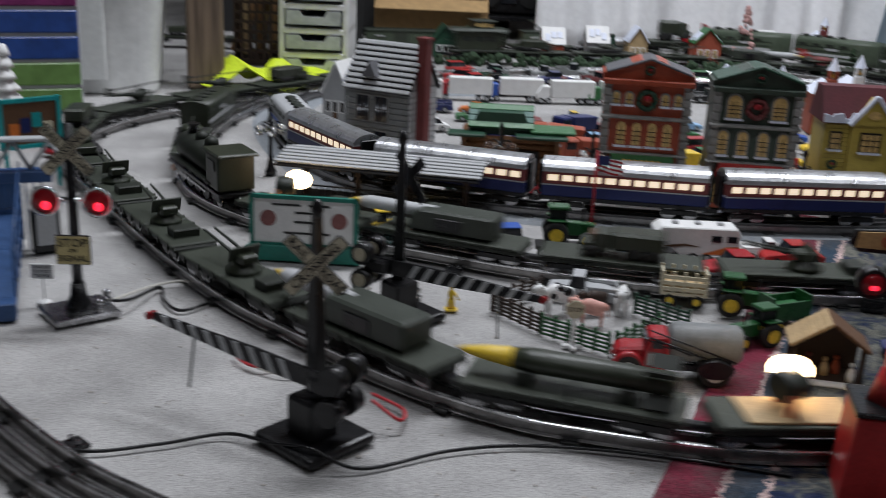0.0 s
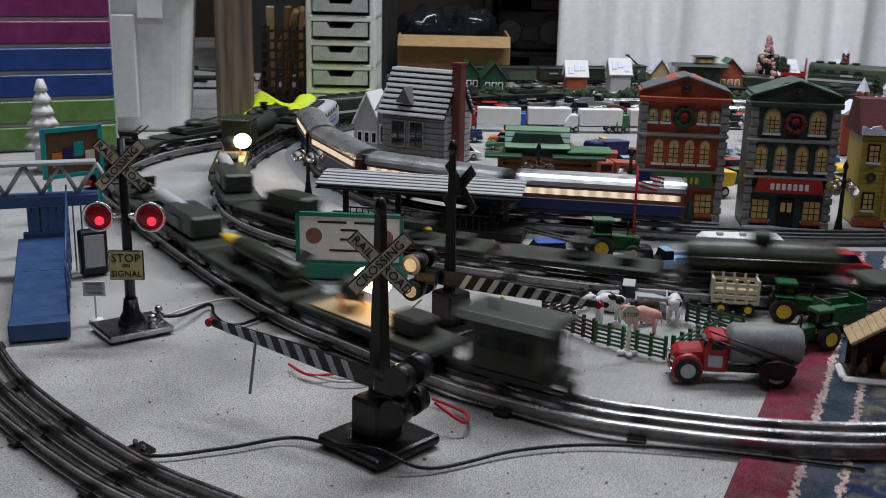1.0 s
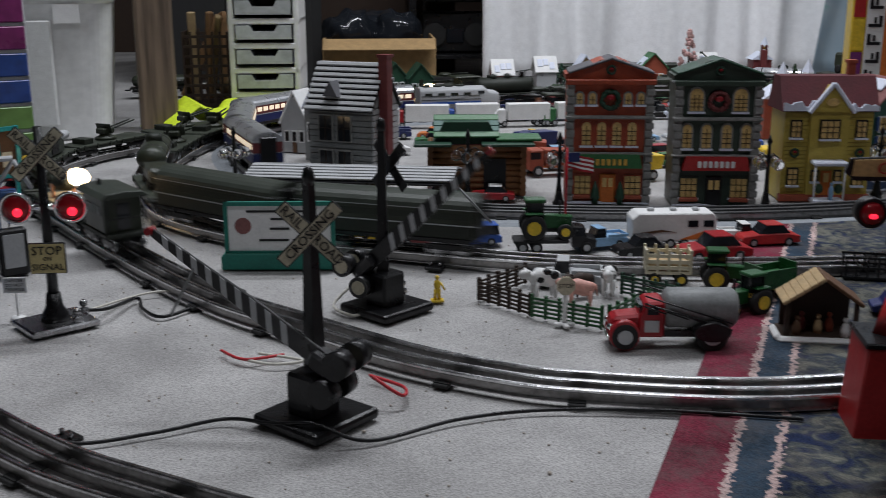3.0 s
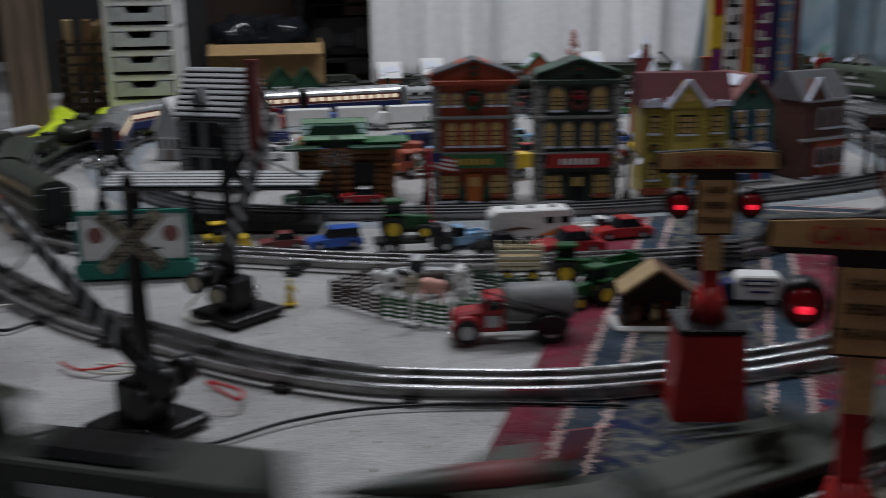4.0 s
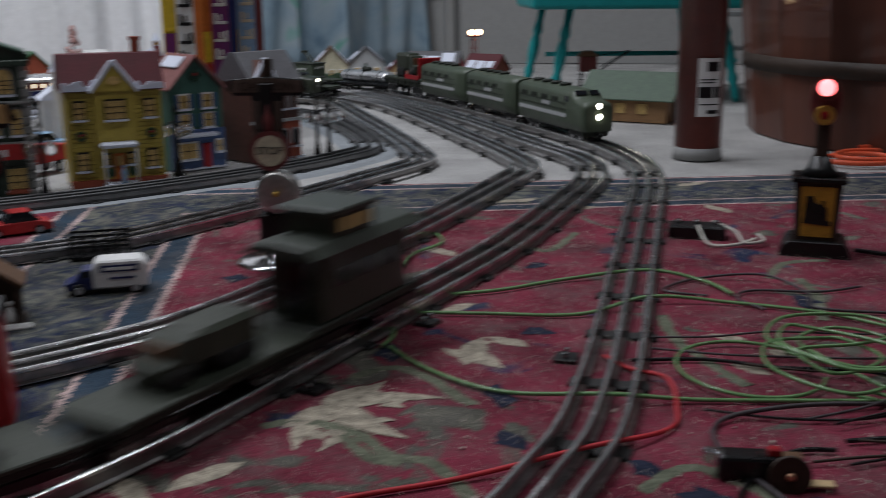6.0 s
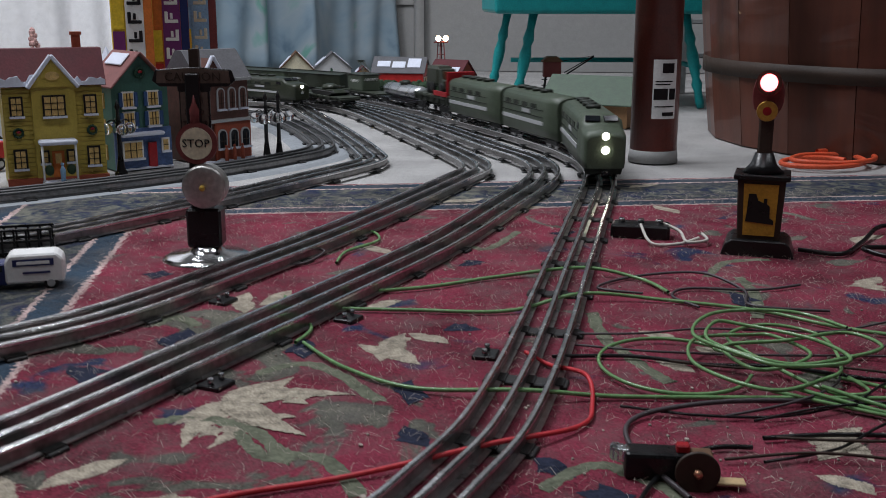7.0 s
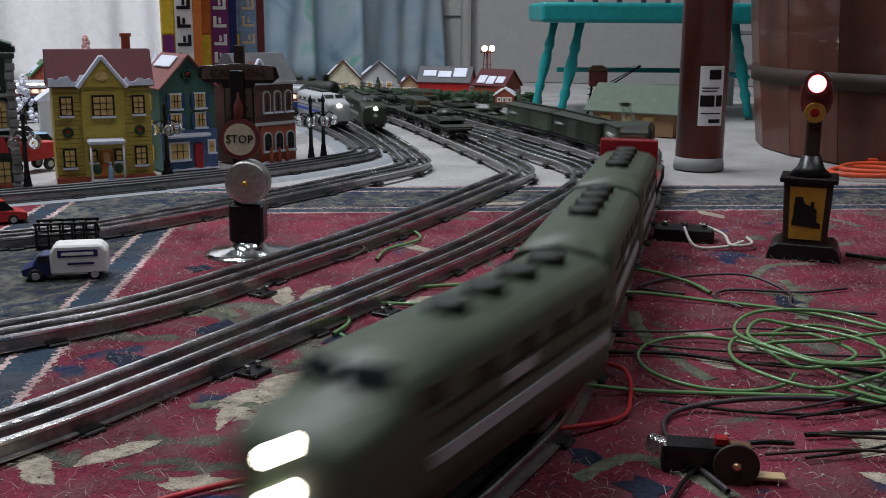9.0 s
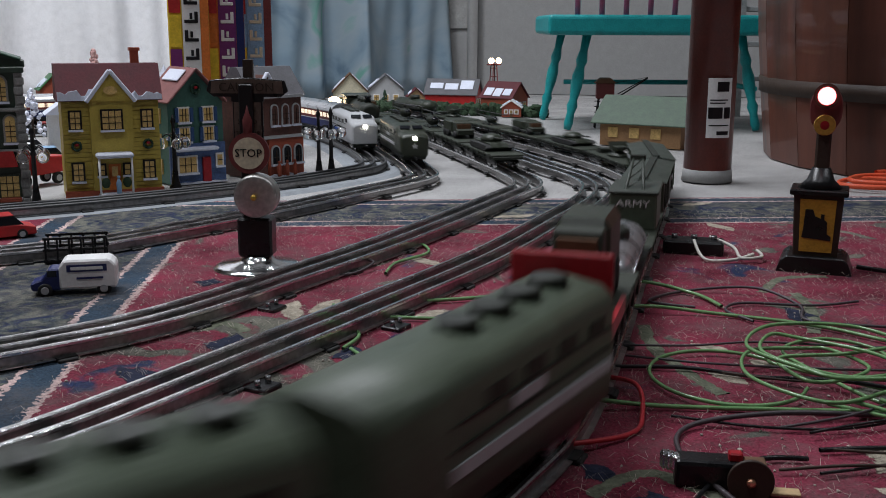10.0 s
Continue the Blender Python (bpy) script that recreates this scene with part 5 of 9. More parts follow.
def caution_sign(x, y, rz, label, full=True, lift=0.0):
    ob = thing("caution_sign", label, "railway sign", pose(x, y, 0, 0, 0, rz), "caution signs")
    if full:
        part("base_box", placed(prism([(-0.025, 0), (0.025, 0), (0.021, 0.062), (-0.021, 0.062)], 0.044, 0.001), pose(0, -0.022, 0)), "red", ob)
        part("base_cap", box(0, 0, 0.064, 0.046, 0.046, 0.004, 0.001), "black", ob)
        part("flared_foot", lathe([(0.014, 0.066), (0.0075, 0.09)], 4), "red", ob)
        part("mast", box(0, 0, 0.12 + lift / 2, 0.011, 0.008, 0.1 + lift), "red", ob)
    z0 = (0.182 + lift) if full else 0.158
    face = "sign_tan" if full else "sign_brown"
    w = 0.042 if full else 0.035
    b = part("cross_board", placed(prism([(-w, -0.004), (-w + 0.006, -0.009), (-0.014, -0.009), (-0.014, -0.013), (0.014, -0.013), (0.014, -0.009), (w - 0.006, -0.009), (w, -0.004), (w - 0.003, 0.005), (0.006, 0.007), (-0.006, 0.007), (-w + 0.003, 0.005)], 0.003, 0.0005), pose(0, -0.007, z0)), "black", ob)
    part("board_face", placed(prism([(-w + 0.004, -0.006), (w - 0.004, -0.006), (w - 0.005, 0.004), (0.005, 0.006), (-0.005, 0.006), (-w + 0.005, 0.004)], 0.001), pose(0, -0.0082, z0)), face, b)
    part("lettering", placed(text_bm("CAUTION", 0.0105), pose(0, -0.0092, z0 - 0.001, 90)), "red" if full else "dark_brown", b)
    p = part("notice_board", box(0, -0.0055, z0 - 0.031, 0.026, 0.003, 0.038, 0.0006), "black", ob)
    part("board_face", box(0, -0.0074, z0 - 0.031, 0.023, 0.001, 0.035), face, p)
    for k, word in enumerate(("HIGH", "SPEED", "TRAINS")):
        part("lettering", placed(text_bm(word, 0.0062), pose(0, -0.0084, z0 - 0.020 - 0.010 * k, 90)), "dark_brown", p)
    if full:
        for sx in (-1, 1):
            lamp = part("lamp_housing", tube((sx * 0.023, 0.006, z0 - 0.03), (sx * 0.023, -0.006, z0 - 0.03), 0.0095, n=18), "black", ob)
            part("lens", placed(lathe([(0.0075, 0), (0.006, 0.002), (0.0005, 0.0032)], 16), pose(sx * 0.023, -0.006, z0 - 0.03, 90)), "red_glass", lamp)
            part("bulb", box(sx * 0.023, -0.0095, z0 - 0.031, 0.005, 0.002, 0.0032, 0.001), "glow_red", lamp)
        part("arm_plate", box(0, -0.005, z0 - 0.062, 0.012, 0.003, 0.024), "sign_tan", ob)
    return ob


M["sign_tan"] = mat("sign_tan", (0.52, 0.33, 0.14), 0.55, spread=0.3, grain=60, dirt=0.2)
caution_sign(0.48, 0.642, -14, "red crossing signal with cream caution board and red lamps", True, -0.006)
caution_sign(0.415, 0.372, -24, "red crossing signal with tan caution board by the rails", True, 0.013)

# bell signal on a round chrome base
ob = thing("bell_signal", "crossing bell signal with stop disc on round chrome base", "railway signal", pose(0.776, 0.868, 0, 0, 0, -34))
part("round_base", lathe([(0.039, 0), (0.039, 0.002), (0.034, 0.0045), (0.016, 0.007), (0.013, 0.011), (0.012, 0.0125)], 36), "chrome", ob)
part("relay_box", box(0, 0, 0.029, 0.03, 0.02, 0.034, 0.002), "black", ob)
part("mast", box(-0.005, 0, 0.085, 0.012, 0.01, 0.15, 0.001), "black", ob)
part("bell", placed(lathe([(0.0005, 0.0016), (0.009, 0.0015), (0.0165, 0.0013), (0.0172, 0.001), (0.0182, 0.0), (0.0186, -0.0012), (0.0187, -0.002), (0.0187, -0.014), (0.0187, -0.015), (0.017, -0.015)], 40), pose(0.003, -0.016, 0.066, 90)), mat("bell_metal", (0.5, 0.49, 0.47), 0.42, 1.0, spread=0.35, grain=40), ob, "dull nickel bell")
part("bell_screw", ball(0.003, -0.0215, 0.066, 0.0026), "gold", ob)
disc = part("stop_disc", tube((-0.003, -0.004, 0.102), (-0.003, -0.008, 0.102), 0.0175, n=30), "maroon", ob)
part("disc_face", tube((-0.003, -0.0078, 0.102), (-0.003, -0.009, 0.102), 0.0135, n=30), "cream", disc)
part("lettering", placed(text_bm("STOP", 0.0098), pose(-0.003, -0.0096, 0.102, 90)), "black", disc)
part("spike", lathe([(0.0042, 0.118), (0.0045, 0.13), (0.002, 0.136), (0.0003, 0.147)], 10, -0.004, -0.004), "maroon", ob)
cs = caution_sign(0.776, 0.876, -34, "brown caution board on a mast behind the bell", False)
part("mast", box(0, 0, 0.09, 0.008, 0.006, 0.18), "dark_brown", cs)

# block signal with two lamps and a picture panel
ob = thing("block_signal", "black block signal with lit lamp and amber picture panel", "railway signal", pose(1.197, 0.620, 0, 0, 0, -52) @ Matrix.Scale(0.95, 4))
part("base", placed(prism([(-0.033, 0), (0.033, 0), (0.029, 0.012), (0.024, 0.016), (-0.024, 0.016), (-0.029, 0.012)], 0.05, 0.001), pose(0, -0.025, 0)), "black", ob)
part("cabinet", placed(prism([(-0.019, 0.014), (0.019, 0.014), (0.0215, 0.072), (-0.0215, 0.072)], 0.036, 0.001), pose(0, -0.018, 0)), "dark_brown", ob)
part("cabinet_cap", joined(box(0, 0, 0.074, 0.05, 0.044, 0.005, 0.001), lathe([(0.02, 0.076), (0.012, 0.084), (0.008, 0.095)], 12)), "black", ob)
pic = part("picture_panel", placed(prism([(-0.014, 0.02), (0.014, 0.02), (0.0155, 0.068), (-0.0155, 0.068)], 0.001), pose(0, -0.0192, 0)), "amber_panel" if "amber_panel" in M else M.setdefault("amber_panel", mat("amber_panel", (0.45, 0.24, 0.03), 0.35, spread=0.3, grain=90)), ob)
part("picture_shape", placed(prism([(-0.0125, 0.033), (0.0125, 0.031), (0.0125, 0.035), (0.009, 0.037), (0.0085, 0.048), (0.006, 0.05), (0.006, 0.055), (0.003, 0.055), (0.003, 0.051), (-0.002, 0.053), (-0.004, 0.059), (-0.0105, 0.059), (-0.0115, 0.041)], 0.0006), pose(0, -0.0198, 0)), "black", pic)
part("mast", box(0, 0, 0.115, 0.013, 0.012, 0.06, 0.002), "dark_brown", ob)
head = part("lamp_head", placed(prism([(0.014 * math.cos(a), 0.148 + 0.02 * math.copysign(abs(math.sin(a)) ** 0.8, math.sin(a))) for a in np.linspace(0, 2 * math.pi, 24, endpoint=False)], 0.012, 0.0008), pose(0, -0.008, 0)), "maroon", ob)
part("bulb", ball(0, -0.012, 0.16, 0.0085), "glow_pink", head)
part("hood", placed(lathe([(0.0105, 0), (0.0112, 0.006)], 20), pose(0, -0.009, 0.16, 90)), "dark_brown", head)
part("lens", placed(lathe([(0.0085, 0), (0.0075, 0.002), (0.004, 0.003), (0.0005, 0.0036)], 18), pose(0, -0.009, 0.134, 90)), "red_glass", head)
part("lens_ring", placed(lathe([(0.0088, -0.001), (0.0095, 0.0015), (0.0088, 0.003)], 18), pose(0, -0.009, 0.134, 90)), "gold", head)


def street_lamp(m, label="black street lamp with four clear glass globes"):
    ob = thing("street_lamp", label, "street lamp", m, "street lamps")
    part("post", lathe([(0.008, 0), (0.008, 0.006), (0.0055, 0.01), (0.004, 0.02), (0.0028, 0.03), (0.0025, 0.062), (0.004, 0.064), (0.0025, 0.068), (0.002, 0.085), (0.0035, 0.089), (0.0004, 0.098)], 12), "black", ob)
    for k in range(4):
        a = math.pi / 2 * k + 0.4
        c, s = math.cos(a), math.sin(a)
        part("arm", cable([(0, 0, 0.066), (0.008 * c, 0.008 * s, 0.073), (0.015 * c, 0.015 * s, 0.07)], 0.0009, 6), "black", ob)
        part("globe", ball(0.015 * c, 0.015 * s, 0.062, 0.0075, n=14), "glass", ob)
    return ob


lamp = street_lamp(pose(-0.005, 1.44, 0))
for x, y, rz in ((0.413, 1.335, 20), (0.30, 1.375, 50), (0.665, 1.275, 10), (0.845, 1.335, 70), (1.05, 1.345, 30), (1.072, 1.352, 60), (0.12, 1.72, 0)):
    copy_thing(lamp, pose(x, y, 0, 0, 0, rz))

# billboard
ob = thing("billboard", "teal framed toy billboard with a white printed card", "billboard", pose(0.068, 1.082, 0, 0, 0, -6))
part("base", placed(prism([(-0.06, 0), (0.06, 0), (0.06, 0.014), (0.055, 0.017), (-0.055, 0.017), (-0.06, 0.014)], 0.018, 0.001), pose(0, -0.006, 0)), "sea_green", ob)
part("frame", joined(box(0, 0, 0.068, 0.112, 0.005, 0.004), box(0, 0, 0.017, 0.112, 0.005, 0.004), box(-0.054, 0, 0.0425, 0.004, 0.005, 0.055), box(0.054, 0, 0.0425, 0.004, 0.005, 0.055)), "sea_green", ob)
card = part("printed_card", box(0, 0.0005, 0.0425, 0.105, 0.002, 0.048), "white", ob)
for x, z, w in ((-0.018, 0.06, 0.03), (0.016, 0.06, 0.022), (0.0, 0.052, 0.018), (0, 0.042, 0.02), (-0.006, 0.03, 0.03), (0.02, 0.03, 0.014)):
    part("print_bar", box(x, -0.0008, z, w, 0.0008, 0.0022), "blackish", card)
for x, z in ((-0.037, 0.045), (0.037, 0.045)):
    part("print_shape", tube((x, -0.001, z), (x, -0.0004, z), 0.0085, n=20), "roof_pink", card)

# small notice and stop signs
ob = thing("notice_sign", "small white trespass warning sign on a post", "sign", pose(-0.155, 0.945, 0))
part("foot", lathe([(0.007, 0), (0.006, 0.002), (0.002, 0.003)], 10), "white", ob)
part("post", tube((0, 0, 0.002), (0, 0, 0.03), 0.0009, n=8), "white", ob)
bd = part("board", box(0, -0.001, 0.031, 0.02, 0.0015, 0.014, 0.0003), "white", ob)
for k, word in enumerate(("DANGER", "DO NOT", "TRESPASS")):
    part("lettering", placed(text_bm(word, 0.0038, 0.0001), pose(0, -0.002, 0.0352 - 0.004 * k, 90)), "black", bd)
ob = thing("stop_sign", "small white octagonal stop sign beside the pen", "sign", pose(0.316, 0.871, 0))
part("foot", joined(box(0, 0, 0.0015, 0.018, 0.005, 0.003, 0.0008), box(0, 0, 0.0015, 0.005, 0.018, 0.003, 0.0008)), "white", ob)
part("post", tube((0, 0, 0.002), (0, 0, 0.034), 0.0022, 0.0018, n=8), "white", ob)
bd = part("board", placed(tube((0, 0, 0), (0, -0.0016, 0), 0.0085, n=8, smooth=False), pose(0, -0.001, 0.036) @ pose(0, 0, 0, 0, 22.5)), "cream_board", ob)
part("lettering", placed(text_bm("STOP", 0.0055, 0.0001), pose(0, -0.0028, 0.036, 90)), "blackish", bd)

# flag on a red pole
ob = thing("toy_flag", "small striped flag on a red pole", "flag", pose(0.401, 1.243, 0))
part("pole", tube((0, 0, 0), (0, 0, 0.092), 0.0016, n=8), "bright_red", ob)
part("foot", lathe([(0.007, 0), (0.006, 0.003), (0.002, 0.004)], 10), "bright_red", ob)
for k in range(7):
    bm = bmesh.new()
    z0 = 0.086 - 0.0026 * k
    rows = [[bm.verts.new((0.001 + 0.0032 * i, 0.0022 * math.sin(i * 0.9), z0 - dz - 0.0008 * i)) for i in range(11)] for dz in (0, 0.0025)]
    for i in range(10):
        bm.faces.new((rows[0][i], rows[0][i + 1], rows[1][i + 1], rows[1][i]))
    part("stripe", bm, "bright_red" if k % 2 == 0 else "white", ob)
part("canton", box(0.008, -0.003, 0.081, 0.0135, 0.001, 0.011), "navy", ob)

# worker figurine: one plain shape
bm = joined(box(0, 0, 0.001, 0.012, 0.009, 0.002, 0.0005), tube((-0.002, 0, 0.002), (-0.0015, 0, 0.012), 0.0017, n=8), tube((0.002, 0, 0.002), (0.0015, 0, 0.012), 0.0017, n=8), ball(0, 0, 0.016, 0.0035, 1, 0.8, 1.5, 10), ball(0, 0, 0.0228, 0.0022, n=8), tube((0.003, 0, 0.018), (0.007, -0.002, 0.011), 0.001, n=6))
ob = tagged(part("worker_figurine", bm, "yellow", None), "tiny plastic worker figurine in yellow", "figurine")
ob.matrix_world = pose(0.215, 0.952, 0)


# ---- the farm ----
def fence(a, b, z, material, label, rails=5, posts=6):
    a, b = Vector((*a, 0)), Vector((*b, 0))
    d = b - a
    ob = thing("toy_fence", label, "fence", pose(a.x, a.y, 0, 0, 0, math.degrees(math.atan2(d.y, d.x))), "farm fences")
    ln = d.length
    for k in range(posts):
        part("post", box(ln * k / (posts - 1), 0, z / 2 + 0.001, 0.0025, 0.003, z + 0.002), material, ob)
    for k in range(rails):
        part("rail", box(ln / 2, -0.002, z * (k + 0.7) / rails, ln, 0.0012, z / rails * 0.5), material, ob)
    return ob


fence((0.254, 0.952), (0.292, 0.902), 0.019, "dark_brown", "dark brown plastic toy rail fence round the pen")
fence((0.254, 0.954), (0.306, 1.0), 0.019, "dark_brown", "dark brown plastic toy rail fence round the pen")
fence((0.293, 0.898), (0.345, 0.858), 0.019, "tractor_green", "green plastic toy rail fence round the pen")
fence((0.352, 0.86), (0.40, 0.905), 0.019, "tractor_green", "green plastic toy rail fence round the pen")
fence((0.39, 0.955), (0.43, 0.915), 0.019, "dark_green", "dark green plastic toy rail fence round the pen")


def animal(name, x, y, rz, body, spots, s, label):
    ob = thing(name, label, name.split("_")[-1], pose(x, y, 0, 0, 0, rz), "farm animals")
    bm = ball(0, 0, 0.017 * s, 0.009 * s, 1.55, 0.72, 0.85, 16)
    for v in bm.verts:
        v.co.z += 0.001 * s * math.sin(v.co.x * 300 / s)
    part("body", bm, body, ob)
    part("head", joined(ball(0.0175 * s, 0, 0.0215 * s, 0.0045 * s, 1.35, 0.8, 0.9, 10), tube((0.01 * s, 0, 0.018 * s), (0.016 * s, 0, 0.021 * s), 0.0045 * s, 0.0033 * s, 10)), body, ob)
    for sx in (-1, 1):
        for sy in (-1, 1):
            part("leg", tube((sx * 0.0085 * s, sy * 0.0035 * s, 0), (sx * 0.0085 * s, sy * 0.0035 * s, 0.015 * s), 0.0013 * s, 0.0024 * s, 8), body, ob)
        part("ear", ball(0.0155 * s, sx * 0.004 * s, 0.0245 * s, 0.0016 * s, 0.8, 1.3, 0.7, 8), body, ob)
    part("tail", tube((-0.0135 * s, 0, 0.02 * s), (-0.015 * s, 0, 0.009 * s), 0.0006 * s, n=6), body, ob)
    if spots:
        for k, (px, pz, r) in enumerate(((-0.006, 0.019, 0.005), (0.005, 0.017, 0.0045), (0.0, 0.022, 0.004))):
            for sy in (-1, 1):
                part("patch", ball(px * s, sy * 0.0032 * s, pz * s, r * s, 1.1, 0.75, 0.8, 10), spots, ob)


animal("toy_cow", 0.315, 0.952, 195, "white", "black", 1.15, "black and white plastic toy cow in the pen")
animal("toy_cow", 0.378, 0.958, 250, "white", "black", 1.1, "black and white plastic toy cow in the pen")
animal("toy_pig", 0.343, 0.925, 170, "pink", None, 1.0, "pink plastic toy pig in the pen")
animal("toy_calf", 0.352, 0.955, 200, "dark_brown", None, 0.9, "dark brown plastic toy calf in the pen")


def wheel(parent, x, y, z, r, w, hub="light_grey", tyre="rubber"):
    t = part("wheel", placed(lathe([(r * 0.55, -w / 2), (r * 0.9, -w / 2), (r, -w / 3), (r, w / 3), (r * 0.9, w / 2), (r * 0.55, w / 2)], 20), pose(x, y, z, 90)), tyre, parent)
    part("hub", placed(lathe([(r * 0.56, -w / 2 - 0.0004), (r * 0.5, -w / 2 - 0.0008), (r * 0.2, -w * 0.35), (r * 0.2, w * 0.35), (r * 0.5, w / 2 + 0.0008), (r * 0.56, w / 2 + 0.0004)], 16), pose(x, y, z, 90)), hub, t)
    return t


def car(x, y, rz, ln, material, label, roof=None, kind="sedan", z=0.0):
    """A toy car: shaped body, glass house, bumpers, wheels."""
    ob = thing("toy_car", label, "toy car", pose(x, y, z, 0, 0, rz), "toy cars")
    w, h = ln * 0.4, ln * 0.17
    gap = ln * 0.045
    part("body", placed(prism([(-ln / 2, gap + h * 0.1), (-ln / 2, gap + h * 0.75), (-ln * 0.3, gap + h), (ln * 0.16, gap + h), (ln * 0.46, gap + h * 0.82), (ln / 2, gap + h * 0.55), (ln / 2, gap + h * 0.05), (0, gap)], w, ln * 0.012), pose(0, -w / 2, 0)), material, ob)
    top = {"sedan": [(-ln * 0.34, 0), (ln * 0.2, 0), (ln * 0.08, h * 0.85), (-ln * 0.2, h * 0.85)], "pickup": [(-ln * 0.05, 0), (ln * 0.2, 0), (ln * 0.14, h * 1.05), (-ln * 0.03, h * 1.05)], "wagon": [(-ln * 0.46, 0), (ln * 0.2, 0), (ln * 0.08, h * 0.95), (-ln * 0.43, h * 0.95)]}[kind]
    part("cabin_glass", placed(prism(top, w * 0.86, ln * 0.008), pose(0, -w * 0.43, gap + h * 0.97)), "dark_glass", ob)
    rx0, rx1 = top[3][0], top[2][0]
    part("roof", box((rx0 + rx1) / 2, 0, gap + h * 0.97 + top[2][1], (rx1 - rx0) * 1.04, w * 0.86, h * 0.12, ln * 0.006), roof or material, ob)
    if kind == "pickup":
        for sy in (-1, 1):
            part("bed_side", box(-ln * 0.28, sy * w * 0.45, gap + h * 1.12, ln * 0.42, w * 0.07, h * 0.35, ln * 0.006), material, ob)
        part("tailgate", box(-ln * 0.48, 0, gap + h * 1.1, ln * 0.02, w * 0.9, h * 0.34), material, ob)
    for sx in (-1, 1):
        part("bumper", box(sx * ln * 0.505, 0, gap + h * 0.2, ln * 0.02, w * 0.96, h * 0.2, ln * 0.004), "chrome", ob)
        for sy in (-1, 1):
            wheel(ob, sx * ln * 0.3, sy * w * 0.43, ln * 0.078, ln * 0.078, w * 0.17)
    for sy in (-1, 1):
        part("headlight", ball(ln * 0.5, sy * w * 0.36, gap + h * 0.5, ln * 0.02, 0.5, 1, 1, 8), "chrome", ob)
    return ob


car(0.345, 0.99, 165, 0.068, "light_grey", "pale grey die-cast pickup truck beside the pen", kind="pickup")
car(0.218, 1.168, 185, 0.05, "maroon", "dark red die-cast toy car")
car(0.276, 1.155, 185, 0.062, "blue", "blue die-cast toy station wagon", kind="wagon")
car(0.415, 1.13, 190, 0.058, "sky_blue", "pale blue die-cast pickup truck", kind="pickup")
car(0.448, 1.088, 188, 0.06, "black", "black low die-cast sports car")
car(0.52, 1.066, 184, 0.076, "bright_red", "bright red die-cast muscle car")
car(0.6, 1.118, 182, 0.068, "red", "dark red die-cast sports car on the rug")
car(0.335, 1.385, 170, 0.058, "bright_red", "red die-cast convertible with white top", "white")
car(0.262, 1.395, 178, 0.062, "dark_green", "dark green die-cast toy sedan with chrome trim")
car(-0.31, 1.52, 60, 0.05, "bright_red", "red die-cast toy car near the board")
car(-0.36, 1.62, 40, 0.08, "red", "red toy van near the board", "red", "wagon")

# camper behind a white pickup
ob = thing("toy_camper", "white toy fifth-wheel camper with orange swoosh", "toy camper", pose(0.50, 1.128, 0, 0, 0, -4))
part("body", placed(prism([(-0.052, 0.008), (0.04, 0.008), (0.04, 0.034), (0.036, 0.039), (-0.046, 0.039), (-0.053, 0.033)], 0.032, 0.0012), pose(0, -0.016, 0)), "white", ob)
part("swoosh", placed(prism([(0.0, 0.010), (0.039, 0.010), (0.039, 0.02), (0.026, 0.019), (0.012, 0.014)], 0.001), pose(0, -0.0168, 0)), "orange", ob)
part("swoosh", placed(prism([(-0.045, 0.018), (-0.02, 0.021), (-0.004, 0.018), (-0.02, 0.0185), (-0.036, 0.0165)], 0.001), pose(0, -0.0168, 0)), "brown", ob)
for x in (0.014, 0.031):
    part("window", box(x, -0.0165, 0.0275, 0.011, 0.001, 0.007), "dark_glass", ob)
for x in (-0.01, 0.005):
    wheel(ob, x, -0.014, 0.0055, 0.0055, 0.005)
    wheel(ob, x, 0.014, 0.0055, 0.0055, 0.005)
for x in (-0.03, -0.005, 0.02):
    part("roof_vent", box(x, 0, 0.0405, 0.007, 0.007, 0.004, 0.001), "light_grey", ob)
car(0.577, 1.135, -3, 0.055, "white", "white die-cast pickup truck towing a camper", kind="pickup")


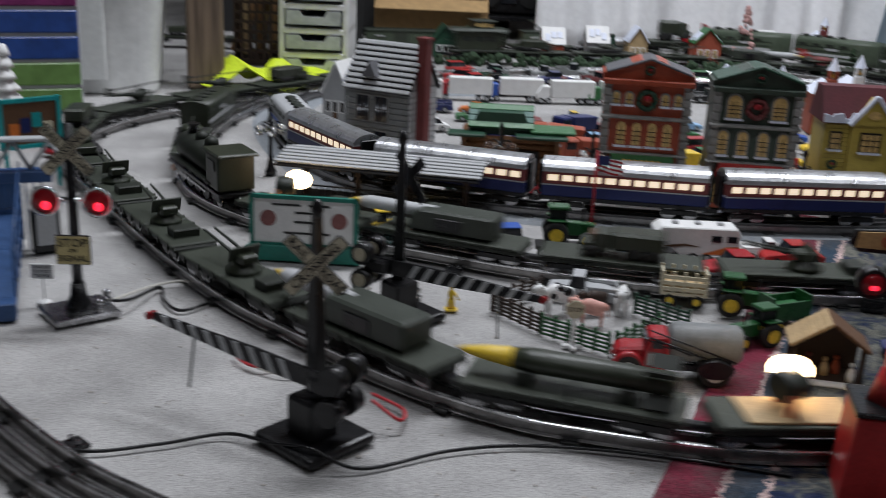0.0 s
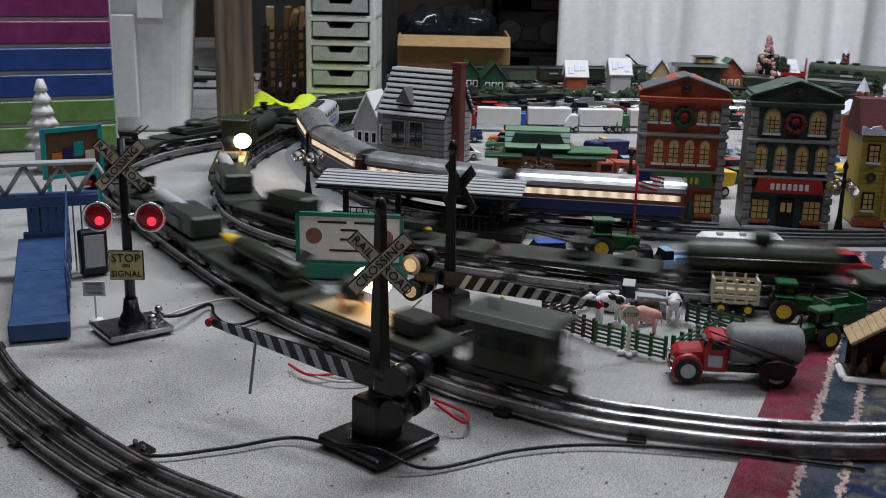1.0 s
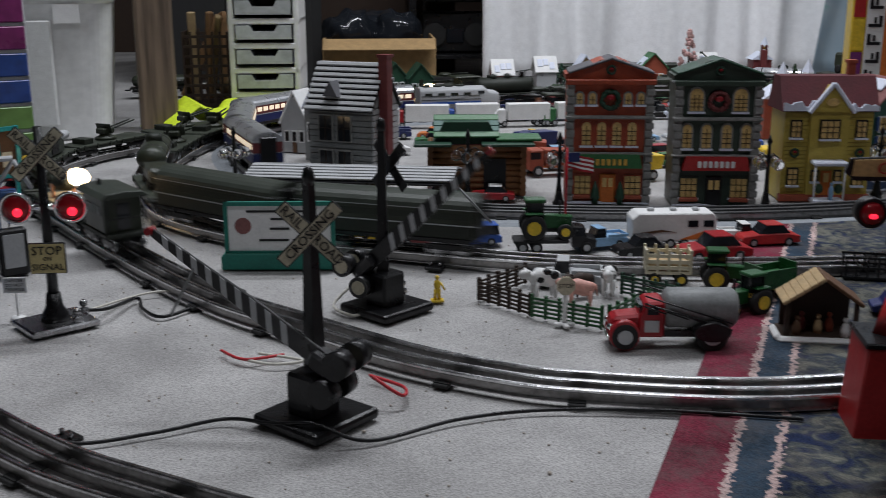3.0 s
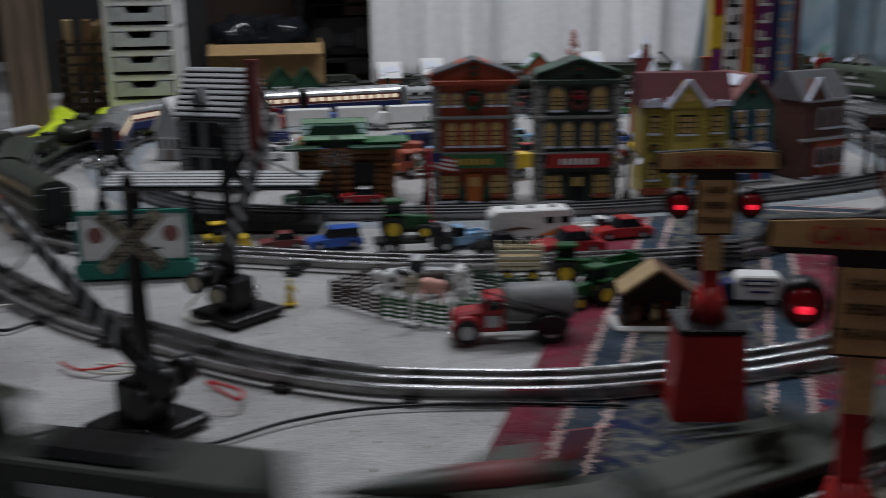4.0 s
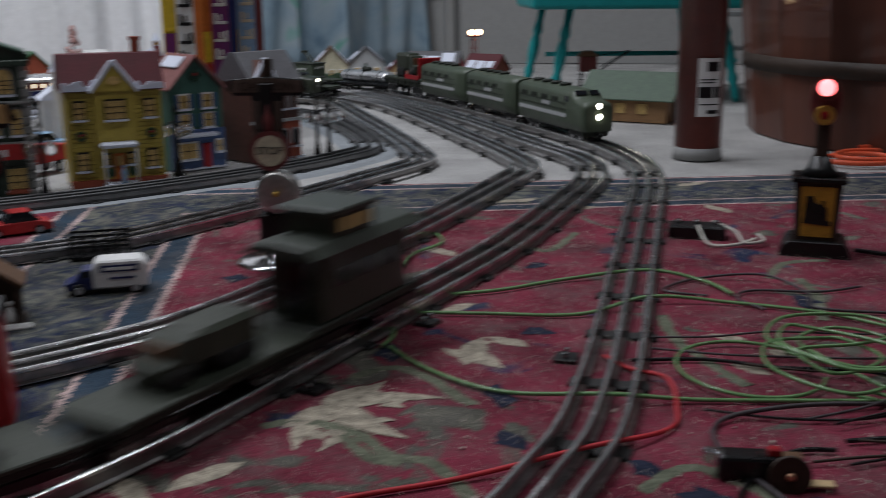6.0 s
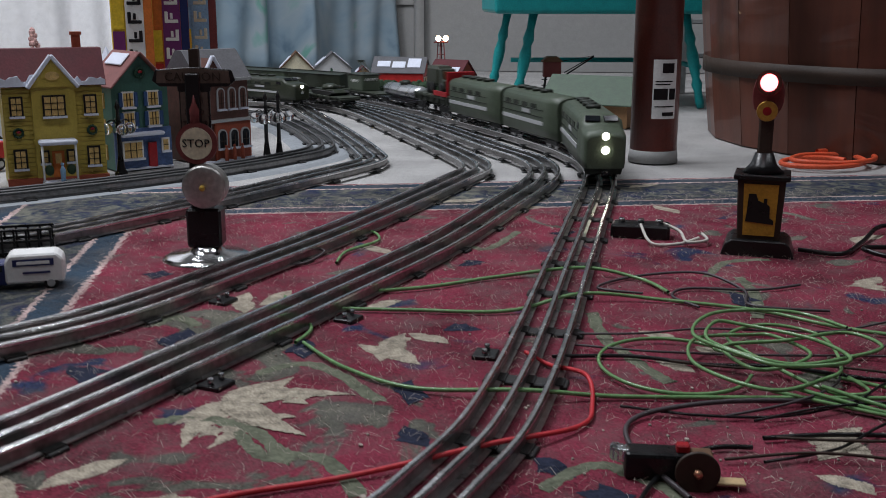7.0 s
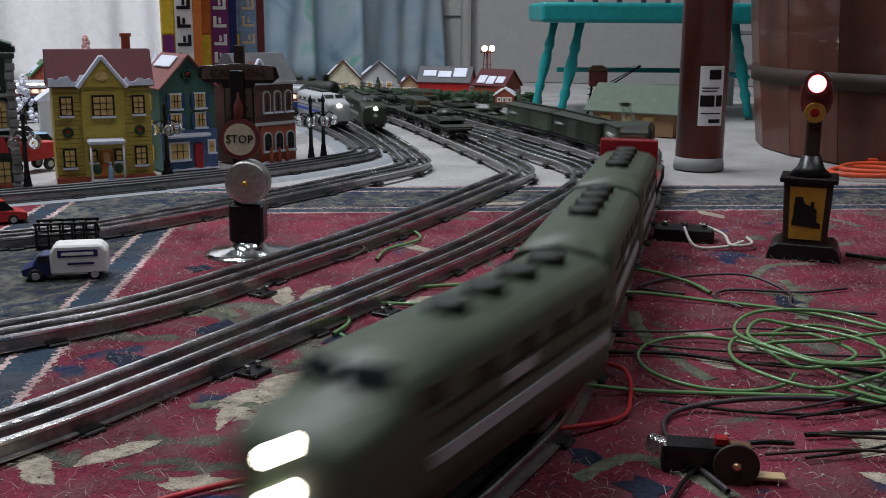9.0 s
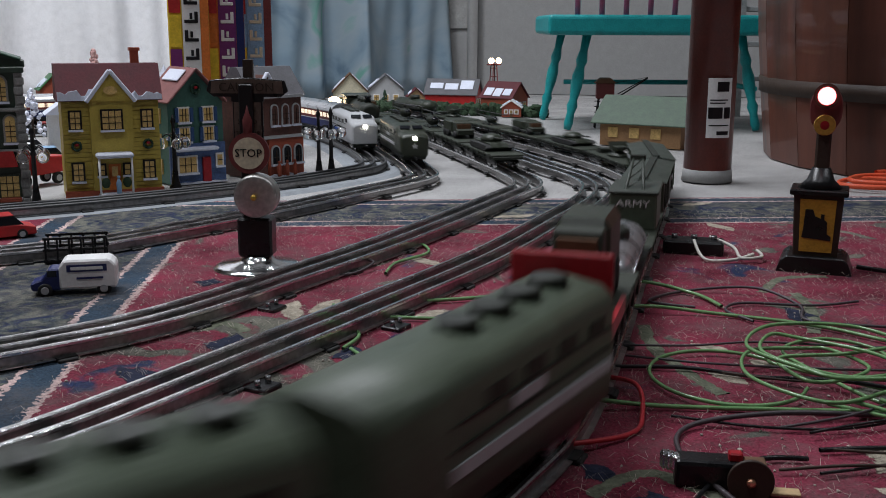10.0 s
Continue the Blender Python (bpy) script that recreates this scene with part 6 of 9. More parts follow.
def tractor(x, y, rz, s, label, z=0.0):
    ob = thing("toy_tractor", label, "toy tractor", pose(x, y, z, 0, 0, rz), "toy tractors")
    part("hood", placed(prism([(0.002, 0.012), (0.034, 0.012), (0.036, 0.026), (0.002, 0.028)], 0.012, 0.001), Matrix.Scale(s, 4) @ pose(0, -0.006, 0)), "tractor_green", ob)
    part("chassis", placed(box(0.006, 0, 0.011, 0.05, 0.008, 0.007), Matrix.Scale(s, 4)), "blackish", ob)
    part("cab_frame", placed(joined(*[box(px, py, 0.032, 0.0014, 0.0014, 0.022) for px in (-0.016, 0.002) for py in (-0.008, 0.008)]), Matrix.Scale(s, 4)), "black", ob)
    part("cab_glass", placed(box(-0.007, 0, 0.033, 0.0165, 0.0145, 0.018), Matrix.Scale(s, 4)), "dark_glass", ob)
    part("cab_roof", placed(box(-0.007, 0, 0.044, 0.024, 0.02, 0.004, 0.001), Matrix.Scale(s, 4)), "tractor_green", ob)
    part("exhaust", placed(tube((0.022, 0.003, 0.026), (0.022, 0.003, 0.042), 0.0011, n=8), Matrix.Scale(s, 4)), "black", ob)
    for sy in (-1, 1):
        wheel(ob, -0.009 * s, sy * 0.014 * s, 0.0145 * s, 0.0145 * s, 0.008 * s, "yellow")
        wheel(ob, 0.027 * s, sy * 0.0115 * s, 0.009 * s, 0.009 * s, 0.005 * s, "yellow")
        part("mudguard", placed(box(-0.009, sy * 0.013, 0.0305, 0.02, 0.008, 0.002, 0.0006), Matrix.Scale(s, 4)), "tractor_green", ob)
    return ob


def wagon(x, y, rz, ln, material, label, slatted):
    ob = thing("toy_wagon", label, "toy wagon", pose(x, y, 0, 0, 0, rz), "toy wagons")
    part("deck", box(0, 0, 0.013, ln, ln * 0.55, 0.003), material, ob)
    for sy in (-1, 1):
        if slatted:
            for k in range(3):
                part("slat", box(0, sy * ln * 0.27, 0.018 + 0.006 * k, ln, 0.0015, 0.0035), material, ob)
            for k in range(5):
                part("stake", box(-ln / 2 + ln * k / 4, sy * ln * 0.28, 0.024, 0.0025, 0.002, 0.024), material, ob)
        else:
            part("side", box(0, sy * ln * 0.27, 0.022, ln, 0.002, 0.015), material, ob)
        for sx in (-1, 1):
            wheel(ob, sx * ln * 0.3, sy * ln * 0.25, 0.0065, 0.0065, 0.004, "yellow")
    for sx in (-1, 1):
        part("end_board", box(sx * ln * 0.5, 0, 0.024, 0.002, ln * 0.52, 0.02), material, ob)
    part("load", box(0, 0, 0.019, ln * 0.9, ln * 0.45, 0.01, 0.002), "tan" if slatted else "green", ob)


tractor(0.484, 0.888, 200, 0.8, "green toy tractor with yellow wheels on the rug")
wagon(0.522, 0.928, 20, 0.042, "tractor_green", "green toy farm wagon", False)
wagon(0.443, 0.985, -12, 0.042, "cream", "cream slatted toy hay wagon", True)
tractor(0.49, 0.962, -12, 0.85, "green toy tractor pulling a hay wagon")

# tractor riding on a black flatbed truck
ob = thing("toy_flatbed", "black die-cast flatbed truck carrying a tractor", "toy truck", pose(0.36, 1.118, 0, 0, 0, -5))
part("bed", box(-0.015, 0, 0.013, 0.06, 0.026, 0.004, 0.001), "blackish", ob)
part("cab", placed(prism([(0.018, 0.006), (0.044, 0.006), (0.045, 0.015), (0.034, 0.018), (0.03, 0.029), (0.018, 0.029)], 0.024, 0.001), pose(0, -0.012, 0)), "black", ob)
part("windscreen", box(0.027, 0, 0.023, 0.011, 0.0245, 0.008), "dark_glass", ob)
for x in (-0.035, -0.02, 0.034):
    for sy in (-1, 1):
        wheel(ob, x, sy * 0.011, 0.0065, 0.0065, 0.005)
tractor(0.345, 1.119, -5, 0.95, "green toy tractor riding on a flatbed truck", 0.015)

# red tanker truck
ob = thing("toy_tanker", "red die-cast truck with a grey tank", "toy truck", pose(0.384, 0.818, 0, 0, 0, 172) @ Matrix.Scale(0.88, 4))
part("hood", placed(prism([(0.02, 0.012), (0.048, 0.012), (0.05, 0.024), (0.046, 0.029), (0.02, 0.032)], 0.024, 0.0025), pose(0, -0.012, 0)), "bright_red", ob)
part("cab", placed(prism([(0.0, 0.011), (0.024, 0.011), (0.024, 0.03), (0.018, 0.044), (0.002, 0.045), (0, 0.042)], 0.032, 0.002), pose(0, -0.016, 0)), "bright_red", ob)
for sy in (-1, 1):
    part("door_plate", box(0.012, sy * 0.0165, 0.022, 0.013, 0.001, 0.011), "light_grey", ob)
part("cab_glass", joined(box(0.011, 0, 0.0365, 0.012, 0.0325, 0.009, 0.001), box(0.0205, 0, 0.0365, 0.005, 0.026, 0.008)), "dark_glass", ob)
part("fender", joined(*[placed(lathe([(0.0135, -0.005), (0.0145, 0), (0.0135, 0.005)], 18), pose(0.036, s * 0.0145, 0.0135, 90)) for s in (-1, 1)]), "bright_red", ob)
part("chassis", box(-0.01, 0, 0.012, 0.1, 0.014, 0.006), "black", ob)
bm = placed(lathe([(0.002, -0.068), (0.015, -0.066), (0.0185, -0.062), (0.0185, -0.004), (0.015, 0), (0.002, 0.002)], 24), pose(0, 0, 0.0355) @ pose(0, 0, 0, 0, 90))
part("tank", bm, "grey", ob)
part("bumper", joined(box(0.051, 0, 0.011, 0.003, 0.034, 0.005, 0.001), box(0.0, -0.018, 0.011, 0.04, 0.003, 0.003)), "chrome", ob)
for sy in (-1, 1):
    part("headlight", ball(0.049, sy * 0.011, 0.02, 0.003, n=8), "chrome", ob)
    wheel(ob, 0.036, sy * 0.0165, 0.0125, 0.0125, 0.008, "light_grey")
    wheel(ob, -0.042, sy * 0.0175, 0.0145, 0.0145, 0.012, "light_grey")
    part("rear_fender", placed(lathe([(0.016, -0.007), (0.0172, -0.005), (0.0172, 0.005), (0.016, 0.007)], 18), pose(-0.042, sy * 0.0175, 0.0165, 90) @ Matrix.Diagonal((1, 0.55, 1, 1)) @ pose(0, 0.004, 0)), "black", ob)
    part("spray_boom", joined(*[tube((-0.06 + 0.02 * k, sy * 0.02, 0.02 + 0.005 * k), (-0.04 + 0.02 * k, sy * 0.02, 0.027 + 0.005 * k), 0.0008, n=6) for k in range(4)], tube((-0.06, sy * 0.02, 0.026), (0.02, sy * 0.02, 0.052), 0.0008, n=6), tube((-0.06, sy * 0.02, 0.02), (0.02, sy * 0.02, 0.045), 0.0008, n=6)), "black", ob)

# nativity stable
ob = thing("nativity_stable", "small rustic wooden stable with figurines and snow", "stable", pose(0.518, 0.822, 0, 0, 0, -14))
part("floor_board", box(0, 0, 0.002, 0.062, 0.035, 0.004, 0.001), "dark_brown", ob)
part("back_wall", placed(prism([(-0.028, 0.004), (0.028, 0.004), (0.028, 0.034), (0, 0.05), (-0.028, 0.034)], 0.002), pose(0, 0.014, 0)), "dark_brown", ob)
for sx in (-1, 1):
    part("post", tube((sx * 0.027, -0.014, 0.003), (sx * 0.027, -0.014, 0.034), 0.0022, n=8), "dark_brown", ob)
    # Left slope tan, right slope brown: the roof's lit side is painted in.
    for k in range(6):
        part("roof_board", placed(box(0, 0, 0, 0.0065, 0.038, 0.003, 0.0006), pose(sx * (0.003 + 0.0052 * k), 0, 0.0515 - 0.0036 * k, 0, sx * 33)), "tan" if sx < 0 else "brown", ob)
part("snow_bank", joined(box(0, -0.02, 0.002, 0.07, 0.008, 0.005, 0.002), box(-0.034, -0.006, 0.003, 0.006, 0.03, 0.006, 0.002)), "white", ob)
for k, (x, y, c) in enumerate(((-0.012, 0.002, "maroon"), (0.0, -0.004, "tan"), (0.01, 0.002, "brick_red"), (0.02, -0.012, "white"), (-0.018, -0.01, "brown"))):
    part("figurine", joined(lathe([(0.0035, 0.004), (0.0038, 0.009), (0.0025, 0.014), (0.001, 0.016)], 9, x, y), ball(x, y, 0.018, 0.0022, n=8)), c, ob)

# milk truck and rack on the rug
ob = thing("toy_milk_truck", "white and navy die-cast milk truck with dark print", "toy truck", pose(0.622, 0.858, 0, 0, 0, 162))
part("cab", placed(prism([(0.012, 0.005), (0.034, 0.005), (0.035, 0.011), (0.026, 0.014), (0.021, 0.022), (0.012, 0.022)], 0.02, 0.001), pose(0, -0.01, 0)), "navy", ob)
part("tank_body", placed(prism([(-0.03, 0.006), (0.013, 0.006), (0.013, 0.024), (0.009, 0.029), (-0.025, 0.029), (-0.03, 0.024)], 0.024, 0.0015), pose(0, -0.012, 0)), "white", ob)
part("windscreen", box(0.0185, 0, 0.0185, 0.007, 0.0205, 0.005), "dark_glass", ob)
for sy in (-1, 1):
    part("print_panel", box(-0.008, sy * 0.0122, 0.0225, 0.03, 0.001, 0.0055), "navy", ob)
    part("print_bar", box(-0.008, sy * 0.0128, 0.0225, 0.024, 0.0008, 0.0024), "white", ob)
    part("print_bar", box(-0.01, sy * 0.0122, 0.0145, 0.02, 0.001, 0.0016), "navy", ob)
    for x in (0.024, -0.02):
        wheel(ob, x, sy * 0.0095, 0.0055, 0.0055, 0.0045)
ob = thing("wire_rack", "black plastic slatted rack standing on the rug", "rack", pose(0.645, 0.972, 0, 0, 0, -18))
for sy in (-1, 1):
    for k in range(6):
        part("bar", box(-0.025 + 0.01 * k, sy * 0.01, 0.0125, 0.0018, 0.0018, 0.025), "black", ob)
    for k in range(3):
        part("rail", box(0, sy * 0.01, 0.004 + 0.01 * k, 0.054, 0.0022, 0.0022), "black", ob)
part("deck", box(0, 0, 0.004, 0.054, 0.02, 0.002), "black", ob)

# yellow digger
ob = thing("toy_digger", "yellow die-cast toy front loader", "toy loader", pose(0.15, 1.178, 0, 0, 0, 10))
part("body", box(0, 0, 0.013, 0.034, 0.015, 0.009, 0.0015), "yellow", ob)
part("cab", box(-0.002, 0, 0.023, 0.013, 0.013, 0.012, 0.001), "dark_glass", ob)
part("cab_roof", box(-0.002, 0, 0.03, 0.015, 0.015, 0.002, 0.0006), "yellow", ob)
part("bucket", placed(prism([(0.022, 0.002), (0.036, 0.002), (0.03, 0.014), (0.024, 0.012)], 0.02, 0.0005), pose(0, -0.01, 0)), "yellow", ob)
for x in (-0.012, 0.012):
    for sy in (-1, 1):
        wheel(ob, x, sy * 0.009, 0.007, 0.007, 0.006, "yellow")


# ---- station, log station, grey house, things inside the loops ----
ob = thing("station_platform", "dark toy station platform with striped slatted roof", "station", pose(0.15, 1.283, 0, 0, 0, -14))
part("deck", box(0, 0, 0.006, 0.25, 0.05, 0.012, 0.002), "blackish", ob)
for k in range(4):
    part("post", box(-0.1 + 0.067 * k, 0, 0.035, 0.006, 0.006, 0.05), "dark_brown", ob)
for sy in (-1, 1):
    for k in range(5):
        part("roof_slat", placed(box(0, 0, 0, 0.25, 0.0062, 0.0024, 0.0005), pose(0, sy * (0.005 + 0.0092 * k), 0.0685 - 0.0018 * k, sy * -11)), "light_grey", ob)
    part("roof_underlay", placed(box(0, 0, 0, 0.246, 0.05, 0.0016), pose(0, sy * 0.0245, 0.0615, sy * -11)), "black", ob)
for k in range(26):
    part("railing_bar", box(-0.095 + 0.0076 * k, -0.022, 0.02, 0.0012, 0.0012, 0.018), "black", ob)
part("railing_top", box(0, -0.022, 0.029, 0.195, 0.0016, 0.0016), "black", ob)

ob = thing("log_station", "toy log building with green striped roof", "toy house", pose(0.317, 1.448, 0, 0, 0, -6))
for k in range(8):
    part("log", tube((-0.062, -0.035, 0.006 + 0.0085 * k), (0.07, -0.035, 0.006 + 0.0085 * k), 0.0046, n=10), "log", ob)
    part("log", tube((0.066, -0.042, 0.006 + 0.0085 * k), (0.066, 0.04, 0.006 + 0.0085 * k), 0.0046, n=10), "log", ob)
    part("log", tube((-0.058, -0.042, 0.006 + 0.0085 * k), (-0.058, 0.04, 0.006 + 0.0085 * k), 0.0046, n=10), "log", ob)
# Black panel on the logs stands in for the shade of an open door.
part("doorway", box(0.028, -0.04, 0.027, 0.03, 0.004, 0.05), "black", ob)
part("porch_roof", box(0.045, -0.045, 0.073, 0.07, 0.03, 0.004, 0.001), "dark_green", ob)
part("porch_roof", box(-0.055, -0.045, 0.073, 0.05, 0.03, 0.004, 0.001), "dark_green", ob)
part("porch_roof", box(0.06, -0.02, 0.078, 0.06, 0.05, 0.004, 0.001), "green", ob)
part("gable_wall", placed(prism([(-0.045, 0.07), (0.045, 0.07), (0.03, 0.1), (-0.03, 0.1)], 0.05), pose(-0.01, -0.03, 0)), "dark_green", ob)
for sy in (-1, 1):
    for k in range(4):
        part("roof_board", placed(box(0, 0, 0, 0.088, 0.0105, 0.003, 0.0006), pose(-0.01, sy * (0.006 + 0.0095 * k), 0.1025 - 0.0062 * k, sy * -33)), "mint" if k in (1, 2) else "green", ob)

ob = thing("grey_house", "grey toy house with slatted roof and brick chimney", "toy house", pose(0.158, 1.56, 0, 0, 0, -30))
part("wall", box(0, 0, 0.055, 0.1, 0.08, 0.11), "grey", ob)
# Clapboards lighter on the gable end, greyer in front: shading put into colour.
for k in range(13):
    part("clapboard", box(0.0512, 0, 0.006 + 0.0082 * k, 0.0026, 0.08, 0.0068), "light_grey", ob)
    part("clapboard", box(0.0, -0.0412, 0.006 + 0.0082 * k, 0.1, 0.0026, 0.0068), "grey", ob)
part("gable", placed(prism([(-0.04, 0.11), (0.04, 0.11), (0, 0.165)], 0.1), pose(0.05, 0, 0) @ pose(0, 0, 0, 0, 0, 90)), "light_grey", ob)
for sy in (-1, 1):
    part("roof_underlay", placed(box(0, 0, 0, 0.108, 0.074, 0.003), pose(0, sy * 0.0245, 0.1345, sy * -54)), "black", ob)
    for k in range(9):
        part("roof_slat", placed(box(0, 0, 0.003, 0.11, 0.0055, 0.003, 0.0006), pose(0, sy * (0.003 + 0.0053 * k), 0.1655 - 0.0073 * k, sy * -54)), "light_grey", ob)
part("dormer", placed(prism([(-0.012, 0.125), (0.012, 0.125), (0, 0.146)], 0.03), pose(-0.012, -0.048, 0)), "roof_grey", ob)
part("chimney", joined(box(0.058, -0.012, 0.09, 0.014, 0.018, 0.18, 0.001), box(0.058, -0.012, 0.181, 0.017, 0.021, 0.004)), "maroon", ob)
for x in (-0.022, 0.008):
    window(ob, x, 0.08, 0.02, 0.035, -0.043, "stone_grey", False, 2, 2, "dark_glass", False)
    window(ob, x, 0.03, 0.02, 0.035, -0.043, "stone_grey", False, 2, 2, "dark_glass", False)


def cottage(x, y, rz, w, d, h, wall, roof, label, rise=0.035, snow=True, lit=True, z=0):
    ob = thing("toy_cottage", label, "toy house", pose(x, y, z, 0, 0, rz), "village cottages")
    part("wall", box(0, 0, h / 2, w, d, h), wall, ob)
    part("gable", placed(prism([(-w / 2, h), (w / 2, h), (0, h + rise)], d), pose(0, -d / 2, 0)), wall, ob)
    a = math.degrees(math.atan2(rise, w / 2))
    ln = math.hypot(rise, w / 2) + 0.006
    for sx in (-1, 1):
        r = part("roof", placed(box(0, 0, 0, ln, d + 0.01, 0.003, 0.001), pose(sx * (w / 4 + 0.001), 0, h + rise / 2 + 0.001, 0, sx * a)), roof, ob)
        if snow:
            rnd = random.Random(int(x * 1000) + sx)
            for k in range(3):
                part("snow_patch", placed(box(rnd.uniform(-0.2, 0.2) * ln, d * (-0.3 + 0.3 * k), 0.0025, ln * rnd.uniform(0.3, 0.6), d * 0.26, 0.002, 0.0008), pose(sx * (w / 4 + 0.001), 0, h + rise / 2 + 0.001, 0, sx * a)), "snow", r)
    for sx in (-0.27, 0.0, 0.27):
        window(ob, sx * w, h * 0.55, w * 0.13, h * 0.32, -d / 2, "white", False, 2, 2, "window_gold" if lit else "dark_glass", False)
    part("door", box(0.0, -d / 2 - 0.0015, h * 0.18, w * 0.14, 0.003, h * 0.35), "brown", ob)
    return ob


cottage(0.075, 1.83, -25, 0.05, 0.05, 0.05, "light_grey", "white", "white paper toy house with a steep roof", 0.05, False, False)
cottage(0.115, 1.74, -30, 0.045, 0.05, 0.085, "grey", "snow", "grey paper toy house with snowy roof", 0.04, False, False)
cottage(0.562, 2.68, 90, 0.06, 0.05, 0.045, "brick_red", "white", "small red cottage with snowy roof")
cottage(0.676, 2.70, 90, 0.06, 0.05, 0.05, "light_grey", "white", "small grey cottage with snowy roof")
cottage(0.788, 2.74, 0, 0.05, 0.05, 0.05, "tan", "snow", "small tan cottage with snowy roof")
cottage(0.963, 2.72, 0, 0.07, 0.05, 0.055, "brick_red", "green", "small cottage with green and red roof")
cottage(1.128, 2.77, 90, 0.08, 0.05, 0.05, "maroon", "white", "small maroon cottage with snowy roof")
cottage(0.35, 2.66, 5, 0.06, 0.06, 0.04, "dark_green", "dark_green", "dark green toy cottage with peaked roof", 0.035, False, False)
cottage(0.29, 2.7, 5, 0.06, 0.06, 0.04, "dark_green", "dark_green", "dark green toy cottage with peaked roof", 0.035, False, False)
cottage(1.66, 2.50, -25, 0.088, 0.06, 0.042, "cream", "brown", "pale toy villa with steep decorated gable", 0.045)
cottage(1.775, 2.52, -25, 0.095, 0.06, 0.042, "light_grey", "roof_grey", "pale toy villa with snowy grey roof", 0.04)
cottage(1.86, 2.31, 45, 0.075, 0.13, 0.04, "red", "roof_grey", "red toy depot with snowy roof", 0.035)
cottage(1.80, 2.40, -25, 0.045, 0.04, 0.03, "tan", "roof_red", "small lit toy kiosk with snowy roof", 0.02)
cottage(1.90, 2.14, 25, 0.08, 0.085, 0.04, "brick_red", "roof_red", "red brick toy cottage with snowy roof", 0.035)
cottage(1.875, 2.07, -40, 0.045, 0.035, 0.022, "brick_red", "white", "small red toy shed with snowy roof", 0.015)

# toy barn with a wide green roof
M["barn_roof"] = mat("barn_roof", (0.08, 0.12, 0.085), 0.6, spread=0.3, grain=70)
ob = thing("toy_barn", "yellow-brown toy barn with wide green roof", "toy barn", pose(1.755, 1.455, 0, 0, 0, -62))
part("wall", box(0, 0, 0.022, 0.15, 0.11, 0.044), "wood", ob)
part("gable", placed(prism([(-0.055, 0.044), (0.055, 0.044), (0, 0.082)], 0.15), pose(0.075, 0, 0) @ pose(0, 0, 0, 0, 0, 90)), "wood", ob)
for sy in (-1, 1):
    part("roof", placed(box(0, 0, 0, 0.18, 0.082, 0.003, 0.001), pose(0, sy * 0.0325, 0.0625, sy * -34.6)), "barn_roof", ob)
for k in range(3):
    part("window", box(-0.05 + 0.04 * k, -0.056, 0.024, 0.018, 0.002, 0.018), "window_gold", ob)
part("barn_door", box(0.076, 0, 0.02, 0.002, 0.034, 0.038), "dark_brown", ob)

# floodlight tower, crane tower
ob = thing("floodlight_tower", "red lattice floodlight tower with two lit lamps", "light tower", pose(1.985, 2.315, 0) @ Matrix.Scale(0.88, 4))
for sx in (-1, 1):
    for sy in (-1, 1):
        part("leg", tube((sx * 0.012, sy * 0.012, 0), (sx * 0.006, sy * 0.006, 0.125), 0.0016, n=6), "maroon", ob)
for k in range(5):
    part("brace", box(0, 0, 0.02 + 0.024 * k, 0.022 - 0.002 * k, 0.022 - 0.002 * k, 0.002), "maroon", ob)
part("platform", box(0, 0, 0.127, 0.04, 0.016, 0.004), "maroon", ob)
for sx in (-1, 1):
    part("lamp", ball(sx * 0.013, -0.006, 0.138, 0.0085), "glow_warm", ob)
ob = thing("crane_tower", "brown toy crane cabin on trestle legs with boom", "toy crane", pose(1.886, 1.745, 0, 0, 0, -35) @ Matrix.Scale(0.88, 4))
for sx in (-1, 1):
    for sy in (-1, 1):
        part("leg", tube((sx * 0.022, sy * 0.015, 0), (sx * 0.014, sy * 0.012, 0.07), 0.002, n=6), "black", ob)
for k in range(5):
    part("rung", box(-0.018, -0.015, 0.012 + 0.013 * k, 0.014, 0.002, 0.002), "black", ob)
part("cabin", box(0, 0, 0.088, 0.042, 0.034, 0.036, 0.001), "maroon", ob)
part("cabin_roof", placed(prism([(-0.026, 0.106), (0.026, 0.106), (0.012, 0.118), (-0.012, 0.118)], 0.04), pose(0, -0.02, 0)), "brown", ob)
part("boom", joined(tube((0.03, 0, 0.072), (0.1, 0, 0.118), 0.0018, n=6), tube((0.03, 0, 0.08), (0.1, 0, 0.12), 0.0012, n=6), tube((0.02, 0, 0.106), (0.1, 0, 0.12), 0.0006, n=5)), "black", ob)
part("pedestal", box(0.045, 0, 0.03, 0.03, 0.03, 0.06), "brick_red", ob)

# hedges: many small clumps along the back
bm = bmesh.new()
rnd = random.Random(11)
for k in range(700):
    u = rnd.random()
    if k % 2:
        x, y = 0.1 + 1.2 * u, 2.56 + rnd.uniform(-0.02, 0.03)
    else:
        x, y = 1.58 + 0.36 * u, 2.44 - 0.42 * u + rnd.uniform(-0.015, 0.015)
    r = rnd.uniform(0.006, 0.013)
    bmesh.ops.create_icosphere(bm, subdivisions=1, radius=r, matrix=Matrix.Translation((x, y, rnd.uniform(0.004, 0.022))) @ pose(0, 0, 0, rnd.uniform(0, 90), rnd.uniform(0, 90), 0) @ Matrix.Diagonal((1, rnd.uniform(0.6, 1.2), rnd.uniform(0.6, 1.1), 1)))
tagged(part("hedge", bm, "hedge", None), "low dark green model hedge along the back", "hedge", kind="stuff")


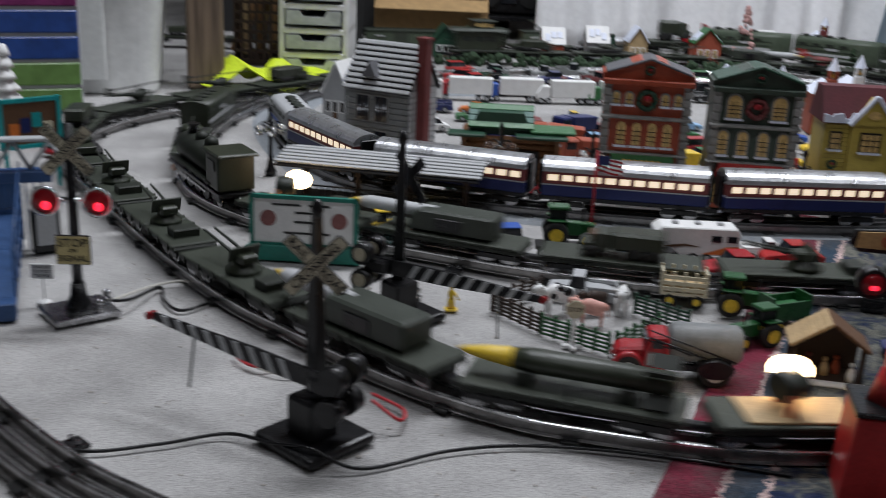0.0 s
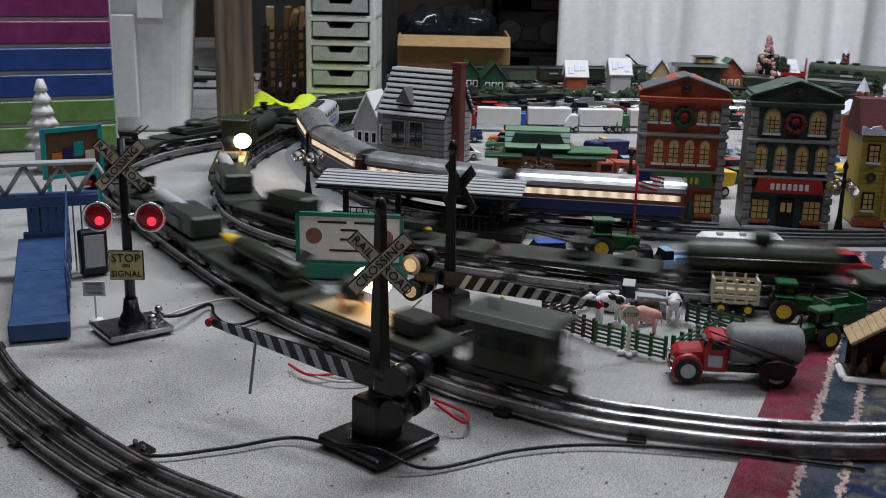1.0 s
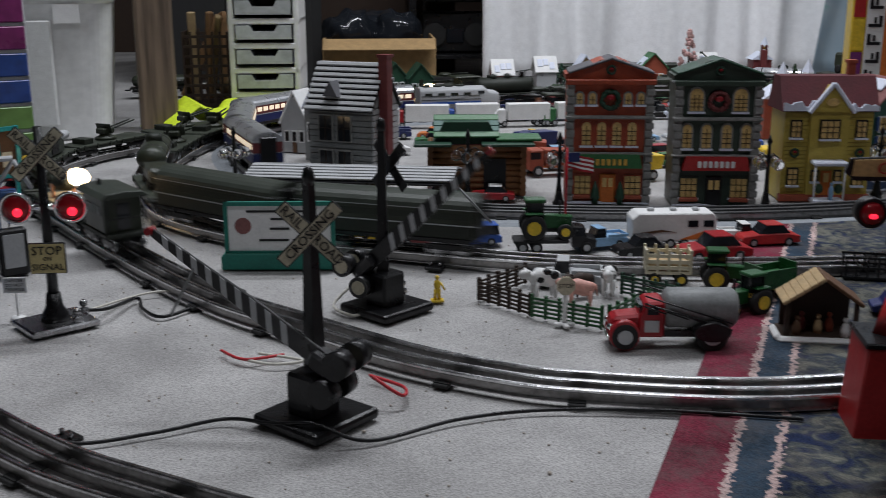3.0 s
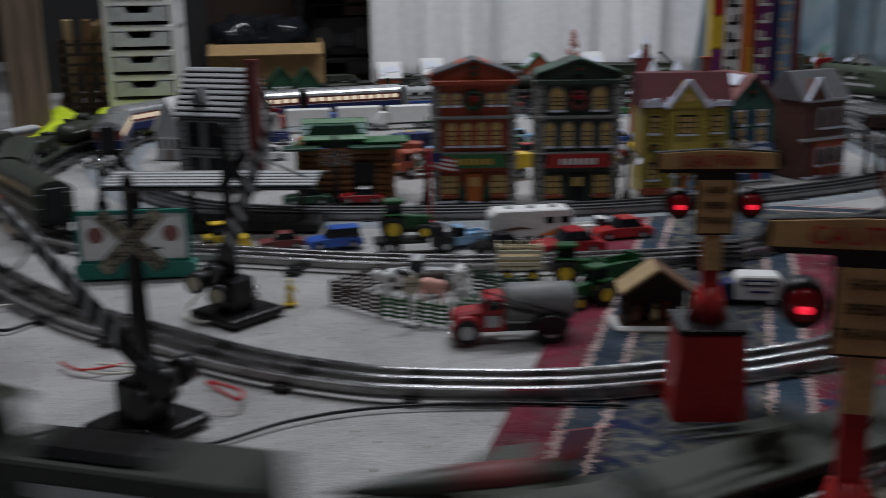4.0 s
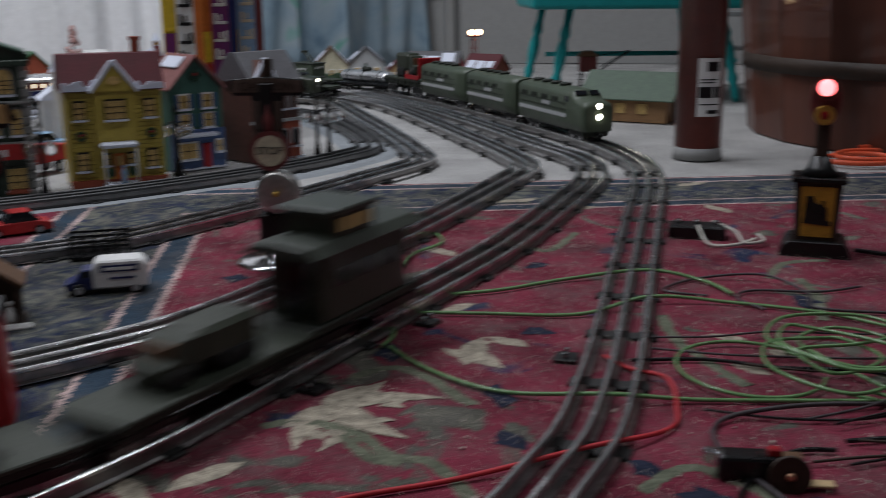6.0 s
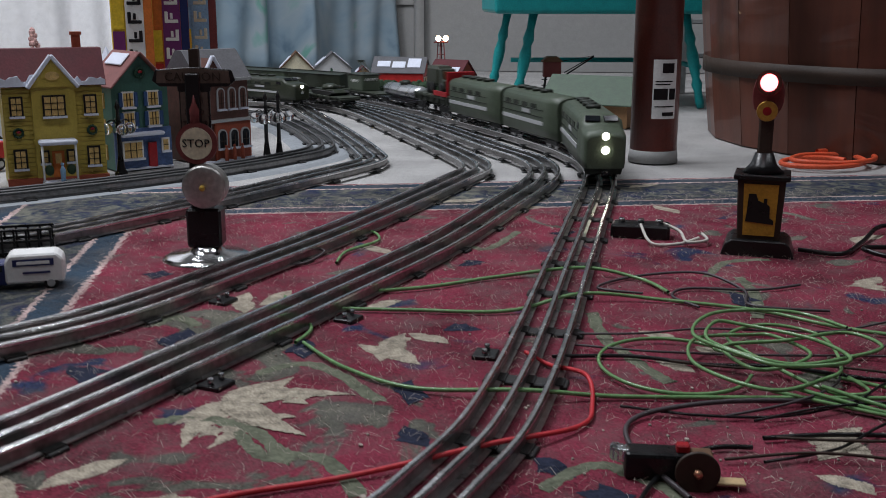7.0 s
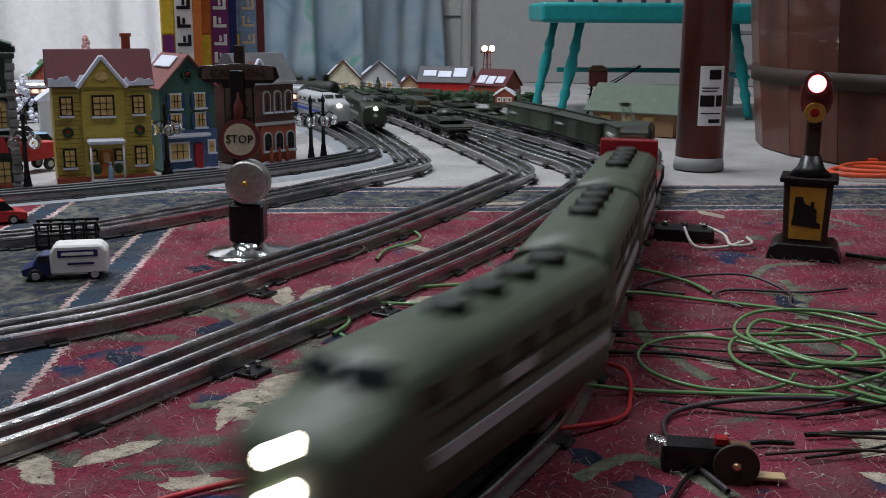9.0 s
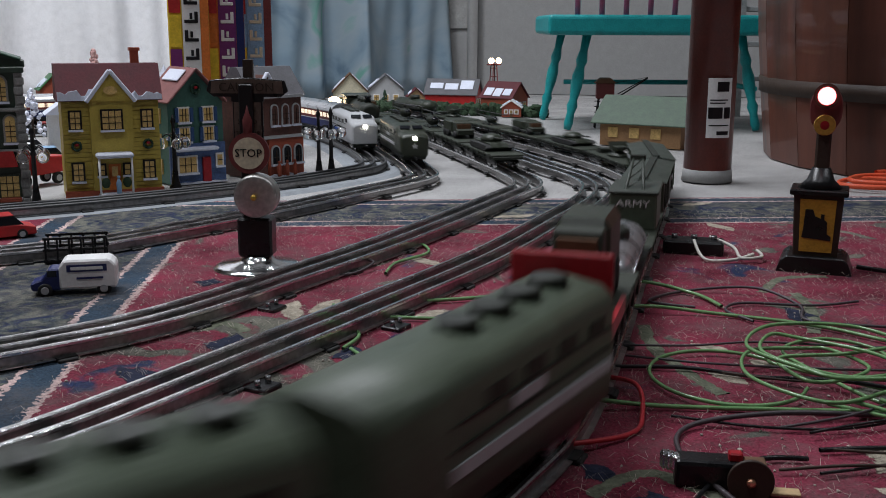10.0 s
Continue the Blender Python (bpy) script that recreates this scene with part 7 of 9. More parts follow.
def tree(x, y, h, material, label):
    ob = thing("model_tree", label, "tree", pose(x, y, 0), "model trees")
    part("trunk", tube((0, 0, 0), (0, 0, h * 0.9), h * 0.03, h * 0.008, 7), "dark_brown", ob)
    rnd = random.Random(int(x * 997))
    bm = bmesh.new()
    for k in range(70):
        u = rnd.random() ** 0.8
        a, r = rnd.uniform(0, 6.3), h * 0.24 * (1 - u) * rnd.uniform(0.6, 1.1)
        bmesh.ops.create_icosphere(bm, subdivisions=1, radius=h * rnd.uniform(0.03, 0.055), matrix=Matrix.Translation((r * math.cos(a), r * math.sin(a), h * (0.14 + 0.84 * u))))
    part("crown", bm, material, ob)


M["frost_pink"] = mat("frost_pink", (0.5, 0.3, 0.28), 0.9, spread=0.5)
tree(1.07, 2.74, 0.15, "frost_pink", "frosted reddish bottle-brush tree")
tree(0.72, 2.7, 0.07, "dark_green", "small green model tree")
tree(0.79, 2.0, 0.1, "snow", "snow white bottle-brush model tree")
tree(1.72, 2.42, 0.05, "dark_green", "small dark green model tree")
tree(1.3, 2.6, 0.07, "hedge", "small dark green model tree")

# bell cupola and roofs that show above the tin houses
for x, y, h, wl in ((1.29, 2.78, 0.11, "maroon"), (1.0, 1.9, 0.12, "white"), (0.93, 1.85, 0.12, "brick_red"), (0.79, 1.72, 0.12, "white")):
    ob = thing("toy_church", "little toy church with a small bell tower", "toy house", pose(x, y, 0, 0, 0, -8), "village churches")
    part("nave", box(0, 0.03, h * 0.3, 0.05, 0.06, h * 0.6), wl, ob)
    part("nave_roof", placed(prism([(-0.03, h * 0.6), (0.03, h * 0.6), (0, h * 0.78)], 0.066), pose(0, -0.003, 0)), "snow", ob)
    part("tower", box(0, -0.008, h * 0.42, 0.017, 0.017, h * 0.84, 0.001), wl, ob)
    part("belfry", joined(*[box(sx * 0.006, -0.008 + sy * 0.006, h * 0.9, 0.003, 0.003, h * 0.13) for sx in (-1, 1) for sy in (-1, 1)]), wl, ob)
    part("bell", lathe([(0.004, h * 0.86), (0.003, h * 0.9), (0.001, h * 0.93)], 10, 0, -0.008), "gold", ob)
    part("spire", placed(tube((0, -0.008, h * 0.96), (0, -0.008, h * 1.16), 0.012, 0.0005, 4, False), Matrix()), "snow", ob)


def semi(x, y, rz, label, cab):
    ob = thing("toy_lorry", label, "toy truck", pose(x, y, 0, 0, 0, rz), "toy lorries")
    part("trailer", box(-0.014, 0, 0.029, 0.085, 0.026, 0.032, 0.001), "white", ob)
    part("print_shape", tube((-0.014, -0.0128, 0.028), (-0.014, -0.0138, 0.028), 0.008, n=16), "orange", ob)
    part("cab", placed(prism([(0.032, 0.008), (0.058, 0.008), (0.058, 0.02), (0.048, 0.034), (0.032, 0.034)], 0.024, 0.001), pose(0, -0.012, 0)), cab, ob)
    for xx in (-0.045, -0.03, 0.035, 0.05):
        for sy in (-1, 1):
            wheel(ob, xx, sy * 0.011, 0.006, 0.006, 0.005)


for k in range(4):
    semi(0.3 + 0.1 * k, 2.075 + 0.008 * (k % 2), 175 + 4 * k, "white toy lorry with a printed trailer", ("bright_red", "blue", "white", "green")[k])
semi(0.2, 2.03, 178, "red toy lorry parked in a row", "bright_red")
rnd = random.Random(21)
cols = ["bright_red", "blue", "green", "yellow", "white", "maroon", "orange", "navy", "light_grey", "sky_blue"]
for k in range(34):
    x, y = 0.22 + 0.09 * (k % 8) + rnd.uniform(-0.02, 0.02), 1.60 + 0.085 * (k // 8) + rnd.uniform(-0.015, 0.015)
    if (0.35 < x < 0.72 and y < 1.52) or (x < 0.27 and y < 1.7):
        continue
    car(x, y, rnd.choice((0, 180)) + rnd.uniform(-20, 20), rnd.uniform(0.055, 0.075), rnd.choice(cols), "small painted die-cast toy car in a crowd", kind=rnd.choice(("sedan", "pickup", "wagon")))
for k in range(36):
    x, y = 0.2 + 0.1 * (k % 9) + rnd.uniform(-0.03, 0.03), 2.16 + 0.085 * (k // 9) + rnd.uniform(-0.02, 0.02)
    car(x, y, rnd.choice((0, 180)) + rnd.uniform(-25, 25), rnd.uniform(0.06, 0.08), rnd.choice(("maroon", "dark_green", "navy", "black", "brown", "red", "green", "grey")), "small dark die-cast toy car in a crowd", kind=rnd.choice(("sedan", "pickup", "wagon")))
for k, (x, y, c) in enumerate(((0.42, 1.66, "brick_red"), (0.36, 1.72, "maroon"), (0.45, 1.56, "brick_red"), (0.56, 1.5, "yellow"), (0.7, 1.48, "red"), (0.46, 1.74, "navy"))):
    ob = thing("toy_dump_truck", "small painted toy dump truck", "toy truck", pose(x, y, 0, 0, 0, 170 + 9 * k), "toy dump trucks")
    part("bed", placed(prism([(-0.04, 0.016), (0.012, 0.014), (0.014, 0.04), (-0.044, 0.036)], 0.03, 0.001), pose(0, -0.015, 0)), c, ob)
    part("cab", box(0.026, 0, 0.024, 0.022, 0.028, 0.032, 0.002), c, ob)
    part("cab_window", box(0.028, 0, 0.031, 0.016, 0.029, 0.01), "dark_glass", ob)
    for xx in (-0.025, 0.024):
        for sy in (-1, 1):
            wheel(ob, xx, sy * 0.013, 0.008, 0.008, 0.006)

# blue trestle ramp, teal board and white tree at the left end
ob = thing("trestle_ramp", "blue painted toy trestle ramp with wire railing", "toy bridge", pose(-0.215, 0.985, 0, 0, 0, 16))
part("ramp", placed(box(0, 0, 0, 0.05, 0.2, 0.005, 0.001), pose(0, 0.005, 0.022, 9)), "ramp_blue", ob)
part("front_block", box(0, -0.085, 0.008, 0.05, 0.02, 0.016, 0.001), "ramp_blue", ob)
for k in range(7):
    part("railing_post", tube((0.024, -0.07 + 0.03 * k, 0.01), (0.024, -0.07 + 0.03 * k, 0.062 + 0.004 * k), 0.001, n=6), "ramp_blue", ob)
for dz in (0.02, 0.045):
    part("railing", tube((0.024, -0.075, 0.012 + dz), (0.024, 0.12, 0.045 + dz), 0.001, n=6), "ramp_blue", ob)
for k in range(3):
    part("pier", box(0, 0.03 + 0.08 * k, 0.014 + 0.008 * k, 0.04, 0.01, 0.028 + 0.016 * k), "ramp_blue", ob)
part("upper_beam", box(-0.01, 0.12, 0.076, 0.13, 0.02, 0.012, 0.001), "ramp_blue", ob)
for k in range(8):
    part("wire_post", tube((0.045 - 0.008 * k, 0.11, 0.0), (0.045 - 0.008 * k, 0.115, 0.072), 0.0009, n=6), "ramp_blue" if k % 3 else "black", ob)
for k in range(4):
    part("lattice_bar", tube((-0.07 + 0.035 * k, 0.12, 0.082), (-0.05 + 0.035 * k, 0.12, 0.112), 0.0022, n=6), "light_grey", ob)
    part("lattice_bar", tube((-0.05 + 0.035 * k, 0.12, 0.112), (-0.035 + 0.035 * k, 0.12, 0.082), 0.0022, n=6), "light_grey", ob)
part("span", box(-0.01, 0.12, 0.114, 0.13, 0.014, 0.004, 0.001), "light_grey", ob)
ob = thing("picture_board", "teal framed toy picture board on legs", "billboard", pose(-0.285, 1.33, 0, 0, 0, 40))
part("frame", joined(box(0, 0, 0.112, 0.075, 0.005, 0.005), box(0, 0, 0.055, 0.075, 0.005, 0.005), box(-0.036, 0, 0.084, 0.005, 0.005, 0.062), box(0.036, 0, 0.084, 0.005, 0.005, 0.062)), "teal", ob)
for sx in (-1, 1):
    part("leg", box(sx * 0.032, 0, 0.027, 0.004, 0.004, 0.054), "teal", ob)
pic = part("picture", box(0, 0.001, 0.084, 0.068, 0.002, 0.053), "brown", ob)
for k, c in enumerate(("orange", "navy", "teal", "cream")):
    part("print_shape", box(-0.02 + 0.014 * k, -0.0006, 0.075 + 0.006 * (k % 3), 0.012, 0.001, 0.018), c, pic)
ob = thing("white_tree", "white glazed toy Christmas tree", "tree", pose(-0.415, 1.62, 0))
part("pot", lathe([(0.014, 0), (0.016, 0.03), (0.014, 0.034)], 14), "white", ob)
for k in range(6):
    r = 0.03 - 0.0042 * k
    bm = lathe([(r * 0.4, 0.034 + 0.017 * k), (r, 0.036 + 0.017 * k), (r * 0.85, 0.042 + 0.017 * k), (r * 0.45, 0.053 + 0.017 * k)], 14)
    for v in bm.verts:
        a = math.atan2(v.co.y, v.co.x)
        s = 1 + 0.14 * math.sin(7 * a + k)
        v.co.x, v.co.y = v.co.x * s, v.co.y * s
    part("branch_tier", bm, "white", ob)
ob = thing("track_meter", "black framed small meter panel beside the signal", "meter", pose(-0.197, 1.09, 0, 0, 0, 30))
part("case", box(0, 0, 0.024, 0.028, 0.012, 0.048, 0.002), "black", ob)
part("face", box(0, -0.0062, 0.026, 0.02, 0.002, 0.034), "light_grey", ob)

# ---- controllers and wires ----
ob = thing("hand_controller", "black toy track controller with red button and wheel", "controller", pose(0.797, 0.338, 0, 0, 0, -40) @ Matrix.Scale(0.7, 4))
part("body", box(-0.008, 0, 0.011, 0.045, 0.02, 0.02, 0.003, seg=2), "black", ob)
part("button", box(0.008, -0.002, 0.0235, 0.009, 0.008, 0.006, 0.001), "bright_red", ob)
part("wheel", placed(lathe([(0.0145, -0.0015), (0.0148, 0), (0.0145, 0.0015), (0.0138, 0.0015)], 28), pose(0.016, -0.021, 0.0145, 90, 0, 0)), "dark_brown", ob)
part("hub", placed(lathe([(0.003, -0.002), (0.003, 0.003), (0.001, 0.004)], 12), pose(0.016, -0.0215, 0.0145, 90, 0, 0)), "copper", ob)
part("bracket", box(0.02, -0.008, 0.014, 0.014, 0.018, 0.018, 0.001), "brown", ob)
part("lever", box(0.036, -0.014, 0.006, 0.024, 0.01, 0.002, 0.0005), "tan", ob)
for k in range(3):
    part("clip", box(-0.03 - 0.003 * k, 0.002 * k, 0.016, 0.008, 0.008, 0.012, 0.002), "chrome", ob)
ob = thing("relay_box", "black small relay box with wires", "relay", pose(1.152, 0.722, 0, 0, 0, -48))
part("case", box(0, 0, 0.007, 0.055, 0.026, 0.014, 0.002), "black", ob)
for k in range(3):
    part("terminal", tube((-0.018 + 0.018 * k, 0, 0.014), (-0.018 + 0.018 * k, 0, 0.018), 0.003, n=10), "steel", ob)


def wire(points, r, material, label):
    tagged(part("wire", cable([(x, y, z) for x, y, z in points], r, 6), material, None), label, "wire", "loose wires")


def wz(pts, r):
    return [(x, y, (q[0] if q else r)) for x, y, *q in pts]


def rugp(u, v, z):
    p = RUG @ Vector((u, -v, 0))
    return (p.x, p.y, z)


wire([(-0.09, 0.705, 0.004), (-0.05, 0.675, 0.002), (0.0, 0.685, 0.002), (0.045, 0.70, 0.003), (0.078, 0.682, 0.006), (0.105, 0.665, 0.012), (0.14, 0.657, 0.002), (0.2, 0.683, 0.002), (0.26, 0.692, 0.002), (0.34, 0.68, 0.003), (0.43, 0.655, 0.003)], 0.0013, "black", "thin black wire lying across the floor")
wire([(-0.16, 0.62, 0.002), (-0.11, 0.60, 0.002), (-0.05, 0.585, 0.002), (0.0, 0.545, 0.002)], 0.0013, "black", "thin black wire lying across the floor")
wire([(-0.09, 0.925, 0.012), (-0.075, 0.935, 0.01), (-0.06, 0.985, 0.003), (-0.05, 0.955, 0.002), (-0.03, 0.93, 0.002), (-0.005, 0.955, 0.002), (0.02, 0.985, 0.004)], 0.0016, "black", "black wire from the flashing signal")
wire([(-0.09, 0.925, 0.012), (-0.07, 0.985, 0.003), (-0.045, 1.0, 0.004), (-0.02, 1.0, 0.003)], 0.0011, "wire_white", "thin white wire from the flashing signal")
wire([(0.145, 0.722, 0.02), (0.165, 0.715, 0.008), (0.168, 0.74, 0.004), (0.145, 0.765, 0.004)], 0.0013, "wire_red", "red wire behind the crossing gate")
wire([(0.14, 0.955, 0.02), (0.12, 0.94, 0.004), (0.135, 0.915, 0.002), (0.15, 0.918, 0.003)], 0.0013, "wire_white", "white wire at the crossing gate")
wire([(0.04, 0.82, 0.003), (0.07, 0.80, 0.003), (0.095, 0.805, 0.003), (0.06, 0.825, 0.003)], 0.0012, "wire_white", "loose white wire beside the track")
wire([(0.03, 0.835, 0.003), (0.05, 0.81, 0.004), (0.08, 0.82, 0.003)], 0.0012, "wire_red", "loose red wire beside the track")
for pts, r, mt, lb in (
        (((0.25, 0.88), (0.33, 0.83), (0.40, 0.81), (0.47, 0.79), (0.52, 0.765), (0.535, 0.735), (0.54, 0.70), (0.525, 0.67), (0.515, 0.645)), 0.0014, "wire_red", "red insulated wire snaking over the rug"),
        (((0.375, 0.61), (0.40, 0.66), (0.44, 0.70), (0.5, 0.72), (0.55, 0.725), (0.62, 0.735), (0.7, 0.745), (0.8, 0.76)), 0.0013, "wire_green", "green insulated wire snaking over the rug"),
        (((0.395, 0.535), (0.45, 0.545), (0.52, 0.555), (0.58, 0.53), (0.64, 0.54), (0.7, 0.575), (0.74, 0.62), (0.8, 0.66)), 0.0014, "wire_green", "green insulated wire snaking over the rug"),
        (((0.41, 0.495), (0.47, 0.485), (0.53, 0.46), (0.6, 0.455), (0.64, 0.48), (0.65, 0.52)), 0.0015, "wire_green", "green insulated wire snaking over the rug"),
        (((0.36, 0.5), (0.37, 0.54), (0.38, 0.58), (0.37, 0.61)), 0.0014, "wire_green", "green insulated wire under the tracks"),
        (((0.41, 0.29), (0.435, 0.28), (0.44, 0.32), (0.41, 0.36), (0.40, 0.40)), 0.0014, "wire_green", "green insulated wire near the bell"),
        (((0.55, 0.85), (0.54, 0.79), (0.555, 0.755), (0.6, 0.75), (0.66, 0.745), (0.72, 0.76), (0.8, 0.79)), 0.0014, "wire_grey", "dark grey wire looping over the rug"),
        (((0.51, 0.88), (0.54, 0.83), (0.575, 0.80), (0.6, 0.80)), 0.0013, "black", "black wire to the controller"),
        (((0.61, 0.79), (0.65, 0.79), (0.7, 0.8), (0.8, 0.83)), 0.0013, "black", "black wire from the controller"),
        (((0.53, 0.655), (0.58, 0.66), (0.62, 0.68), (0.66, 0.70), (0.72, 0.72), (0.8, 0.73)), 0.0013, "black", "thin black wire crossing the rug"),
        (((0.63, 0.52), (0.6, 0.5), (0.64, 0.47), (0.69, 0.48), (0.71, 0.52), (0.7, 0.56), (0.75, 0.58)), 0.0011, "wire_grey", "thin grey wire looping over the rug"),
        (((0.66, 0.56), (0.65, 0.53), (0.67, 0.51), (0.72, 0.52), (0.76, 0.51)), 0.0011, "wire_grey", "thin grey wire looping over the rug"),
        (((0.28, 0.36), (0.33, 0.37), (0.36, 0.35), (0.39, 0.37), (0.37, 0.4), (0.33, 0.4), (0.31, 0.38), (0.36, 0.37)), 0.0011, "wire_grey", "tangled thin wires behind the bell"),
        (((0.29, 0.37), (0.34, 0.35), (0.38, 0.36), (0.36, 0.39), (0.32, 0.385)), 0.001, "dark_brown", "tangled thin wires behind the bell"),
        (((0.81, 0.4), (0.84, 0.42), (0.88, 0.38), (0.93, 0.33), (0.97, 0.36), (0.92, 0.4), (0.86, 0.42), (0.9, 0.47), (0.98, 0.5)), 0.0022, "black", "black wires behind the block signal")):
    wire([rugp(u, v, 0.0022 + r + (0.004 if 1 < k < len(pts) - 2 and k % 3 == 0 else 0)) for k, (u, v) in enumerate(pts)], r, mt, lb)
# thin dark wires strewn over the rug beside the tracks
rnd = random.Random(44)
for k in range(9):
    u, v, a = rnd.uniform(0.5, 0.62), rnd.uniform(0.6, 0.86), rnd.uniform(-0.3, 0.5)
    pts = []
    for i in range(7):
        pts.append(rugp(u, v, 0.0035 + 0.003 * rnd.random()))
        u, v, a = u + 0.045 * math.cos(a), v + 0.045 * math.sin(a), a + rnd.uniform(-0.5, 0.5)
    wire(pts, 0.0008, ("black", "wire_grey", "dark_brown")[k % 3], "thin dark wire strewn over the rug")
# the heap of green wire loops
rnd = random.Random(3)
pts = []
for k in range(34):
    a = 0.95 * k
    cu, cv = 0.665 + 0.02 * math.sin(k * 0.4), 0.685 + 0.02 * math.cos(k * 0.7)
    ru, rv = 0.036 + 0.014 * rnd.uniform(-1, 1), 0.042 + 0.014 * rnd.uniform(-1, 1)
    pts.append(rugp(cu + ru * math.cos(a), cv + rv * math.sin(a), 0.004 + 0.0005 * k + 0.002 * rnd.random()))
wire(pts, 0.0012, "wire_green", "tangled heap of green insulated wire on the rug")
wire([rugp(0.60 + 0.045 * math.cos(a), 0.68 + 0.05 * math.sin(a), 0.0045) for a in np.linspace(0.5, 6.0, 16)] + [rugp(0.72, 0.74, 0.004), rugp(0.8, 0.8, 0.004)], 0.0012, "wire_green", "looped green insulated wire on the rug")
for k in range(3):
    wire([rugp(0.64 + 0.012 * k, 0.73 + 0.006 * k, 0.005 + 0.003 * k), rugp(0.7 + 0.01 * k, 0.78 + 0.008 * k, 0.004), rugp(0.8, 0.85 + 0.012 * k, 0.004)], 0.0012, "wire_green", "green insulated wire running over the rug")
wire([(1.165, 0.715, 0.016), (1.17, 0.69, 0.01), (1.155, 0.665, 0.006), (1.175, 0.66, 0.006), (1.185, 0.675, 0.008)], 0.0015, "wire_white", "white wires at the relay box")
wire([(1.14, 0.71, 0.016), (1.13, 0.685, 0.004), (1.15, 0.67, 0.004), (1.17, 0.665, 0.008)], 0.0015, "wire_white", "white wires at the relay box")
# track clips along the lines
for line, x, y, side in ((OUTER, 0.72, 0.76, 1), (FRONT, 0.65, 0.6, 1), (FRONT, 0.78, 0.67, 1), (NEAR, 0.85, 0.505, -1), (OUTER, 0.0, 0.985, -1), (FRONT, -0.08, 0.66, -1), (OUTER, 0.29, 0.72, -1), (MIDDLE, 0.24, 1.09, 1), (MIDDLE, 0.71, 1.02, -1)):
    s = line.near(x, y)
    ob = thing("track_clip", "small black lock-on clip at the rails", "track clip", line.place(s, 0.01, 0) @ pose(0, side * 0.032, 0) @ Matrix.Scale(0.7, 4), "track clips")
    part("plate", box(0, 0, 0.003, 0.024, 0.022, 0.005, 0.001), "black", ob)
    for k in (-1, 1):
        part("spring", tube((k * 0.007, 0, 0.005), (k * 0.007, 0, 0.011), 0.0025, n=8), "steel", ob)


# ---- trains ----
def bogie(parent, x):
    b = part("bogie", joined(box(x, -0.0185, 0.0095, 0.042, 0.003, 0.008, 0.001), box(x, 0.0185, 0.0095, 0.042, 0.003, 0.008, 0.001), box(x, 0, 0.012, 0.012, 0.036, 0.005)), "black", parent)
    for sx in (-1, 1):
        for sy in (-1, 1):
            w = part("wheel", placed(lathe([(0.0085, -0.0016), (0.009, -0.0008), (0.0075, 0), (0.0075, 0.0022), (0.004, 0.0024)], 14), pose(x + sx * 0.013, sy * 0.0165, 0.0075, 90 * sy)), "steel", b)
    return b


def chassis(ob, ln, material="olive_dark", h=0.0195):
    f = joined(box(0, 0, h, ln, 0.05, 0.006, 0.001), box(0, 0, h - 0.005, ln * 0.86, 0.014, 0.006))
    part("underframe", f, material, ob)
    for sx in (-1, 1):
        bogie(ob, sx * ln * 0.34)
        part("coupler", box(sx * (ln / 2 + 0.006), 0, 0.011, 0.014, 0.006, 0.006, 0.001), "black", ob)


def flat_deck(ob, ln, material="olive_light"):
    for k in range(2):
        part("deck_plate", box((k - 0.5) * ln * 0.5, 0, 0.0245, ln * 0.48, 0.054, 0.004, 0.001), material, ob)
    for k in range(6):
        for sy in (-1, 1):
            part("stake", box(-ln * 0.42 + ln * 0.168 * k, sy * 0.0265, 0.022, 0.003, 0.002, 0.01), "olive_dark", ob)


def load_missile(ob, ln):
    for x in (-0.04, 0.035):
        part("cradle", box(x, 0, 0.034, 0.012, 0.03, 0.016, 0.001), "olive_dark", ob)
    part("rocket_body", placed(lathe([(0.002, -0.075), (0.0115, -0.072), (0.0125, 0.03), (0.010, 0.045)], 20), pose(0, 0, 0.048) @ pose(0, 0, 0, 0, 90)), "olive", ob)
    part("rocket_nose", placed(lathe([(0.0102, 0.045), (0.0075, 0.065), (0.004, 0.08), (0.0005, 0.088)], 18), pose(0, 0, 0.048) @ pose(0, 0, 0, 0, 90)), "yellow", ob, "yellow rocket nose")
    for a in (45, 135, 225, 315):
        part("fin", placed(box(-0.062, 0, 0.02, 0.022, 0.0015, 0.014), pose(0, 0, 0.048, a)), "olive_dark", ob)


def load_gun(ob, ln):
    part("turret", joined(lathe([(0.018, 0.027), (0.018, 0.032), (0.01, 0.036), (0.01, 0.042)], 14), box(0, 0, 0.046, 0.026, 0.02, 0.012, 0.002)), "olive", ob)
    for sy in (-1, 1):
        part("barrel", tube((0.0, sy * 0.006, 0.047), (0.062, sy * 0.006, 0.06), 0.0022, 0.0015, 10), "olive_dark", ob)
    part("shield", placed(box(0.012, 0, 0.05, 0.002, 0.034, 0.02), pose(0, 0, 0, 0, -15, 0)), "olive_light", ob)
    part("ammo_box", box(-0.05, 0, 0.032, 0.02, 0.03, 0.012, 0.001), "olive_dark", ob)


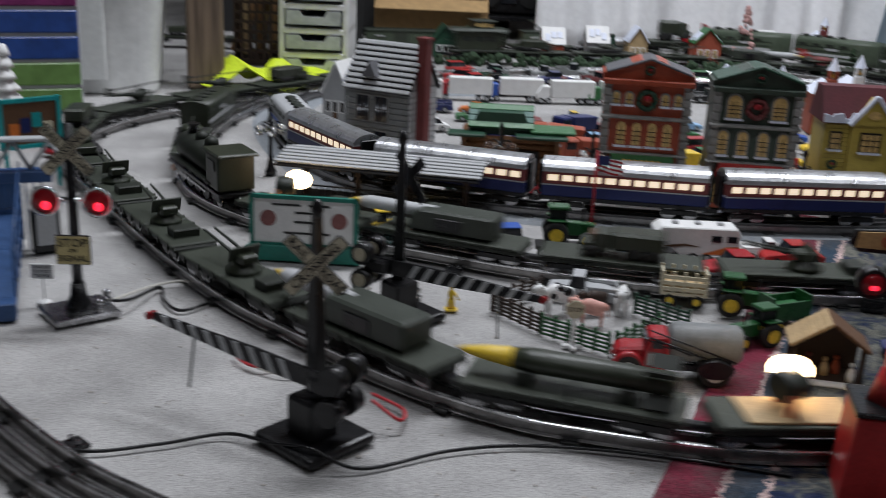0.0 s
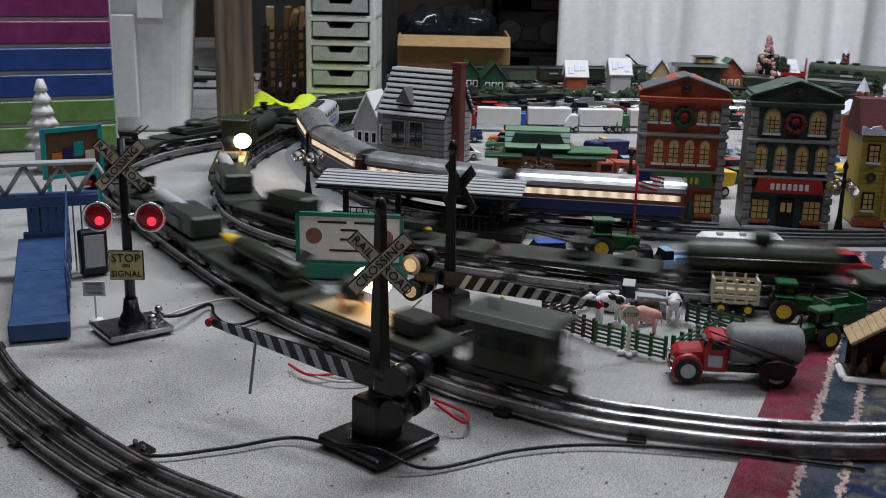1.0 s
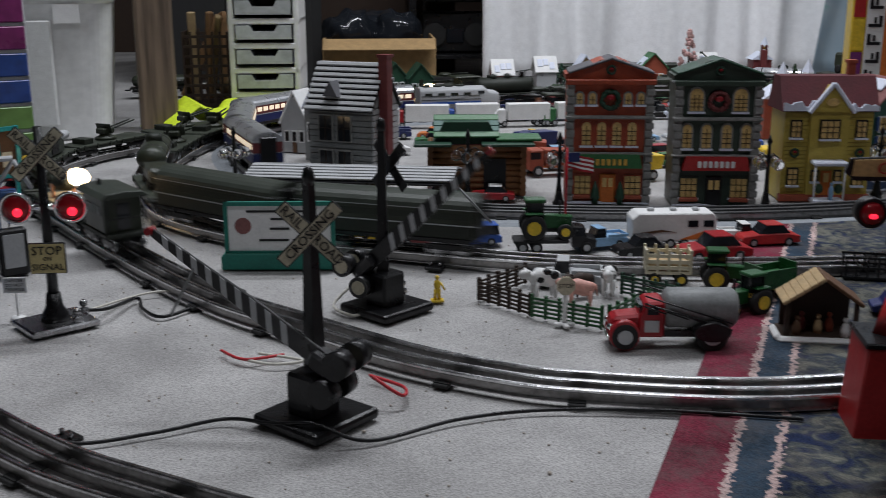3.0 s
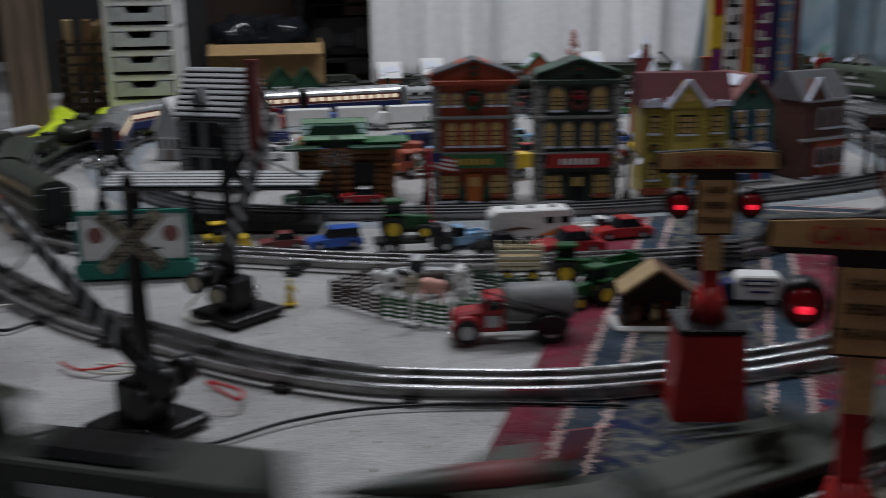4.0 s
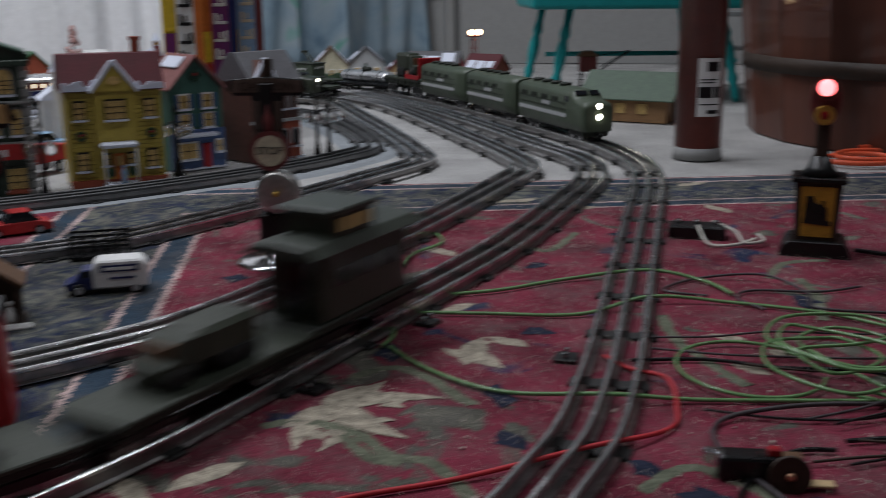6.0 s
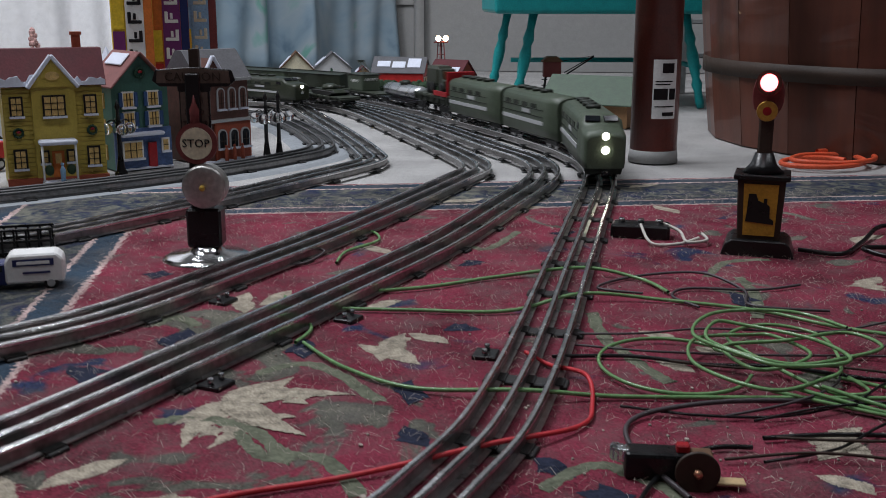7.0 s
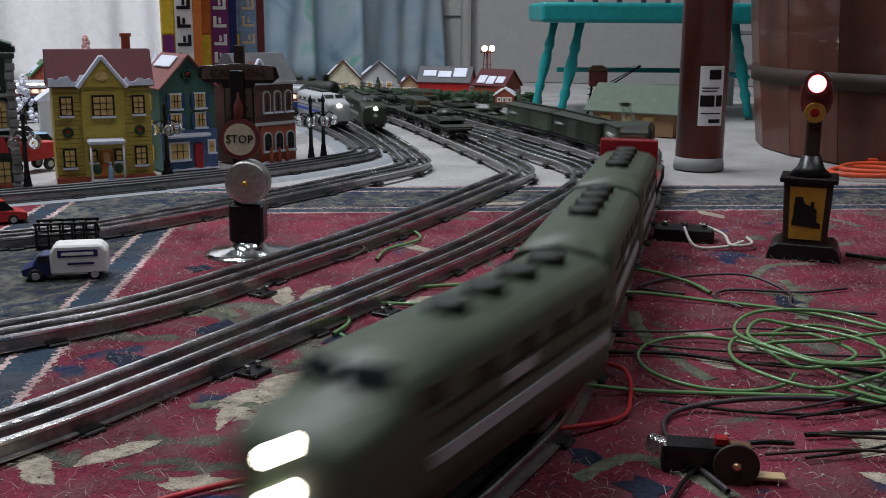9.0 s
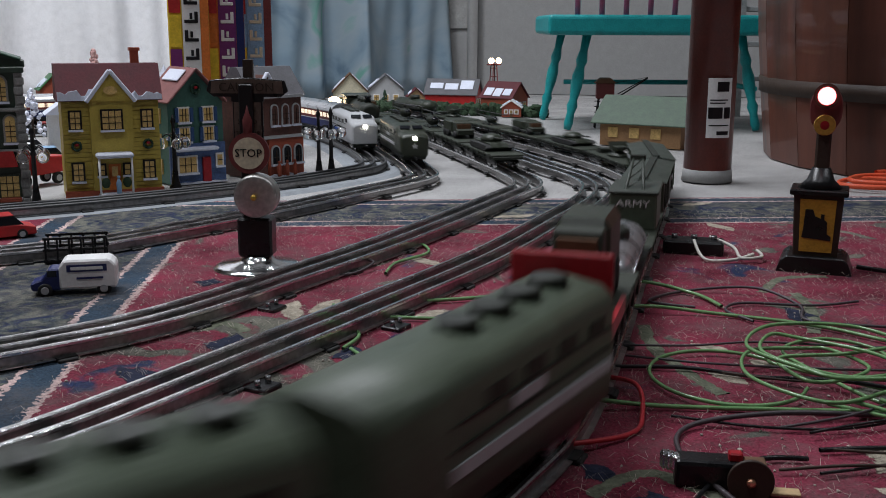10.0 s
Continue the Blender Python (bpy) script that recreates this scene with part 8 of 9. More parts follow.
def load_tank(ob, ln):
    part("hull", placed(prism([(-0.04, 0.03), (-0.03, 0.026), (0.032, 0.026), (0.044, 0.034), (0.036, 0.042), (-0.04, 0.042)], 0.03, 0.001), pose(0, -0.015, 0)), "olive", ob)
    for sy in (-1, 1):
        part("caterpillar", placed(prism([(-0.044, 0.032), (-0.036, 0.0265), (0.034, 0.0265), (0.046, 0.034), (0.04, 0.039), (-0.04, 0.039)], 0.009, 0.001), pose(0, sy * 0.019 - 0.0045, 0)), "blackish", ob)
    part("turret", lathe([(0.017, 0.042), (0.018, 0.047), (0.013, 0.054), (0.006, 0.056)], 16), "olive", ob)
    part("gun", tube((0.012, 0, 0.049), (0.062, 0, 0.053), 0.0022, 0.0018, 10), "olive_dark", ob)


def load_helicopter(ob, ln):
    part("fuselage", ball(0.012, 0, 0.043, 0.013, 1.7, 0.85, 0.95, 16), "olive_dark", ob)
    part("tail_boom", tube((0, 0, 0.046), (-0.058, 0, 0.052), 0.005, 0.0018, 10), "olive_dark", ob)
    part("tail_fin", box(-0.06, 0, 0.06, 0.01, 0.0015, 0.018), "olive_dark", ob)
    part("rotor", joined(box(0.01, 0, 0.063, 0.13, 0.006, 0.0012), tube((0.01, 0, 0.05), (0.01, 0, 0.064), 0.002, n=8)), "blackish", ob)
    for sy in (-1, 1):
        part("skid", tube((-0.015, sy * 0.011, 0.028), (0.034, sy * 0.011, 0.028), 0.0011, n=6), "black", ob)
        part("skid_strut", tube((0.012, sy * 0.011, 0.028), (0.012, sy * 0.006, 0.038), 0.001, n=6), "black", ob)
    part("canopy", ball(0.024, 0, 0.046, 0.0085, 1.1, 0.9, 0.8, 12), "dark_glass", ob)


def load_searchlight(ob, ln):
    part("timber_deck", box(0.02, 0, 0.0278, ln * 0.5, 0.045, 0.003, 0.0006), "tan", ob, "tan timber deck")
    part("generator", box(-0.045, 0, 0.038, 0.034, 0.03, 0.022, 0.003), "olive_dark", ob)
    for sy in (-1, 1):
        part("bracket", box(0.03, sy * 0.014, 0.04, 0.006, 0.003, 0.024), "copper", ob)
    part("lamp_drum", placed(lathe([(0.004, -0.013), (0.013, -0.012), (0.0145, 0.006), (0.013, 0.008)], 20), pose(0.03, 0, 0.053) @ pose(0, 0, 0, 0, 90, 20)), "olive_dark", ob)
    part("bulb", ball(0.022, -0.018, 0.06, 0.0145, n=16), "glow_warm", ob, "glowing searchlight bulb")


def load_truck(ob, ln):
    part("cargo_body", box(-0.014, 0, 0.05, 0.055, 0.034, 0.026, 0.004), "olive", ob)
    part("truck_cab", placed(prism([(0.014, 0.034), (0.042, 0.034), (0.042, 0.045), (0.032, 0.047), (0.028, 0.06), (0.014, 0.06)], 0.03, 0.001), pose(0, -0.015, 0)), "olive_light", ob)
    part("cab_opening", box(0.031, 0, 0.052, 0.004, 0.024, 0.01), "brown", ob)
    for x in (-0.03, -0.012, 0.03):
        for sy in (-1, 1):
            part("tyre", placed(lathe([(0.004, -0.003), (0.008, -0.0025), (0.008, 0.0025), (0.004, 0.003)], 14), pose(x, sy * 0.015, 0.0345, 90)), "rubber", ob)


def load_launcher(ob, ln):
    part("launch_box", placed(prism([(-0.05, 0.028), (0.045, 0.028), (0.045, 0.05), (0.035, 0.06), (-0.05, 0.06)], 0.04, 0.003), pose(0, -0.02, 0)), "army_grey", ob)
    for sy in (-1, 1):
        part("side_hatch", box(0, sy * 0.0205, 0.042, 0.03, 0.002, 0.018, 0.001), "black", ob)
    part("tube", placed(lathe([(0.009, -0.03), (0.0095, 0.05), (0.006, 0.06)], 16), pose(0.05, 0, 0.052) @ pose(0, 0, 0, 0, 90)), "light_grey", ob)
    part("nose", placed(lathe([(0.006, 0.06), (0.0005, 0.072)], 14), pose(0.05, 0, 0.052) @ pose(0, 0, 0, 0, 90)), "yellow", ob)


def load_jet(ob, ln):
    part("fuselage", placed(lathe([(0.002, -0.06), (0.009, -0.055), (0.011, 0), (0.009, 0.03), (0.003, 0.062), (0.0005, 0.07)], 18), pose(0, 0, 0.047) @ pose(0, 0, 0, 0, 90)), "army_grey", ob)
    part("wing", placed(prism([(-0.04, -0.04), (-0.02, -0.04), (0.02, 0), (-0.02, 0.04), (-0.04, 0.04), (-0.035, 0)], 0.002), pose(0, 0, 0.046, 90) @ pose(0, -0.001, 0)), "olive", ob)
    part("red_band", placed(lathe([(0.0112, -0.03), (0.0116, -0.01), (0.0112, 0.01)], 18), pose(0, 0, 0.047) @ pose(0, 0, 0, 0, 90)), "maroon", ob)
    part("tail_fin", placed(prism([(-0.06, 0.05), (-0.035, 0.05), (-0.055, 0.078), (-0.064, 0.078)], 0.002), pose(0, -0.001, 0)), "red", ob)
    for x in (-0.03, 0.025):
        part("cradle", box(x, 0, 0.032, 0.01, 0.02, 0.012), "olive_dark", ob)


def flat_car(load, label, ln=0.165):
    ob = thing("flat_car", label, "railway wagon", Matrix(), "army flat cars")
    chassis(ob, ln)
    flat_deck(ob, ln)
    load(ob, ln)
    return ob


def caboose(label, lit=False, material="olive"):
    ob = thing("caboose", label, "railway wagon", Matrix(), "cabooses")
    ln = 0.1
    chassis(ob, ln)
    body = part("body", box(0, 0, 0.045, ln * 0.76, 0.046, 0.046, 0.0015), material, ob)
    part("roof", placed(prism([(-0.029, 0.068), (0.029, 0.068), (0.022, 0.0745), (0, 0.0765), (-0.022, 0.0745)], ln * 0.98, 0.0008), pose(ln * 0.49, 0, 0) @ pose(0, 0, 0, 0, 0, 90)), "army_grey", ob)
    if lit:
        part("cupola", box(0.008, 0, 0.082, 0.034, 0.04, 0.018, 0.001), material, ob)
        part("cupola_roof", box(0.008, 0, 0.0925, 0.04, 0.046, 0.004, 0.001), "army_grey", ob)
    else:
        part("smoke_jack", tube((0.02, 0.008, 0.07), (0.02, 0.008, 0.084), 0.0025, n=8), "black", ob)
    for sx in (-0.2, 0.02, 0.22):
        for sy in (-1, 1):
            part("window", box(sx * ln, sy * 0.0232, 0.05, 0.011, 0.0012, 0.012), "dark_glass", body)
    for sy in (-1, 1):
        for dx in ((-0.007, 0.007) if lit else ()):
            part("window", box(0.008 + dx, sy * 0.0202, 0.083, 0.009, 0.001, 0.009), "window_gold", ob)
    for sx in (-1, 1):
        part("end_door", box(sx * ln * 0.381, 0, 0.043, 0.0015, 0.015, 0.034), "dark_glass", body)
        for sy in (-1, 1):
            part("end_rail", tube((sx * ln * 0.48, sy * 0.022, 0.022), (sx * ln * 0.48, sy * 0.022, 0.07), 0.001, n=6), "black", ob)
        part("end_rail", box(sx * ln * 0.48, 0, 0.042, 0.0015, 0.045, 0.0015), "black", ob)
    return ob


def coach(label, colours, ln=0.215, lit="glow_window"):
    """colours: roof, window band, skirt."""
    ob = thing("passenger_coach", label, "railway coach", Matrix(), "passenger coaches")
    chassis(ob, ln, "black")
    part("skirt", box(0, 0, 0.0315, ln * 0.99, 0.05, 0.018, 0.001), colours[2], ob)
    part("window_band", box(0, 0, 0.05, ln * 0.985, 0.049, 0.02, 0.001), colours[1], ob)
    part("roof", placed(prism([(-0.0255, 0.06)] + [(0.0255 * math.cos(a), 0.06 + 0.0165 * math.sin(a)) for a in np.linspace(math.pi, 0, 11)][::-1] + [], ln * 0.985), pose(ln * 0.4925, 0, 0) @ pose(0, 0, 0, 0, 0, 90)), colours[0], ob)
    n = 11
    for k in range(n):
        for sy in (-1, 1):
            part("window", box(-ln * 0.43 + ln * 0.086 * k, sy * 0.0248, 0.0505, ln * 0.062, 0.0012, 0.009, 0.0004), lit, ob)
    for z in (0.0395, 0.0595):
        part("trim_band", box(0, 0, z, ln * 0.988, 0.0505, 0.0014), "light_grey", ob)
    for sx in (-1, 1):
        part("vestibule", box(sx * ln * 0.497, 0, 0.045, 0.008, 0.026, 0.046, 0.001), "black", ob)
    return ob


def box_car(label, material, ln=0.175, word=""):
    ob = thing("box_car", label, "railway wagon", Matrix(), "box cars")
    chassis(ob, ln, "black")
    body = part("body", box(0, 0, 0.048, ln, 0.05, 0.05, 0.001), material, ob)
    for k in range(8):
        for sy in (-1, 1):
            part("rib", box(-ln * 0.44 + ln * 0.126 * k, sy * 0.0255, 0.047, 0.002, 0.002, 0.046), material, body)
    for sy in (-1, 1):
        part("door", box(0, sy * 0.0262, 0.046, 0.036, 0.002, 0.044, 0.0006), "olive_light", body)
        part("print_bar", box(-ln * 0.3, sy * 0.0268, 0.052, 0.022, 0.001, 0.006), "light_grey", body)
    part("roof", placed(prism([(-0.028, 0.0725), (0.028, 0.0725), (0.0, 0.079)], ln * 1.01), pose(ln * 0.505, 0, 0) @ pose(0, 0, 0, 0, 0, 90)), "army_grey", ob)
    part("roof_walk", box(0, 0, 0.0805, ln, 0.009, 0.0015), "olive_dark", ob)
    return ob


def tank_car(label, shell="olive"):
    ob = thing("tank_car", label, "railway wagon", Matrix(), "tank cars")
    ln = 0.165
    chassis(ob, ln, "black")
    part("tank", placed(lathe([(0.003, -0.078), (0.018, -0.074), (0.0225, -0.066), (0.0225, 0.066), (0.018, 0.074), (0.003, 0.078)], 26), pose(0, 0, 0.047) @ pose(0, 0, 0, 0, 90)), shell, ob)
    part("dome", lathe([(0.013, 0.066), (0.013, 0.078), (0.009, 0.082), (0.001, 0.083)], 18), "olive_dark", ob)
    for x in (-0.05, 0, 0.05):
        part("strap", placed(lathe([(0.0226, -0.0015), (0.0232, 0), (0.0226, 0.0015)], 26), pose(x, 0, 0.047) @ pose(0, 0, 0, 0, 90)), "black", ob)
    for sy in (-1, 1):
        part("handrail", tube((-0.075, sy * 0.0235, 0.05), (0.075, sy * 0.0235, 0.05), 0.0009, n=6), "steel", ob)
    return ob


def crane_car(label):
    ob = thing("crane_car", label, "railway wagon", Matrix(), "crane cars")
    ln = 0.17
    chassis(ob, ln)
    flat_deck(ob, ln)
    cab = part("cabin", box(-0.02, 0, 0.054, 0.07, 0.05, 0.054, 0.002), "army_green", ob)
    part("cabin_roof", box(-0.02, 0, 0.083, 0.074, 0.054, 0.004, 0.001), "army_grey", ob)
    part("lettering", placed(text_bm("ARMY", 0.0135), pose(0.0155, 0, 0.066, 90, 0, 90)), "white", cab)
    part("lettering", placed(text_bm("ARMY", 0.0135), pose(-0.02, -0.0255, 0.06, 90)), "white", cab)
    part("boom", joined(*[tube((0.016, sy * 0.012, 0.06), (-0.03, sy * 0.005, 0.125), 0.0018, n=6) for sy in (-1, 1)], *[tube((0.016 - 0.009 * k, -0.011 + 0.0014 * k, 0.06 + 0.0128 * k), (0.007 - 0.009 * k, 0.0096 - 0.0014 * k, 0.0728 + 0.0128 * k), 0.001, n=5) for k in range(5)], box(-0.032, 0, 0.126, 0.008, 0.016, 0.008)), "army_grey", ob)
    return ob


def diesel(label, material="army_green", lights=True, ln=0.25, star=False, stripe="light_grey"):
    """A streamlined cab unit with a rounded nose."""
    ob = thing("diesel_locomotive", label, "locomotive", Matrix(), "locomotives")
    chassis(ob, ln * 0.96, "black")
    prof = [(-0.0265, 0.016), (-0.0275, 0.03), (-0.0276, 0.0705), (-0.0262, 0.0755), (-0.0205, 0.0802), (0, 0.0838), (0.0205, 0.0802), (0.0262, 0.0755), (0.0276, 0.0705), (0.0275, 0.03), (0.0265, 0.016)]
    stations = [(-ln * 0.5, 1, 1), (ln * 0.27, 1, 1)]
    if lights:
        stations += [(ln * 0.31, 1.0, 0.985), (ln * 0.345, 0.99, 0.86), (ln * 0.37, 0.98, 0.81), (ln * 0.42, 0.98, 0.78), (ln * 0.46, 0.96, 0.755), (ln * 0.485, 0.91, 0.71), (ln * 0.496, 0.82, 0.64)]
    else:
        stations += [(ln * 0.495, 1, 1)]
    bm = bmesh.new()
    rings = []
    for x, sw, sh in stations:
        ring = []
        for y, z in prof:
            hz = 0.016 + (z - 0.016) * sh
            ring.append(bm.verts.new((x, y * sw, hz)))
        rings.append(ring)
    n = len(prof)
    for a, b in zip(rings, rings[1:]):
        for k in range(n):
            f = bm.faces.new((a[k], b[k], b[(k + 1) % n], a[(k + 1) % n]))
            f.smooth = True
    bm.faces.new(rings[0])
    bm.faces.new(rings[-1][::-1])
    bmesh.ops.recalc_face_normals(bm, faces=bm.faces)
    body = part("body", bm, material, ob)
    for sy in (-1, 1):
        part("stripe", box(-ln * 0.12, sy * 0.0279, 0.037, ln * 0.74, 0.0016, 0.0062), stripe, body)
        part("side_band", box(-ln * 0.12, sy * 0.0277, 0.058, ln * 0.74, 0.0014, 0.0012), "olive_dark", body)
        part("side_band", box(-ln * 0.12, sy * 0.0277, 0.047, ln * 0.74, 0.0014, 0.0012), "olive_dark", body)
        for k in range(4):
            part("grille", box(-ln * 0.4 + ln * 0.16 * k, sy * 0.0274, 0.063, ln * 0.09, 0.0014, 0.007), "olive_dark", body)
        part("print_bar", box(-ln * 0.05, sy * 0.0278, 0.0525, 0.03, 0.0014, 0.006), "light_grey", body)
    for k in range(4):
        part("roof_fan", lathe([(0.010, 0.083), (0.010, 0.0872), (0.008, 0.088), (0.002, 0.0872)], 16, -ln * 0.4 + ln * 0.14 * k, 0), "olive_dark", body)
    part("side_skirt", box(0, 0, 0.0175, ln * 0.5, 0.05, 0.01, 0.002), "black", ob)
    if lights:
        for sy in (-1, 1):
            part("windscreen", placed(box(0, 0, 0, 0.002, 0.019, 0.009, 0.0006), pose(ln * 0.334, sy * 0.0115, 0.0775, 0, -38, sy * 12)), "dark_glass", body)
            part("side_window", box(ln * 0.255, sy * 0.0272, 0.066, 0.014, 0.0016, 0.009), "dark_glass", body)
        for z in ((0.0585, 0.0405) if not star else (0.056,)):
            part("headlight", ball(ln * 0.489 if z > 0.05 else ln * 0.497, 0, z, 0.005, n=12), "glow_white", body, "lit round headlamp")
        if star:
            pts = [((0.007 if k % 2 == 0 else 0.003) * math.sin(math.pi * k / 5), 0.038 + (0.007 if k % 2 == 0 else 0.003) * math.cos(math.pi * k / 5)) for k in range(10)]
            part("star", placed(prism(pts, 0.002), pose(ln * 0.4975, 0, 0) @ pose(0, 0, 0, 0, 0, 90)), "light_grey", body)
        part("pilot", placed(prism([(-0.022, 0.006), (0.022, 0.006), (0.025, 0.018), (-0.025, 0.018)], 0.006, 0.001), pose(ln * 0.455, 0, 0) @ pose(0, 0, 0, 0, 0, 90)), "olive_dark", ob)
    return ob


def steam(label):
    ob = thing("steam_locomotive", label, "locomotive", Matrix(), "locomotives")
    ln = 0.2
    chassis(ob, ln, "black")
    part("boiler", placed(lathe([(0.012, -0.06), (0.0215, -0.058), (0.0215, 0.075), (0.019, 0.082), (0.012, 0.084)], 24), pose(0, 0, 0.05) @ pose(0, 0, 0, 0, 90)), "olive_dark", ob)
    part("chimney", lathe([(0.007, 0.07), (0.0065, 0.082), (0.0085, 0.086)], 14, 0.06, 0), "black", ob)
    for x in (0.025, -0.01):
        part("dome", lathe([(0.01, 0.068), (0.009, 0.078), (0.004, 0.082), (0.0005, 0.083)], 14, x, 0), "olive_dark", ob)
    part("cab", placed(joined(box(-0.075, 0, 0.05, 0.044, 0.05, 0.05, 0.002), box(-0.078, 0, 0.078, 0.058, 0.056, 0.005, 0.002)), Matrix()), "olive", ob)
    for sy in (-1, 1):
        part("cab_window", box(-0.075, sy * 0.0255, 0.06, 0.022, 0.0014, 0.014), "black", ob)
    part("running_board", box(0.01, 0, 0.03, 0.16, 0.054, 0.003, 0.0006), "olive_dark", ob)
    for k in range(4):
        for sy in (-1, 1):
            part("driving_wheel", placed(lathe([(0.0125, -0.0015), (0.013, 0), (0.0125, 0.0018), (0.003, 0.002)], 18), pose(-0.045 + 0.03 * k, sy * 0.021, 0.013, 90)), "black_metal", ob)
    for sy in (-1, 1):
        part("side_rod", box(0.0, sy * 0.0245, 0.013, 0.1, 0.0016, 0.003), "steel", ob)
    part("cowcatcher", placed(prism([(-0.022, 0.004), (0.022, 0.004), (0.018, 0.02), (-0.018, 0.02)], 0.012, 0.001), pose(0.1, 0, 0) @ pose(0, 0, 0, 0, 0, 90)), "copper", ob)
    return ob


def tender(label):
    ob = thing("tender", label, "railway wagon", Matrix(), "tenders")
    ln = 0.15
    chassis(ob, ln, "black")
    b = part("water_tank", box(0, 0, 0.044, ln * 0.97, 0.05, 0.042, 0.002), "olive_dark", ob)
    part("coal_load", box(0.02, 0, 0.066, ln * 0.5, 0.036, 0.012, 0.005), "black", ob)
    for sy in (-1, 1):
        part("print_bar", box(0, sy * 0.0256, 0.046, 0.09, 0.001, 0.01), "light_grey", b)
    return ob


TRAINS = []


def train(line, cars, times, gap=0.014):
    """Cars in order from the front; times: (seconds, arc length of the train's front)."""
    off = 0
    for ob, ln in cars:
        ob.scale = (1, 0.9, 0.82 if "locomotive" in ob.name or "coach" in ob.name else 0.74)
        TRAINS.append((ob, line, off + ln / 2, ln * 0.34, times))
        off += ln + gap


def along(line, points):
    """Arc lengths that grow with time, for places passed one after another."""
    out, last = [], None
    for t, x, y in points:
        s = line.near(x, y)
        while last is not None and s < last - 0.05:
            s += line.length
        out.append((t, s))
        last = s
    return out


# army train on the outer loop: the caboose is last
kinds = [load_tank, load_truck, load_helicopter, load_helicopter, load_truck, load_tank, load_gun, load_gun, load_gun, load_launcher, load_missile, load_searchlight]
texts = {load_tank: "olive army flat car carrying a tank", load_truck: "olive army flat car carrying a lorry", load_helicopter: "olive army flat car carrying a helicopter", load_gun: "olive army flat car with twin gun", load_launcher: "olive army flat car with a rocket launcher box", load_missile: "olive army flat car with yellow-nosed rocket", load_searchlight: "army flat car with lit searchlight and timber deck", load_jet: "army flat car carrying a dark olive jet"}
cars = [(flat_car(k, texts[k]), 0.165) for k in kinds] + [(caboose("dark green army caboose at the end of the train"), 0.1)]
total = sum(c[1] + 0.014 for c in cars) - 0.014
rear = along(OUTER, [(0.5, 0.46, 0.687), (1.0, 0.25, 0.737), (2.0, 0.025, 0.95), (3.5, -0.14, 1.21)])
s0, s1 = rear[0][1], rear[-1][1]
rear = [(0.0, s0 - 0.2)] + rear + [(6.0, s1 + 0.55), (10.0, s1 + 1.4)]
train(OUTER, cars, [(t, s + total) for t, s in rear])
cars[-1][0].scale = (0.82, 0.9, 0.82)

# train on the middle loop: diesel first, two long coaches last
cars = [(diesel("olive army diesel locomotive with white star", "olive", True, 0.2, True), 0.2), (flat_car(load_tank, texts[load_tank]), 0.165), (steam("dark green toy steam locomotive hauled in the train"), 0.2),
        (flat_car(load_searchlight, texts[load_searchlight]), 0.165), (flat_car(load_launcher, texts[load_launcher]), 0.165), (flat_car(load_truck, texts[load_truck]), 0.165), (flat_car(load_gun, texts[load_gun]), 0.165), (flat_car(load_gun, texts[load_gun]), 0.165), (tank_car("olive army tank wagon"), 0.165), (flat_car(load_truck, texts[load_truck]), 0.165),
        (coach("plain olive army coach", ("army_grey", "olive", "olive_dark"), 0.2, "olive_dark"), 0.2), (coach("plain olive army coach", ("army_grey", "olive", "olive_dark"), 0.2, "olive_dark"), 0.2)]
total = sum(c[1] + 0.014 for c in cars) - 0.014
tail = MIDDLE.near(0.0, 1.212)
head10 = MIDDLE.length + MIDDLE.near(1.165, 1.26) if MIDDLE.near(1.165, 1.26) < 0.3 else MIDDLE.near(1.165, 1.26)
v = 0.45
times = [(0.0, tail - 3.7 * v + total), (2.2, tail - 1.5 * v + total), (3.7, tail + total), (5.5, tail + total + 0.18), (7.5, head10 - 0.67), (8.0, head10 - 0.61), (8.5, head10 - 0.48), (9.0, head10 - 0.37), (9.5, head10 - 0.25), (10.0, head10 - 0.09)]
train(MIDDLE, cars, times)
cars[0][0].scale = (0.95, 0.8, 0.64)

# silver, red and blue passenger train on the inner loop
cars = [(diesel("white and blue toy diesel locomotive with lit lamp", "light_grey", True, 0.17, True, "blue"), 0.17)] + [(coach("silver roofed red white and blue coach, windows lit", ("silver", "maroon", "navy"), 0.2, "glow_coach"), 0.2) for k in range(4)]
total = sum(c[1] + 0.014 for c in cars) - 0.014
rear = along(INNER, [(0.0, 0.75, 1.252), (1.0, 0.47, 1.262), (2.0, 0.19, 1.335), (3.5, 0.0, 1.655)])
h10 = INNER.near(1.14, 1.37)
h10 += INNER.length if h10 < 1.0 else 0
times = [(t, s + total) for t, s in rear] + [(7.0, h10 - 0.65), (9.0, h10 - 0.32), (10.0, h10 - 0.165)]
train(INNER, cars, times)
cars[0][0].scale = (1, 0.82, 0.68)

